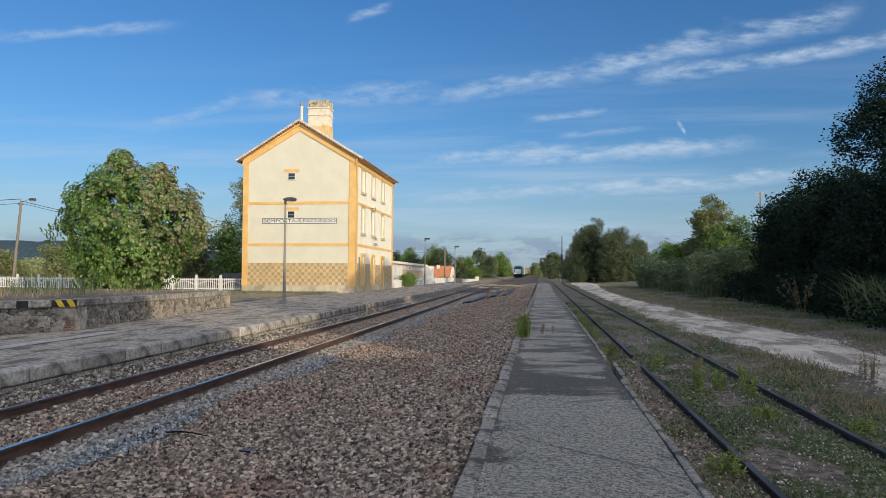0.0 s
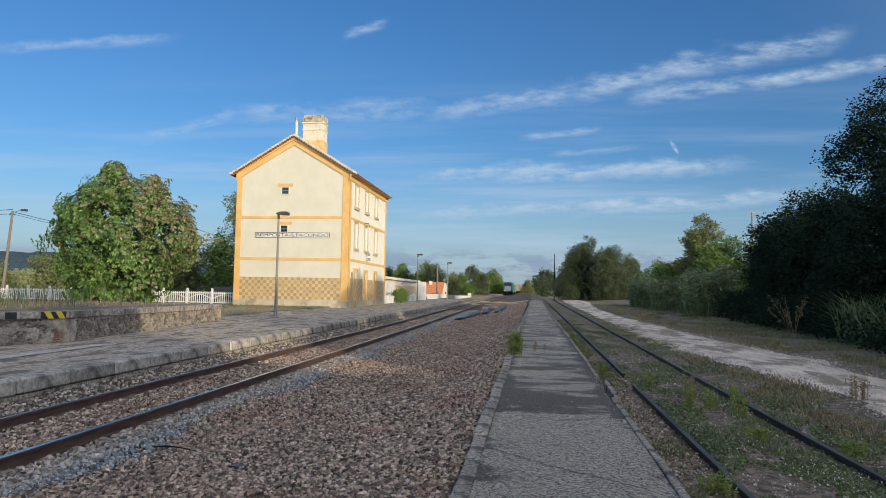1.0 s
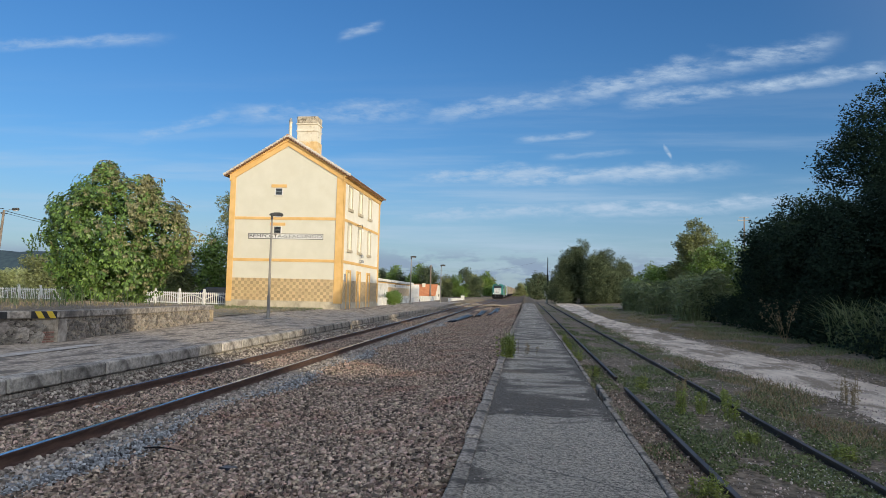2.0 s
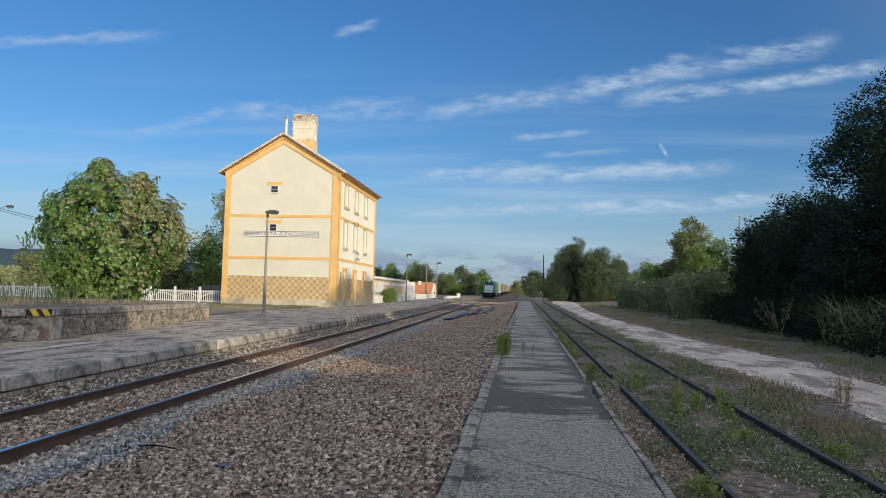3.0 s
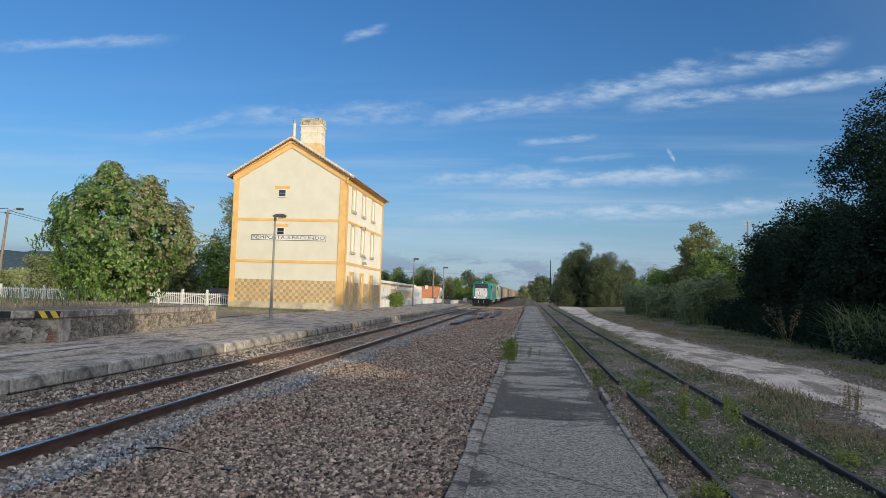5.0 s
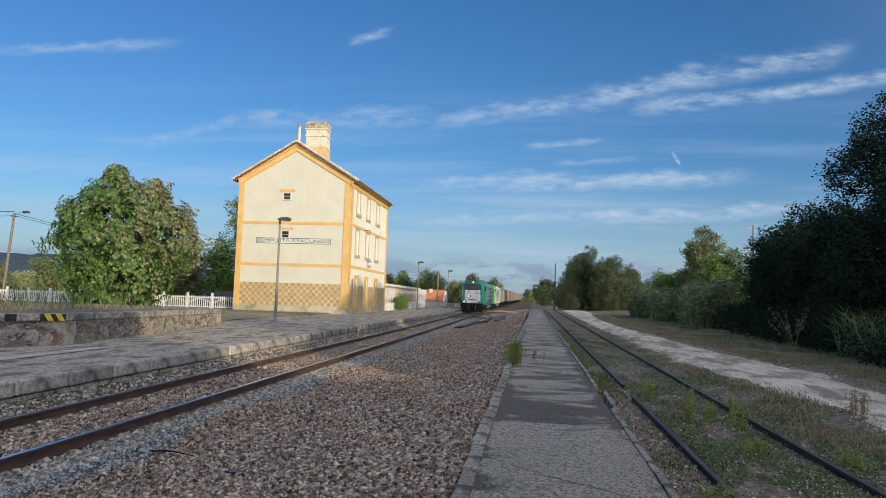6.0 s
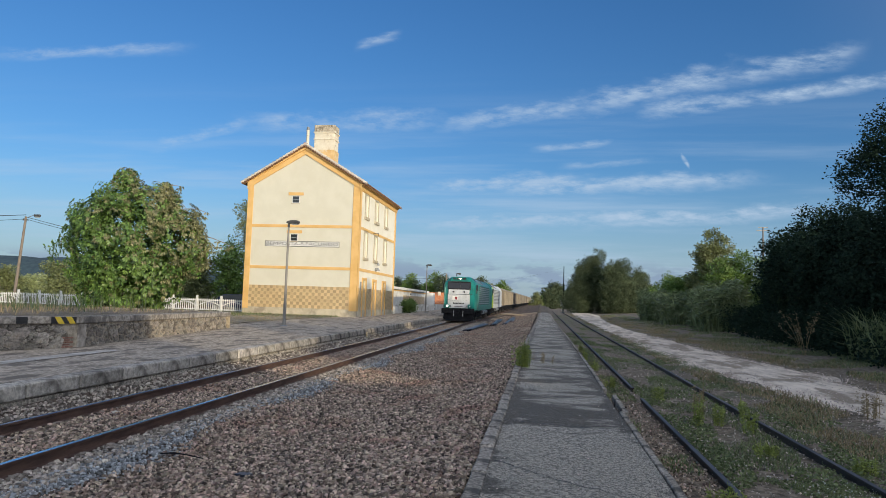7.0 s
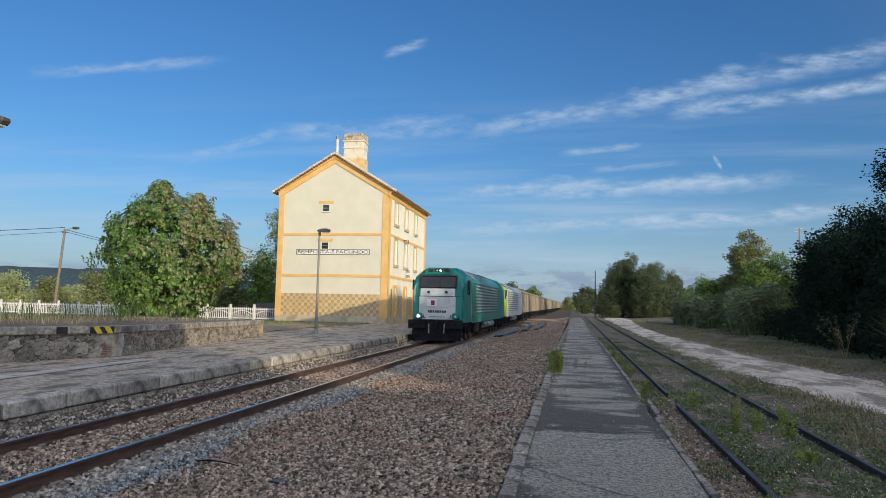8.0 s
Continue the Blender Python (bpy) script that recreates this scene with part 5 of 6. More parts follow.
def freight_wagon(mat, label):
    """Covered bogie wagon, 14.6 m long, its front at y = 0."""
    e = thing("freight_wagon", (0, 0, 0), label, "wagon", "train")
    L = 14.4
    pts = [(-1.42, 1.2), (1.42, 1.2), (1.42, 3.55), (1.15, 3.85), (0.5, 3.98), (-0.5, 3.98), (-1.15, 3.85), (-1.42, 3.55)]
    part("body", prism(bmesh.new(), pts, "y", 0.35, L - 0.35), mat, e)
    for k in range(11):
        y = 0.4 + (L - 0.9) * k / 10
        part("rib", bbox(1.42, 1.49, y, y + 0.1, 1.15, 3.6, 0.01), mat, e)
        part("rib", bbox(-1.49, -1.42, y, y + 0.1, 1.15, 3.6, 0.01), mat, e)
    part("top_rail", box(bbox(1.40, 1.50, 0.35, L - 0.35, 3.52, 3.64, 0.01), -1.50, -1.40, 0.35, L - 0.35, 3.52, 3.64, 0.01), mat, e)
    part("end_panel", box(bbox(-1.2, 1.2, 0.31, 0.35, 1.3, 3.5), -0.05, 0.05, 0.27, 0.31, 1.2, 3.7), M["wagon_dark"], e)
    part("underframe", box(bbox(-1.3, 1.3, 0.1, L - 0.1, 0.95, 1.2), -0.4, 0.4, 3.4, L - 3.4, 0.5, 0.95), M["under"], e)
    for s in (-1, 1):
        part("buffer", btube((s * 0.95, -0.1, 0.98), (s * 0.95, 0.2, 0.98), 0.2, 0.14, 10), M["under"], e)
    bogie(e, 2.3, 2)
    bogie(e, L - 2.3, 2)
    return e


train = []
loco_a = locomotive(M["teal"], M["train_white"], M["teal"], M["teal"], "teal diesel freight locomotive with grey-white nose, headlights lit", True)
loco_b = locomotive(M["lime"], M["train_white"], M["train_white"], M["lime"], "lime and grey diesel locomotive coupled behind the first", False)
train += [(loco_a, 0.0), (loco_b, 23.3)]
wagon_a = freight_wagon(M["wagon"], "beige ribbed covered freight wagon")
wagon_d = freight_wagon(M["wagon_dark"], "dark brown covered freight wagon")
off = 46.9
for i in range(20):
    src = wagon_d if i in (3, 11) else wagon_a
    if i == 0:
        w = wagon_a
    elif i == 3:
        w = wagon_d
    else:
        w = copy_thing(src, Matrix.Identity(4))
    train.append((w, off))
    off += 14.9
FRONT_END, SPEED = 36.9, 25.3
LEAN_UP = math.degrees(math.atan(GRADE))


def motions():
    for ob, back in train:
        rows = []
        for k in range(9):
            y = FRONT_END + SPEED * (8 - k) + back
            rows.append((float(k), pose(TRACK - 0.11 + track_drift(y), y, GRADE * y - 0.02, LEAN_UP, 0, 0)))
        walk(ob, rows)

# ---- stone loading dock ----
DOCK = [(-12.80, 18.2), (-14.25, 31.0), (-21.0, 31.5), (-24.0, 13.6), (-14.6, 13.6)]
DOCK_TOP = 1.34


def wall_frame(a, b):
    d = Vector((b[0] - a[0], b[1] - a[1], 0))
    return pose(a[0], a[1], 0, 0, 0, math.degrees(math.atan2(d.y, d.x))), d.length


def loading_dock():
    e = thing("loading_dock", (0, 0, 0), "old rubble stone loading dock with concrete coping and weeds on top", "loading dock")
    part("core", prism(bmesh.new(), DOCK, "z", -0.2, DOCK_TOP - 0.02), M["dock_mortar"], e)
    faces = ((DOCK[4], DOCK[0]), (DOCK[0], DOCK[1]), (DOCK[1], DOCK[2]))
    for k, (a, b) in enumerate(faces):
        fm, ln = wall_frame(a, b)
        n = max(1, round(ln / 1.7))
        w = ln / n / 2
        for i in range(n):
            m = fm @ pose(w * (2 * i + 1), 0.13, DOCK_TOP, random.uniform(-.8, .8), random.uniform(-.4, .4), 0)
            part("coping_stone", bbox(-w + 0.006, w - 0.006, -0.20, 0.22, -0.15, 0.05, 0.02, m), M["coping"], e)
    # a dark sheet behind the end face's stones paints the shade in its open gaps
    fm, ln = wall_frame(DOCK[4], DOCK[0])
    part("gap_shade_sheet", bbox(0.0, ln - 0.75, -0.008, 0.05, 0.3, DOCK_TOP - 0.16, 0.0, fm), M["gap_shade"], e)
    # rubble in the face
    verts_of = []
    for v in range(8):
        rng = random.Random(30 + v)
        bm = bmesh.new()
        n = rng.choice((5, 6, 6, 7))
        outer = [(math.cos(6.283 * (i + rng.uniform(-.28, .28)) / n) * rng.uniform(0.78, 1.15), math.sin(6.283 * (i + rng.uniform(-.28, .28)) / n) * rng.uniform(0.75, 1.1)) for i in range(n)]
        r0 = [bm.verts.new((x, 0.05, z)) for x, z in outer]
        r1 = [bm.verts.new((x * 0.95, -0.020 - 0.02 * rng.random(), z * 0.95)) for x, z in outer]
        c = bm.verts.new((rng.uniform(-.3, .3), -0.042, rng.uniform(-.3, .3)))
        for i in range(n):
            j = (i + 1) % n
            bm.faces.new((r0[i], r0[j], r1[j], r1[i]))
            bm.faces.new((r1[i], r1[j], c))
        verts_of.append(piece_mesh("rubble_stone", bm, M["rubble"]))
    rng = random.Random(77)
    for a, b, x_end, tight in ((DOCK[4], DOCK[0], 0.90, 0.60), (DOCK[0], DOCK[1], 0.965, 0.80)):
        fm, ln = wall_frame(a, b)
        placed = []
        for tries in range(9000):
            if len(placed) > 290:
                break
            big = rng.random() < (0.8 if tries < 1500 else 0.12)
            s = rng.uniform(0.14, 0.26) if big else rng.uniform(0.045, 0.10)
            if tight > 0.7:
                s *= 0.68
            x, z = rng.uniform(0.1, ln * x_end), rng.uniform(0.48 + s * 0.6, DOCK_TOP - 0.16 - s * 0.6)
            if all((x - p[0]) ** 2 / 1.6 + (z - p[1]) ** 2 > (tight * (s + p[2])) ** 2 for p in placed):
                placed.append((x, z, s))
                shared_piece("rubble_stone", rng.choice(verts_of), e, fm @ pose(x, 0, z, 0, rng.uniform(-25, 25), 0) @ Matrix.Diagonal((s * 1.32, 0.5 + 0.8 * rng.random(), s * 0.98, 1)))
    # brick patch at the corner, and rendered end of the long side in sun-gold colour
    fm, ln = wall_frame(DOCK[4], DOCK[0])
    brick_me = piece_mesh("brick", bbox(-0.11, 0.11, -0.03, 0.04, -0.022, 0.022, 0.006), M["brick"])
    for r in range(5):
        for c in range(2):
            shared_piece("brick", brick_me, e, fm @ pose(ln - 0.22 - 0.235 * c - (0.1 if r % 2 else 0), 0.012, 0.56 + 0.062 * r))
    part("quoin_render", bbox(-0.30, 0.10, -0.045, 0.2, 0.2, DOCK_TOP - 0.16, 0.02, wall_frame(DOCK[0], DOCK[1])[0] @ pose(0.3, 0, 0)), M["mortar"], e)
    fm, ln = wall_frame(DOCK[0], DOCK[1])
    part("end_quoin", bbox(ln - 0.42, ln + 0.03, -0.045, 0.1, 0.2, DOCK_TOP - 0.16, 0.015, fm), M["sunlit_render"], e)
    fm, ln = wall_frame(DOCK[4], DOCK[0])
    part("old_render_patch", bbox(-0.2, 0.9, -0.05, 0.1, 0.3, 1.0, 0.02, fm), M["rust"], e)
    # hazard marking on the coping
    plate = part("hazard_plate", bbox(ln - 0.82, ln - 0.10, -0.085, -0.075, DOCK_TOP - 0.145, DOCK_TOP + 0.045, 0.0, fm), M["black"], e, "black and yellow hazard stripes")
    for x in (0.74, 0.42):
        part("yellow_stripe", prism(bmesh.new(), [(ln - x, DOCK_TOP + 0.045), (ln - x + 0.17, DOCK_TOP + 0.045), (ln - x + 0.30, DOCK_TOP - 0.145), (ln - x + 0.13, DOCK_TOP - 0.145)], "y", -0.089, -0.085), M["yellow"], plate).matrix_basis = fm
    part("dark_patch", bbox(ln - 1.75, ln - 1.45, -0.080, -0.072, DOCK_TOP - 0.14, DOCK_TOP + 0.04, 0.0, fm), M["black"], e)
    # soil on top
    sx = [(-13.15, 18.6), (-14.6, 30.7), (-20.8, 31.2), (-23.6, 13.9), (-14.9, 13.9)]
    part("top_soil", prism(bmesh.new(), sx, "z", DOCK_TOP - 0.03, DOCK_TOP + 0.03), M["ground"], e)
    return e


loading_dock()


# ---- fence, poles and the things round the station ----
def picket_fence(x0, y0, n, dx, dy, z):
    """White precast fence: posts, rails, an arched rail and pickets."""
    e = thing("picket_fence", (x0, y0, z), "white precast concrete picket fence beside the station", "fence")
    ang = math.degrees(math.atan2(dy, dx))
    step = math.hypot(dx, dy)
    post_me = piece_mesh("post", bbox(-0.08, 0.08, -0.08, 0.08, -0.1, 1.28, 0.02), M["white"])
    pick_me = piece_mesh("picket", bbox(-0.03, 0.03, -0.025, 0.025, 0.08, 1.02, 0.008), M["white"])
    bm = bmesh.new()
    box(bm, 0.08, step - 0.08, -0.02, 0.02, 0.12, 0.2)
    box(bm, 0.08, step - 0.08, -0.02, 0.02, 0.86, 0.94)
    for k in range(8):
        a, b = k / 8, (k + 1) / 8
        za, zb = 0.45 + 0.32 * math.sin(math.pi * a), 0.45 + 0.32 * math.sin(math.pi * b)
        tube(bm, (0.08 + a * (step - 0.16), 0, za), (0.08 + b * (step - 0.16), 0, zb), 0.035, 0.035, 5)
    rail_me = piece_mesh("panel_rail", bm, M["white"])
    for i in range(n + 1):
        m = pose(dx * i, dy * i, 0, 0, 0, ang)
        shared_piece("post", post_me, e, m)
        if i < n:
            shared_piece("panel_rail", rail_me, e, m)
            for k in range(11):
                shared_piece("picket", pick_me, e, m @ pose(0.08 + (step - 0.16) * (k + 0.5) / 11, 0, 0))
    return e


picket_fence(-23.3, 53.6, 14, -2.2, 0.25, gz(53) + 0.40)


def utility_pole(x, y, z, top, lean, lamp):
    e = thing("utility_pole", (x, y, z), "leaning weathered wooden utility pole with a street lamp", "pole")
    part("shaft", btube((0, 0, -0.3), (lean, 0, top), 0.15, 0.10, 10), M["wood_pole"], e)
    part("insulator", tube(btube((lean - 0.3, 0, top - 0.35), (lean + 0.3, 0, top - 0.35), 0.03), (lean - 0.25, 0, top - 0.35), (lean - 0.25, 0, top - 0.2), 0.05), M["lamp_grey"], e)
    if lamp:
        part("arm", tube(btube((lean, 0, top - 0.15), (lean + 0.7, 0, top + 0.08), 0.03), (lean + 0.7, 0, top + 0.08), (lean + 1.0, 0, top + 0.08), 0.03), M["galv"], e)
        h = part("lantern", bbox(lean + 0.85, lean + 1.5, -0.14, 0.14, top - 0.02, top + 0.2, 0.06), M["lamp_grey"], e)
        part("lens", bbox(lean + 0.95, lean + 1.42, -0.11, 0.11, top - 0.09, top - 0.02, 0.03), M["lens"], h)
    return e


utility_pole(-48.95, 60, gz(60) + 0.3, 8.2, 0.65, True)
utility_pole(-14.95, 110, gz(110) + 0.3, 5.6, 0.0, False)


def cable(name, a, b, sag, r=0.012, label="black overhead cable between poles"):
    a, b = Vector(a), Vector(b)
    pts = [a.lerp(b, i / 12) - Vector((0, 0, 4 * sag * (i / 12) * (1 - i / 12))) for i in range(13)]
    bm = trunk_mesh(pts, r, r, 5)
    return tagged(part(name, bm, M["black"]), label, "cable")


cable("overhead_cable", (-48.3, 60, 9.2), (-95, 62, 9.3), 0.5, 0.03)
cable("overhead_cable", (-48.3, 60, 8.8), (-95, 62, 8.7), 0.6, 0.02)
cable("overhead_cable", (-48.3, 60, 9.0), (-34, 78, 6.4), 0.5, 0.025)
cable("overhead_cable", (-48.3, 60, 8.8), (-33, 78, 5.8), 0.5, 0.02)
cable("overhead_cable", (-14.95, 110, 6.2), (-32, 88, 6.0), 0.5, 0.015)
cable("overhead_cable", (-14.95, 110, 6.2), (4.2, 143, 10.2), 1.2, 0.008)


def telegraph_post(x, y, z, h):
    e = thing("telegraph_post", (x, y, z), "slim dark telegraph post with a white painted sleeve", "post")
    part("shaft", btube((0, 0, -0.2), (0, 0, h), 0.13, 0.07, 8), M["under"], e)
    part("white_sleeve", btube((-0.1, -0.2, 0), (-0.1, -0.2, 2.6), 0.18, 0.18, 10), M["white"], e)
    part("sign", bbox(-0.6, -0.3, -0.3, -0.22, 1.2, 2.4), M["white"], e)
    return e


telegraph_post(4.2, 143, gz(143) - 0.1, 9.2)
mast = thing("utility_mast", (27.9, 95, gz(95)), "far concrete power mast with cross arms", "mast")
part("shaft", btube((0, 0, 0), (0, 0, 12.4), 0.16, 0.08, 8), M["wood_pole"], mast)
part("cross_arm", bbox(-0.8, 0.8, -0.05, 0.05, 11.9, 12.02), M["galv"], mast)
part("cross_arm", bbox(-0.6, 0.6, -0.05, 0.05, 12.3, 12.4), M["galv"], mast)


def parked_car():
    e = thing("parked_car", (-26.4, 58.2, gz(58) + 0.33), "dark blue car parked behind the white fence", "car", rz=90)
    pts = [(-2.15, 0.35), (2.1, 0.35), (2.15, 0.75), (1.25, 0.98), (0.7, 1.46), (-1.3, 1.5), (-2.05, 1.0), (-2.2, 0.7)]
    bm = prism(bmesh.new(), pts, "x", -0.86, 0.86)
    bmesh.ops.bevel(bm, geom=list(bm.edges), offset=0.06, segments=2, affect="EDGES")
    b = part("body", bm, M["car"], e)
    for s in (-1, 1):
        part("side_glass", prism(bmesh.new(), [(0.95, 1.02), (0.58, 1.38), (-1.2, 1.42), (-1.7, 1.04)], "x", min(s * .84, s * .872), max(s * .84, s * .872)), M["glass"], b)
        for y in (-1.35, 1.35):
            w = part("wheel", btube((s * 0.70, y, 0.31), (s * 0.88, y, 0.31), 0.31, 0.31, 18), M["under"], e)
            part("rim", btube((s * 0.87, y, 0.31), (s * 0.89, y, 0.31), 0.2, 0.2, 14), M["galv"], w)
    return e


parked_car()


def annex():
    z = gz(74) + 0.36
    e = thing("station_annex", (0, 0, z), "low white flat-roofed station annex with ochre tiled dado", "building")
    part("wall", bbox(-20, -15.4, 70.5, 94, -0.3, 2.45), M["concrete_white"], e)
    part("roof_slab", bbox(-20.2, -15.1, 70.2, 94.3, 2.45, 2.72, 0.02), M["concrete_white"], e)
    part("ochre_line", bbox(-15.4, -15.36, 70.5, 94, 2.30, 2.40), M["ochre"], e)
    part("dado", bbox(-15.4, -15.35, 78, 92, 0.95, 1.9), M["tile_a"], e)
    for i in range(24):
        for j in range(4):
            if (i + j) % 2:
                part("dado_tile", bbox(-15.35, -15.34, 78.1 + 0.58 * i, 78.68 + 0.58 * i, 0.97 + 0.23 * j, 1.20 + 0.23 * j), M["tile_b"], e)
    part("end_pillar", bbox(-15.4, -14.3, 93.5, 94.2, -0.3, 2.5, 0.02), M["white"], e)
    part("vent", bbox(-15.4, -15.33, 82.0, 82.35, 2.02, 2.15), M["black"], e)
    w = thing("garden_wall", (0, 0, z), "low whitewashed wall beside the platform", "wall")
    part("panel", bbox(-14.5, -14.3, 66.3, 93, -0.3, 0.72, 0.02), M["concrete_white"], w)
    for y in (70, 76, 82, 88, 93):
        part("pier", bbox(-14.56, -14.24, y - 0.2, y + 0.2, -0.3, 0.85, 0.02), M["concrete_white"], w)
    return e


annex()


def red_roof_house():
    e = thing("red_roof_house", (-16.9, 122, gz(122) + 0.1), "small cream house with an orange tiled roof", "house")
    pts = [(-2.6, -0.3), (2.6, -0.3), (2.6, 1.0), (0.0, 2.7), (-2.6, 1.0)]
    # ridge across the view; gable end towards the line
    part("wall", prism(bmesh.new(), [(p[0], p[1]) for p in pts], "x", -2.6, 1.9), M["wall"], e)
    for s in (-1, 1):
        part("roof", prism(bmesh.new(), [(0, 2.75), (s * 2.9, 0.85), (s * 2.9, 0.98), (0, 2.88)], "x", -2.9, 1.6), M["orange_roof"], e)
    part("door", bbox(1.9, 1.95, -1.2, -0.4, 0, 1.2), M["glass"], e)
    part("chimney", bbox(-1.0, -0.5, -0.8, -0.3, 1.9, 3.0), M["wall"], e)
    return e


red_roof_house()
wallb = thing("boundary_wall", (0, 0, gz(105) + 0.3), "low white boundary wall beyond the platform", "wall")
part("panel", bbox(-14.6, -14.4, 97, 118, -0.3, 0.75, 0.02), M["concrete_white"], wallb)
part("panel", bbox(-11.6, -11.4, 105, 128, -0.3, 0.55, 0.02), M["concrete_white"], wallb)
part("gate_pier", bbox(-11.8, -11.2, 128, 129, -0.3, 1.0, 0.03), M["concrete_white"], wallb)

# pipes laid beside the track
for (xa, ya), (xb, yb), n in (((-5.15, 47.3), (-4.95, 60.0), 3), ((-4.2, 59.0), (-4.6, 76.0), 3), ((-3.35, 62.0), (-3.5, 88.0), 2), ((-3.0, 70.0), (-3.25, 82.0), 2)):
    e = thing("pipe_bundle", (xa, ya, gz(ya) - 0.15), "black plastic pipes lying on the ballast", "pipes", "pipe bundles")
    for k in range(n):
        pts = [Vector(((xb - xa) * j / 8 + 0.16 * k + 0.05 * math.sin(j * 0.6 + 2 * k), (yb - ya) * j / 8 + 0.6 * k, 0.07 + GRADE * (yb - ya) * j / 8)) for j in range(9)]
        part("pipe", trunk_mesh(pts, 0.06, 0.06, 8), M["pipe"], e, shade=True)
# level crossing boards in the far track
cross = thing("level_crossing", (0, 0, 0), "pale boarded level crossing between the rails", "crossing")
for x0, x1 in ((-7.70, -6.16), (-9.9, -7.9), (-5.95, -1.5)):
    for k in range(6):
        y = 100 + 0.7 * k
        part("board", bbox(x0, x1, y, y + 0.66, -0.1, -0.005), M["sunlit_sand"], cross).matrix_basis = pose(0, 0, gz(y))

# small things on the ballast and platform face
stick = thing("fallen_stick", (-4.66, 8.92, gz(8.9) - 0.13), "thin dark bent stick on the ballast", "stick")
part("twig", trunk_mesh([Vector((-0.32, 0.06, 0.0)), Vector((-0.1, 0.02, 0.03)), Vector((0.12, 0, 0.015)), Vector((0.34, -0.06, 0.0))], 0.012, 0.006, 6), M["under"], stick)
bs = thing("slate_shard", (-3.51, 8.29, gz(8.3) - 0.16), "dark bluish slate shard on the ballast", "stone")
part("shard", prism(bmesh.new(), [(-0.10, -0.05), (0.02, -0.08), (0.12, -0.02), (0.06, 0.06), (-0.07, 0.05)], "z", 0.0, 0.03), M["pipe"], bs)
ps = thing("pale_stone", (-7.45, 11.8, gz(11.8) - 0.16), "pale limestone lump between the rails", "stone")
bm = bmesh.new()
bmesh.ops.create_icosphere(bm, subdivisions=1, radius=0.075, matrix=Matrix.Diagonal((1.3, 0.9, 0.6, 1)))
part("lump", bm, M["pale_band"], ps)
yp = thing("yellow_marker", (-8.55, 34.4, gz(34.4) - 0.12), "small yellow marker post against the platform edge", "marker")
part("plate", bbox(-0.05, 0.0, -0.09, 0.09, 0.0, 0.36, 0.01), M["tile_a"], yp)

# ---- trees ----
FIG = [(-0.1, 0, 4.4, 3.5, 3.2, 3.3), (-0.4, 0, 3.0, 2.3, 2.4, 2.7), (1.0, -0.3, 2.8, 2.4, 2.3, 2.5), (-0.6, 0.2, 7.1, 1.7, 1.8, 1.6), (1.5, 0, 6.8, 1.4, 1.4, 1.4), (-2.4, 0, 5.3, 1.5, 1.6, 1.9), (3.3, 0, 4.8, 1.5, 1.5, 2.1), (-0.2, -0.6, 1.2, 2.1, 1.6, 1.3), (2.9, 0, 6.9, 0.6, 0.6, 0.8), (4.3, 0.2, 4.4, 0.8, 0.8, 1.6), (4.0, 0, 5.9, 0.5, 0.5, 0.5), (2.2, 0, 8.2, 0.4, 0.4, 0.4), (-0.5, 0, 8.7, 0.7, 0.7, 0.7)]
fig = tree("fig_tree", -26.4, 42, gz(42) + 0.3, 9.3, 4.6, M["leaf_fig"], "broad leafy fig tree behind the loading dock", 700, 30, 0.34, (0.20, 0.12), 11, blobs=[(b[0], b[1], b[2], 0.86 * b[3], 0.86 * b[4], 0.86 * b[5]) for b in FIG], droop=0.55)


def rosettes(name, pts, out, length, mat, parent, seed, k=7):
    """Whorls of drooping leaves spread from one twig end each."""
    q = np.random.default_rng(seed)
    n = len(pts)
    t1 = np.cross(out, np.array([0.0, 0.0, 1.0]) + 0.01)
    t1 /= np.linalg.norm(t1, axis=1)[:, None]
    t2 = np.cross(out, t1)
    ang = q.random(n)[:, None] * 6.283 + np.arange(k)[None] * 6.283 / k + 0.3 * q.normal(size=(n, k))
    d = out[:, None] * 0.45 + t1[:, None] * np.cos(ang)[..., None] + t2[:, None] * np.sin(ang)[..., None]
    d[..., 2] -= 0.55
    d /= np.linalg.norm(d, axis=2)[..., None]
    side = np.cross(d, out[:, None] + 0.35 * q.normal(size=(n, k, 3)))
    side /= np.linalg.norm(side, axis=2)[..., None]
    ln = (length * (0.7 + 0.6 * q.random((n, k))))[..., None]
    a = pts[:, None] + d * ln * 0.12
    m = pts[:, None] + d * ln * 0.62
    m[..., 2] += 0.02
    b = pts[:, None] + d * ln
    b[..., 2] -= 0.10 * ln[..., 0]
    v = np.stack([a, m + side * ln * 0.21, b, m - side * ln * 0.21], 2).reshape(-1, 3)
    return tagged(array_object(name, v, np.arange(len(v)).reshape(-1, 4), mat, parent), kind="stuff")


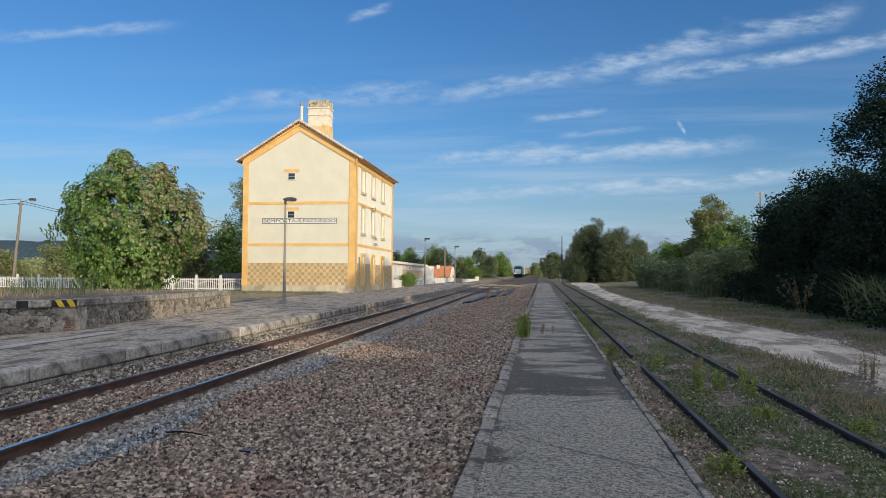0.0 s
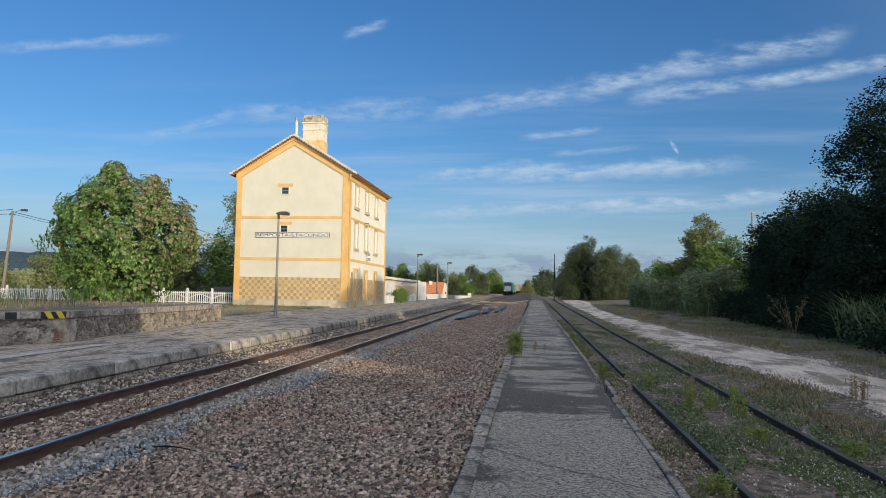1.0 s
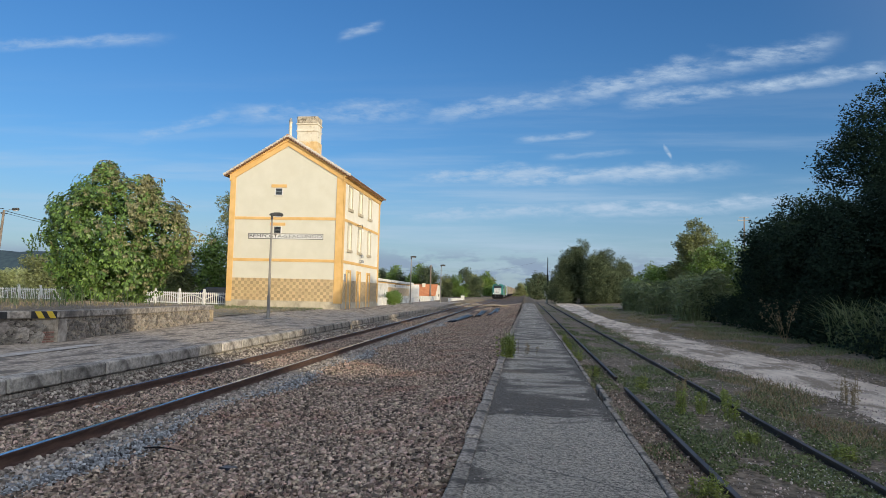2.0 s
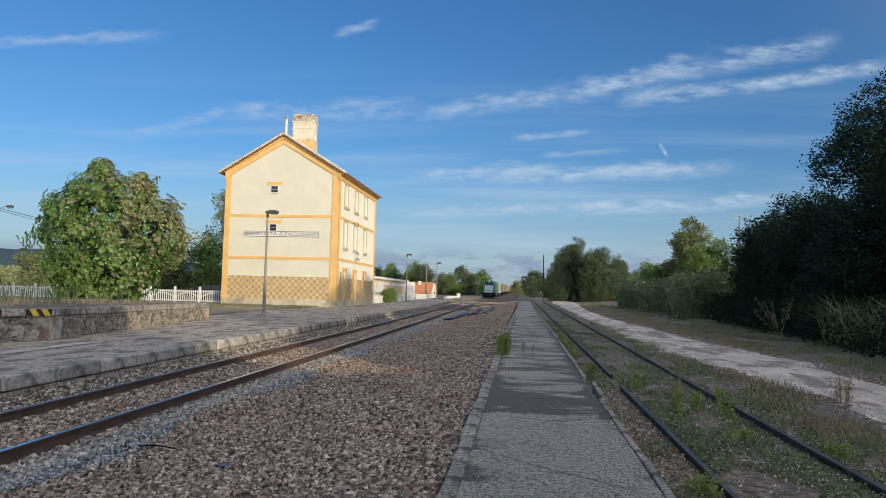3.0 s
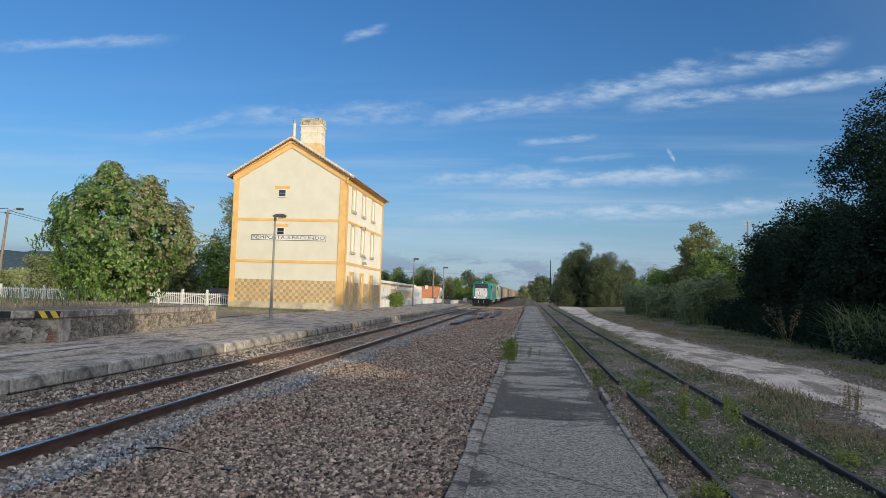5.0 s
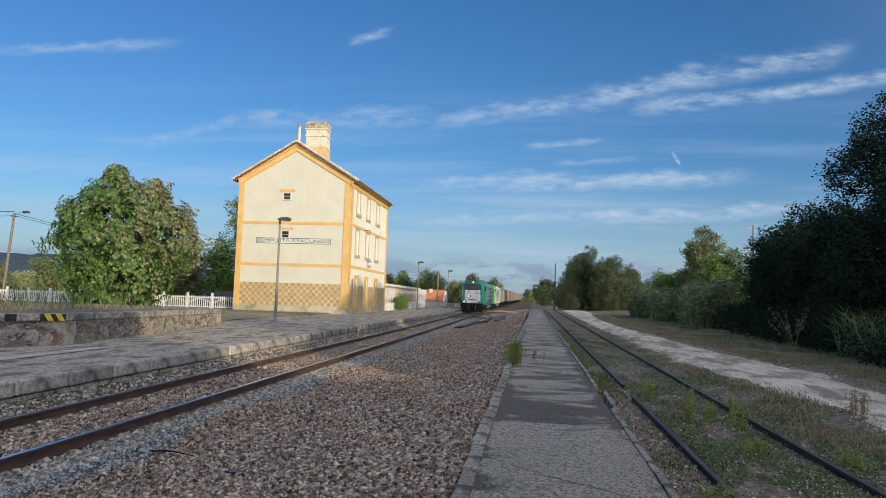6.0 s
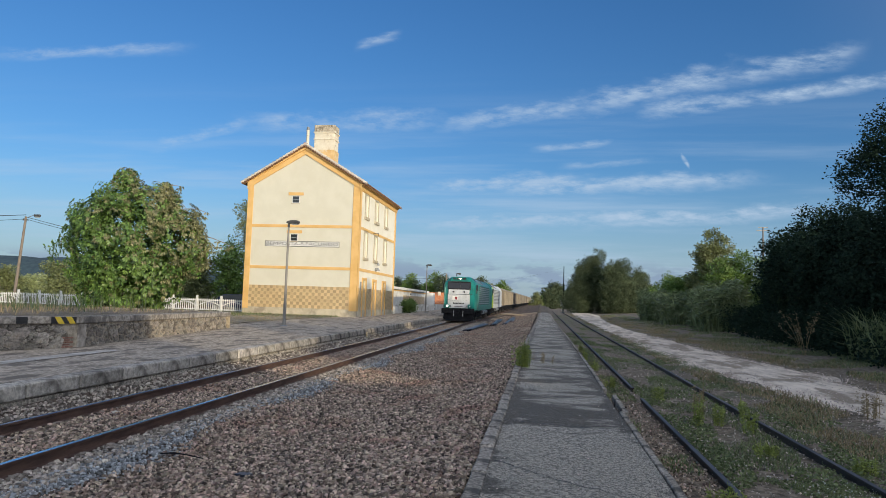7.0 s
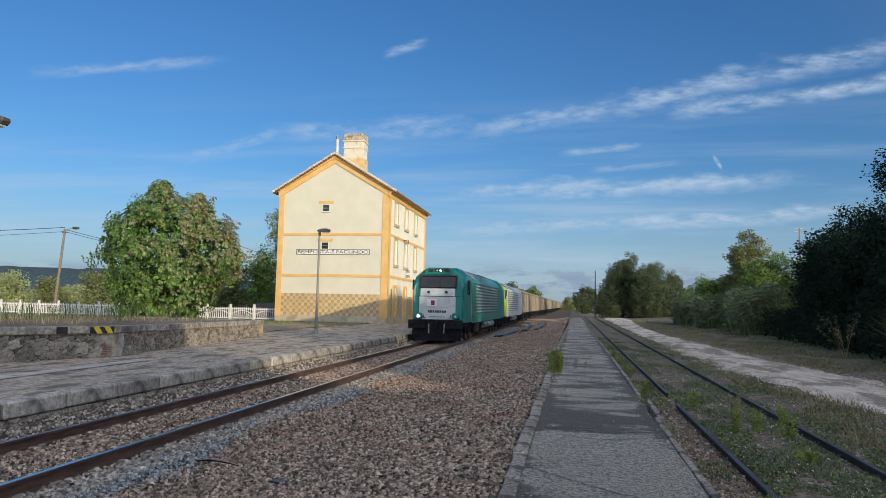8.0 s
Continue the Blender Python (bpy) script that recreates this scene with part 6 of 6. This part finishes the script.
def fig_whorls(e):
    q = np.random.default_rng(12)
    bl = np.array(FIG)
    area = (bl[:, 3] * bl[:, 5]) ** 0.9
    which = q.choice(len(bl), 15000, p=area / area.sum())
    d = q.normal(size=(15000, 3))
    d /= np.linalg.norm(d, axis=1)[:, None]
    p = bl[which, :3] + d * bl[which, 3:] * (0.84 + 0.40 * q.random(15000) ** 2.0 + 0.10 * np.sin(5.0 * d[:, 0] + 7.0 * d[:, 2]))[:, None]
    inner = np.min(np.linalg.norm((p[:, None] - bl[None, :, :3]) / bl[None, :, 3:], axis=2), axis=1)
    # gaps between the boughs, where the dark inside shows
    gap = np.array([noise.noise((a * 0.95, b * 0.95, c * 0.95)) for a, b, c in p])
    ok = (inner > 0.84) & (gap > -0.12) & (p[:, 2] > 0.2)
    p, d = p[ok], d[ok]
    old = q.random(len(p)) < np.clip(0.12 + 0.14 * (p[:, 0] - 0.6) + 0.10 * (p[:, 2] - 4), 0.04, 0.92)
    rosettes("whorl_foliage", p[~old], d[~old], 0.245, M["leaf_fig"], e, 13)
    rosettes("dry_foliage", p[old], d[old], 0.23, M["leaf_old"], e, 14)
    # long bare boughs that arch out of the crown, with hanging leaf tufts
    for k, (x0, z0, x1, z1, x2, z2) in enumerate(((1.0, 7.6, 2.2, 8.7, 3.2, 8.4), (1.6, 7.2, 3.0, 7.9, 3.6, 6.9), (2.4, 6.6, 3.8, 7.3, 4.7, 6.8), (2.8, 5.6, 4.2, 6.0, 5.3, 4.6), (3.0, 5.4, 4.8, 5.5, 6.2, 4.7), (2.9, 4.8, 4.4, 5.0, 5.0, 3.6))):
        pts = [Vector((x0, 0.5 * x0 - 1.2, z0)), Vector((x1, 0.45 * x1 - 1.0, z1)), Vector((x2, 0.4 * x2 - 0.9, z2))]
        curve = [pts[0].lerp(pts[1], t).lerp(pts[1].lerp(pts[2], t), t) for t in (0, 0.2, 0.4, 0.6, 0.8, 1.0)]
        part("arching_bough", trunk_mesh(curve, 0.045, 0.012, 6), M["pole_bark"], e, "pale bare arching bough", shade=True)
        tips = np.array([tuple(curve[i].lerp(curve[i + 1], w) + Vector((0.08 * math.sin(9 * w + i), 0, -0.12 - 0.25 * abs(math.sin(5 * w + k + i))))) for i in (1, 2, 3, 4) for w in (0.15, 0.5, 0.85)] + [tuple(curve[-1])])
        rosettes("bough_foliage", tips, np.tile([[0.3, -0.6, -0.4]], (len(tips), 1)), 0.22, M["leaf_old"], e, 20 + k)


fig_whorls(fig)

# the wooded bank along the siding, and unseen shade trees added behind the eye
BANK = [
    (15.9, 34.0, 7.1, 3.4), (15.5, 39.0, 7.3, 3.2), (16.2, 45.0, 8.1, 3.3), (17.8, 51.0, 7.7, 3.4), (20.0, 58.0, 8.2, 3.5), (24.0, 68.0, 5.4, 3.0), (25.5, 78.0, 5.2, 3.0), (27.0, 88.0, 5.4, 3.0),
]
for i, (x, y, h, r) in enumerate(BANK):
    tree("bank_and_shade_tree", x, y, gz(y) + 0.1, h, r, M["leaf_dark"], "dense dark evergreen tree of the bank and its added shade row", 1700, 24, 0.36, (0.15, 0.10), 100 + i, low=0.05, group="bank trees", nb=18)
# added trees, mostly out of view, sized to block sun and leave gaps
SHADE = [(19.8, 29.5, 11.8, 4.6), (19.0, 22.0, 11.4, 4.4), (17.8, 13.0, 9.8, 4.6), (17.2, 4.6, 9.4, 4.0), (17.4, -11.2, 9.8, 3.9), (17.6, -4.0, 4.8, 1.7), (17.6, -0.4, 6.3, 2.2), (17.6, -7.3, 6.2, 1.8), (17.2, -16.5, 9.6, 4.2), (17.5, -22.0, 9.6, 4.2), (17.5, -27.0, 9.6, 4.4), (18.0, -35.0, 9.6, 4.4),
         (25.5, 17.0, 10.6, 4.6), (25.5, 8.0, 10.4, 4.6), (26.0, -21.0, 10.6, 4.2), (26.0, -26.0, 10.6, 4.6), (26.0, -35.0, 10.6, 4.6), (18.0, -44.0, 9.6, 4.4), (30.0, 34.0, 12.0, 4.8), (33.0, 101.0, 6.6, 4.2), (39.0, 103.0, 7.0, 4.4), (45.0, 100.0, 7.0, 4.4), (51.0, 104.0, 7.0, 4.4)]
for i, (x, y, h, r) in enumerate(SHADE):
    tree("bank_and_shade_tree", x, y, gz(y) + 0.1, h, r, M["leaf_dark"], "dense dark evergreen tree of the bank and its added shade row", 1300 if x < 21 and 2 < y < 32 else 1000 if x < 18.5 and -30 < y < -9 else 420, 22, 0.6, (0.32, 0.20) if y > 0 else (0.40, 0.26), 120 + i, low=0.06, group="bank trees", nb=12)
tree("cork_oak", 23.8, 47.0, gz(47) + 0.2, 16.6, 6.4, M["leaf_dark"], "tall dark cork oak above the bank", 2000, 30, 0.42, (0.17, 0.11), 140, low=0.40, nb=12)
tree("pine_tree", 17.4, 76.0, gz(76), 9.8, 2.7, M["leaf_olive"], "sunlit young pine rising behind the bushes", 900, 32, 0.35, (0.24, 0.09), 150, low=0.3)
for i, (x, y, h, r) in enumerate([(16.6, 70.0, 6.4, 2.8), (18.4, 88.0, 6.4, 3.2), (16.6, 98.0, 6.0, 3.0), (19.5, 82.0, 7.2, 2.8), (15.4, 78.0, 5.2, 2.8), (15.6, 88.0, 5.4, 2.8), (19.6, 74.0, 7.6, 2.8), (21.5, 70.0, 7.4, 2.8)]):
    tree("acacia_tree", x, y, gz(y), h, r, M["leaf_green"], "bright green sunlit tree behind the reeds", 420, 26, 0.4, (0.24, 0.13), 151 + i, low=0.1)
for i, (x, y, h, r) in enumerate([(7.5, 141, 9.3, 3.7), (11.0, 143, 12.6, 4.6), (15.4, 140, 10.6, 4.2), (19.3, 145, 8.7, 3.8), (13.2, 138, 9.9, 3.9)]):
    tree("holm_oak", x, y, gz(y), h, r, M["leaf_holm"], "rounded holm oak at the end of the gravel track", 1500, 30, 0.46, (0.22, 0.15), 160 + i, low=0.06, group="holm oaks", nb=20)
rng = random.Random(5)
for i in range(12):
    x, y = -40 + 2.5 * i, 170 + rng.uniform(-12, 12)
    if x > -14.5:
        x, y = -13.8 - rng.uniform(0, 4), 190 + 12 * (i - 9)
    tree("lineside_tree", x, y, gz(y), rng.uniform(5.0, 8.0), rng.uniform(3.2, 4.0), (M["leaf_green"], M["leaf_holm"], M["leaf_olive"])[i % 3], "bushy green tree beyond the station", 300, 26, 0.6, (0.30, 0.19), 180 + i, low=0.06, group="lineside trees", nb=7)
for i, (x, y) in enumerate([(-12.6, 225), (-13.0, 260), (3.4, 205), (5.4, 228), (6.5, 236), (9.0, 240), (12.0, 230), (-2.5, 330), (1.5, 350), (5, 340), (-15, 300), (-17, 340)]):
    tree("far_tree", x, y, gz(y), rng.uniform(5.5, 8.0), 3.6, M["leaf_holm"] if i in (2, 3, 4, 5, 6) else M["leaf_olive"] if i % 2 else M["leaf_green"], "bushy far tree beside the line", 200, 18, 0.8, (0.5, 0.3), 200 + i, low=0.06, group="far trees", nb=6)
# behind the fence and the house
for i, (x, y, h, r) in enumerate([(-37.5, 74, 6.6, 2.8), (-34.0, 73, 7.6, 2.5), (-31.6, 76, 6.4, 2.4), (-41, 78, 6.0, 3.0)]):
    tree("yard_tree", x, y, gz(y) + 0.3, h, r, M["leaf_green"] if i % 2 else M["leaf_olive"], "slender green tree behind the white fence", 300, 22, 0.5, (0.28, 0.16), 220 + i, low=0.05, group="yard trees")
EUC = [(-0.4, 0, 11.2, 1.1, 1.1, 1.0), (0.3, 0, 9.3, 1.5, 1.3, 0.9), (-0.9, 0, 7.6, 1.4, 1.2, 0.8), (0.6, 0, 6.0, 1.5, 1.4, 1.0), (-0.3, 0, 12.0, 0.6, 0.6, 0.6)]
tree("eucalyptus", -35.0, 80, gz(80) + 0.3, 12.6, 2.0, M["leaf_olive"], "tall open eucalyptus behind the station house", 170, 22, 0.45, (0.30, 0.10), 230, blobs=EUC)
for i in range(26):
    y = rng.uniform(75, 135)
    x = -y * rng.uniform(0.56, 1.0)
    tree("field_shrub", x, y, gz(y) + 0.2, rng.uniform(2.6, 4.8), rng.uniform(2.6, 4.2), M["leaf_pale"] if i % 3 else M["leaf_olive"], "rounded sunlit shrub in the field beyond the fence", 220, 26, 0.6, (0.27, 0.17), 240 + i, low=0.03, group="field shrubs", nb=6)

# far wooded hill
verts, faces = [], []
xs = np.linspace(-4200, -300, 60)
for x in xs:
    h = float(np.interp(x, [-4200, -3000, -2300, -1800, -1500, -1100, -300], [110, 135, 140, 130, 115, 80, 20]))
    for y, k in ((2300, 0.0), (2420, 0.7), (2520, 1.0), (2900, 0.9)):
        verts.append((x, y, 4 + k * h * (1 + 0.06 * noise.noise((x * 0.01, y * 0.01, 0)))))
for i in range(len(xs) - 1):
    for j in range(3):
        a = i * 4 + j
        faces.append((a, a + 4, a + 5, a + 1))
hill = mesh_object("wooded_hill", verts, faces, M["hill"], smooth_shade=True)
tagged(hill, "far blue wooded hill on the horizon", "hill", kind="structure")

# ---- reeds, grass and weeds ----
rs = np.random.default_rng(41)


def height_at(x):
    return np.interp(x, [-9, 0.9, 1.3, 1.8, 2.6, 4.4, 8, 9.5, 11, 14, 20], [0.33, -0.30, -0.14, -0.11, -0.10, -0.12, -0.10, -0.08, -0.02, 0.15, 0.3])


def tagged_stuff(ob, label, cat):
    return tagged(ob, label, cat, kind="stuff")


n = 3600
ry = 56 + 44 * rs.random(n)
rx = 12.9 + 3.4 * rs.random(n) + 0.8 * np.sin(ry * 0.4)
tall = np.array([noise.noise((a * 0.5, b * 0.22, 7)) for a, b in zip(rx, ry)])
ok = tall > -0.28
rx, ry, tall = rx[ok], ry[ok], tall[ok]
tagged_stuff(blades("giant_reeds", rx, ry, height_at(rx) + GRADE * ry, 2.75 * (1 + 0.55 * tall), 0.07, M["reed"], 42, 0.22), "tall grey-green giant reeds at the foot of the bank", "reeds")
c = np.stack([rx, ry, height_at(rx) + GRADE * ry + 0.4 + 2.6 * (1 + 0.55 * tall) * rs.random(len(rx))], -1)
tagged_stuff(leaves("reed_leaves", c, 8, 0.5, 0.62, 0.10, M["reed"], None, 43, 0.2), "long drooping reed leaves along the bank", "reeds")
# bramble along the bank foot
n = 700
by = 24 + 40 * rs.random(n)
bx = np.interp(by, [24, 33, 60], [11.6, 12.2, 13.6]) + 1.8 * rs.random(n)
c = np.stack([bx, by, height_at(bx) + GRADE * by + 0.1 + 1.7 * rs.random(n) * np.clip((bx - 11.2) / 2, 0.2, 1)], -1)
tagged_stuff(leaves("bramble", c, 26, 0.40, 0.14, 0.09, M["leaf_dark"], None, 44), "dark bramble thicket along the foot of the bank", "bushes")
n = 500
bx, by = 12.2 + 1.6 * rs.random(n), 26 + 5 * rs.random(n)
tagged_stuff(blades("drooping_reeds", bx, by, height_at(bx) + GRADE * by, 2.1, 0.05, M["reed"], 45, 0.6), "drooping cane leaves at the edge of the bank", "reeds")


def patches(n, x0, x1, y0, y1, seed, thr=0.0, scale=0.7):
    r = np.random.default_rng(seed)
    u = r.random(n)
    y = y0 * (y1 / y0) ** u
    x = x0 + (x1 - x0) * r.random(n)
    k = np.array([noise.noise((a * scale, b * scale * 0.6, seed)) for a, b in zip(x, y)])
    return x[k > thr], y[k > thr]


gx, gy = patches(86000, 1.45, 5.6, 4.5, 115, 51, 0.12)
ok = (np.abs(gx - 2.2) > 0.09) & (np.abs(gx - 3.93) > 0.09)
gx, gy = gx[ok], gy[ok]
tagged_stuff(blades("siding_grass", gx, gy, height_at(gx) + GRADE * gy - 0.01, 0.095, 0.014, M["grass"], 52, 0.9), "short green grass growing over the siding", "grass")
gx, gy = patches(150000, 4.6, 13.2, 7, 124, 53, -0.08, 0.6)
lane, half = np.interp(gy, LANE_Y, LANE_X), np.interp(gy, LANE_Y, LANE_HALF)
ok = np.abs(gx - lane) > half * (0.86 + 0.32 * np.random.default_rng(8).random(len(gx)))
gx, gy = gx[ok], gy[ok]
dry = np.random.default_rng(3).random(len(gx)) < np.clip(0.80 - 0.30 * (gx - 9.3), 0.06, 0.85)
tagged_stuff(blades("dry_verge_grass", gx[dry], gy[dry], height_at(gx[dry]) + GRADE * gy[dry], 0.13, 0.015, M["straw"], 54, 0.6), "dry straw-coloured grass beside the gravel track", "grass")
tagged_stuff(blades("green_verge_grass", gx[~dry], gy[~dry], height_at(gx[~dry]) + GRADE * gy[~dry], 0.15, 0.018, M["grass"], 55, 0.6), "green verge grass beside the gravel track", "grass")


def on_road(x, y, rng):
    c, h = np.interp(y, LANE_Y, LANE_X), np.interp(y, LANE_Y, LANE_HALF)
    return np.abs(x - c) < h * (0.7 + 0.75 * rng.random(len(x)) ** 1.5)


FLAT = ([-10, 1.3, 1.8, 2.6, 4.4, 8, 12], [-0.14, -0.14, -0.11, -0.10, -0.12, -0.08, -0.05])
tagged_stuff(stones("siding_stones", 7000, 1.4, 6.4, 4.8, 40, 0.012, M["stone_warm"], 56, None, FLAT, 0.3), "small pale stones scattered in the siding grass", "stones")
tagged_stuff(stones("siding_gravel", 3600, 1.35, 2.15, 4.8, 22, 0.013, M["stone_brown"], 57, None, FLAT, 0.3), "brown grit beside the island platform", "stones")
tagged_stuff(stones("road_gravel", 16000, 4.6, 10.2, 8, 50, 0.015, M["road_stone"], 58, on_road, ([5, 10], [-0.07, -0.07]), 0.3), "loose pale gravel on the track", "stones")
tagged_stuff(stones("island_grit", 900, ISL_L + 0.05, ISL_R - 0.03, 4.8, 24, 0.0060, M["road_stone"], 64, lambda x, y, rng: (np.abs(x - 0.36) > 0.55) | (rng.random(len(x)) < 0.35), ([-1, 2], [ISL_Z, ISL_Z]), 0.4), "pale grit scattered on the island platform", "stones")
tagged_stuff(stones("pale_chips", 2200, 1.4, 5.6, 4.8, 32, 0.013, M["road_stone"], 65, None, FLAT, 0.35), "pale stone chips among the siding weeds", "stones")
# clover and white flowers
gx, gy = patches(30000, 1.5, 5.6, 4.8, 45, 62, 0.05)
ok = (np.abs(gx - 2.2) > 0.08) & (np.abs(gx - 3.93) > 0.08)
ok &= (gx > 2.3) | (gy > 16)
gx, gy = gx[ok], gy[ok]
c = np.stack([gx, gy, height_at(gx) + GRADE * gy + 0.02], -1)
tagged_stuff(leaves("ground_leaves", c, 4, 0.05, 0.045, 0.03, M["grass"], None, 63, 0.0), "low creeping weeds over the siding", "plants")
gx, gy = patches(13000, 2.4, 5.2, 5.0, 9.5, 59, -0.12)
c = np.stack([gx, gy, height_at(gx) + GRADE * gy + 0.02], -1)
tagged_stuff(leaves("clover", c, 5, 0.03, 0.025, 0.02, M["grass"], None, 60, 0.0), "low clover mat over the siding", "plants")
c = np.stack([gx[:2200], gy[:2200], height_at(gx[:2200]) + GRADE * gy[:2200] + 0.06], -1)
tagged_stuff(leaves("small_flowers", c[::4], 2, 0.02, 0.02, 0.018, M["flower"], None, 61), "tiny white flowers in the clover", "flowers")


def weed(x, y, z, h, r, stalks, mat, label, seed, leafy=14, leaf=(0.06, 0.014)):
    e = thing("weed_plant", (x, y, z), label, "weed")
    q = np.random.default_rng(seed)
    bx, by = q.normal(size=stalks) * r * 0.4, q.normal(size=stalks) * r * 0.4
    tagged(blades("stem", bx, by, np.zeros(stalks), h, 0.014, mat, seed, 0.07, e), kind="stuff")
    c = []
    for a, b in zip(bx, by):
        for k in range(6):
            t = (k + 0.3 + 1.2 * q.random()) / 7.0 * (0.7 + 0.3 * q.random())
            c.append((a * (1 + 0.2 * t), b * (1 + 0.2 * t), h * 0.85 * t))
    tagged(leaves("foliage", c, leafy, 0.035, leaf[0], leaf[1], mat, e, seed + 1, -0.3), kind="stuff")
    return e


weed(-0.42, 18.4, gz(18.4) + ISL_Z, 0.78, 0.20, 34, M["weed"], "tall yellow-green weed on the platform edge", 301, 18)
weed(0.1, 19.6, gz(19.6) + ISL_Z, 0.42, 0.3, 6, M["straw"], "sparse dry weed in the platform surface", 302, 4)
for k, (x, y, h) in enumerate([(2.80, 13.4, 0.62), (3.2, 13.6, 0.50), (3.05, 14.6, 0.75), (3.62, 13.0, 0.55), (3.9, 14.6, 0.45), (1.98, 8.0, 0.32), (3.3, 11.0, 0.25), (2.6, 16.5, 0.45), (1.75, 18.5, 0.4), (1.65, 23, 0.45), (1.6, 27, 0.4), (1.7, 31, 0.5), (4.3, 10.2, 0.28)]):
    weed(x, y, gz(y) - 0.11, h, 0.17, 9, M["weed"] if k != 2 else M["straw"], "green weed growing between the siding rails", 310 + k, 10)
weed(6.5, 15.5, gz(15.5) - 0.1, 0.7, 0.5, 16, M["straw"], "dry bushy weed beside the gravel track", 330, 8)
dp = thing("dead_thistle", (11.6, 33.5, gz(33.5)), "tall dead branching thistle in front of the bank", "weed")
q = random.Random(9)
for k in range(9):
    a = Vector((0.1 * q.uniform(-1, 1), 0, 0))
    b = Vector((q.uniform(-1.3, 0.9), q.uniform(-.3, .3), q.uniform(1.1, 2.0)))
    part("stem", trunk_mesh([a, a.lerp(b, 0.5) + Vector((0, 0, 0.15)), b], 0.006, 0.002, 5), M["straw"], dp)
    tagged(leaves("seed_head", [tuple(a.lerp(b, t)) for t in (0.6, 0.75, 0.88, 1.0)], 12, 0.10, 0.07, 0.03, M["straw"], dp, 400 + k), kind="stuff")
# weeds on top of the dock and round the house
r = np.random.default_rng(70)
n = 1500
wx, wy = -14.6 - 8.5 * r.random(n), 15.5 + 15.5 * r.random(n)
tagged_stuff(blades("dock_weeds", wx, wy, np.full(n, DOCK_TOP), 0.24, 0.014, M["straw"], 71, 0.4), "thin weeds growing on the loading dock", "weeds")
n = 280
wx, wy = -16.0 - 7.5 * r.random(n), 20 + 10 * r.random(n)
tagged_stuff(blades("dark_stalks", wx, wy, np.full(n, DOCK_TOP), 0.80, 0.030, M["leaf_holm"], 72, 0.16), "dark upright seed stalks on the loading dock", "weeds")
n = 9000
wx, wy = -60 + 40 * r.random(n), 32 + 24 * r.random(n)
tagged_stuff(blades("yard_grass", wx, wy, 0.32 + GRADE * wy, 0.28, 0.03, M["grass"], 73, 0.4), "long grass in the yard behind the dock", "grass")
n = 2500
wx, wy = HX0 + (HX1 - HX0) * r.random(n), HY0 - 0.1 - 6.0 * r.random(n) ** 2
ok = wx < -15.2
tagged_stuff(blades("house_weeds", wx[ok], wy[ok], PLAT_Z + GRADE * wy[ok], 0.13, 0.02, M["grass"], 74, 0.5), "dry weeds along the foot of the house", "weeds")
tree("shrub", -13.85, 73.6, gz(73) + 0.36, 1.5, 1.2, M["leaf_green"], "low dense clipped green shrub by the annex wall", 260, 24, 0.2, (0.11, 0.07), 500, blobs=[(-0.1, -0.9, 0.75, 0.6, 0.8, 0.65), (0.0, 0.0, 0.8, 0.65, 0.8, 0.65), (0.0, 0.9, 0.75, 0.6, 0.8, 0.65)])
n = 3000
wx, wy = -0.95 + 0.25 * r.random(n), 6 * (60 / 6) ** r.random(n)
tagged_stuff(blades("edge_grass", wx, wy, 0.03 + GRADE * wy, 0.10, 0.012, M["grass"], 75, 0.8), "sparse grass along the island kerb", "grass")

n = 5000
wx, wy = -25 + 9.3 * r.random(n), 32 + 20 * r.random(n)
k = np.array([noise.noise((a * 0.6, b * 0.6, 12)) for a, b in zip(wx, wy)])
ok = k > 0.05
tagged_stuff(blades("soil_weeds", wx[ok], wy[ok], PLAT_Z + 0.02 + GRADE * wy[ok], 0.12, 0.025, M["straw"], 76, 0.6), "sparse dry weeds on the bare soil by the house", "weeds")


motions()
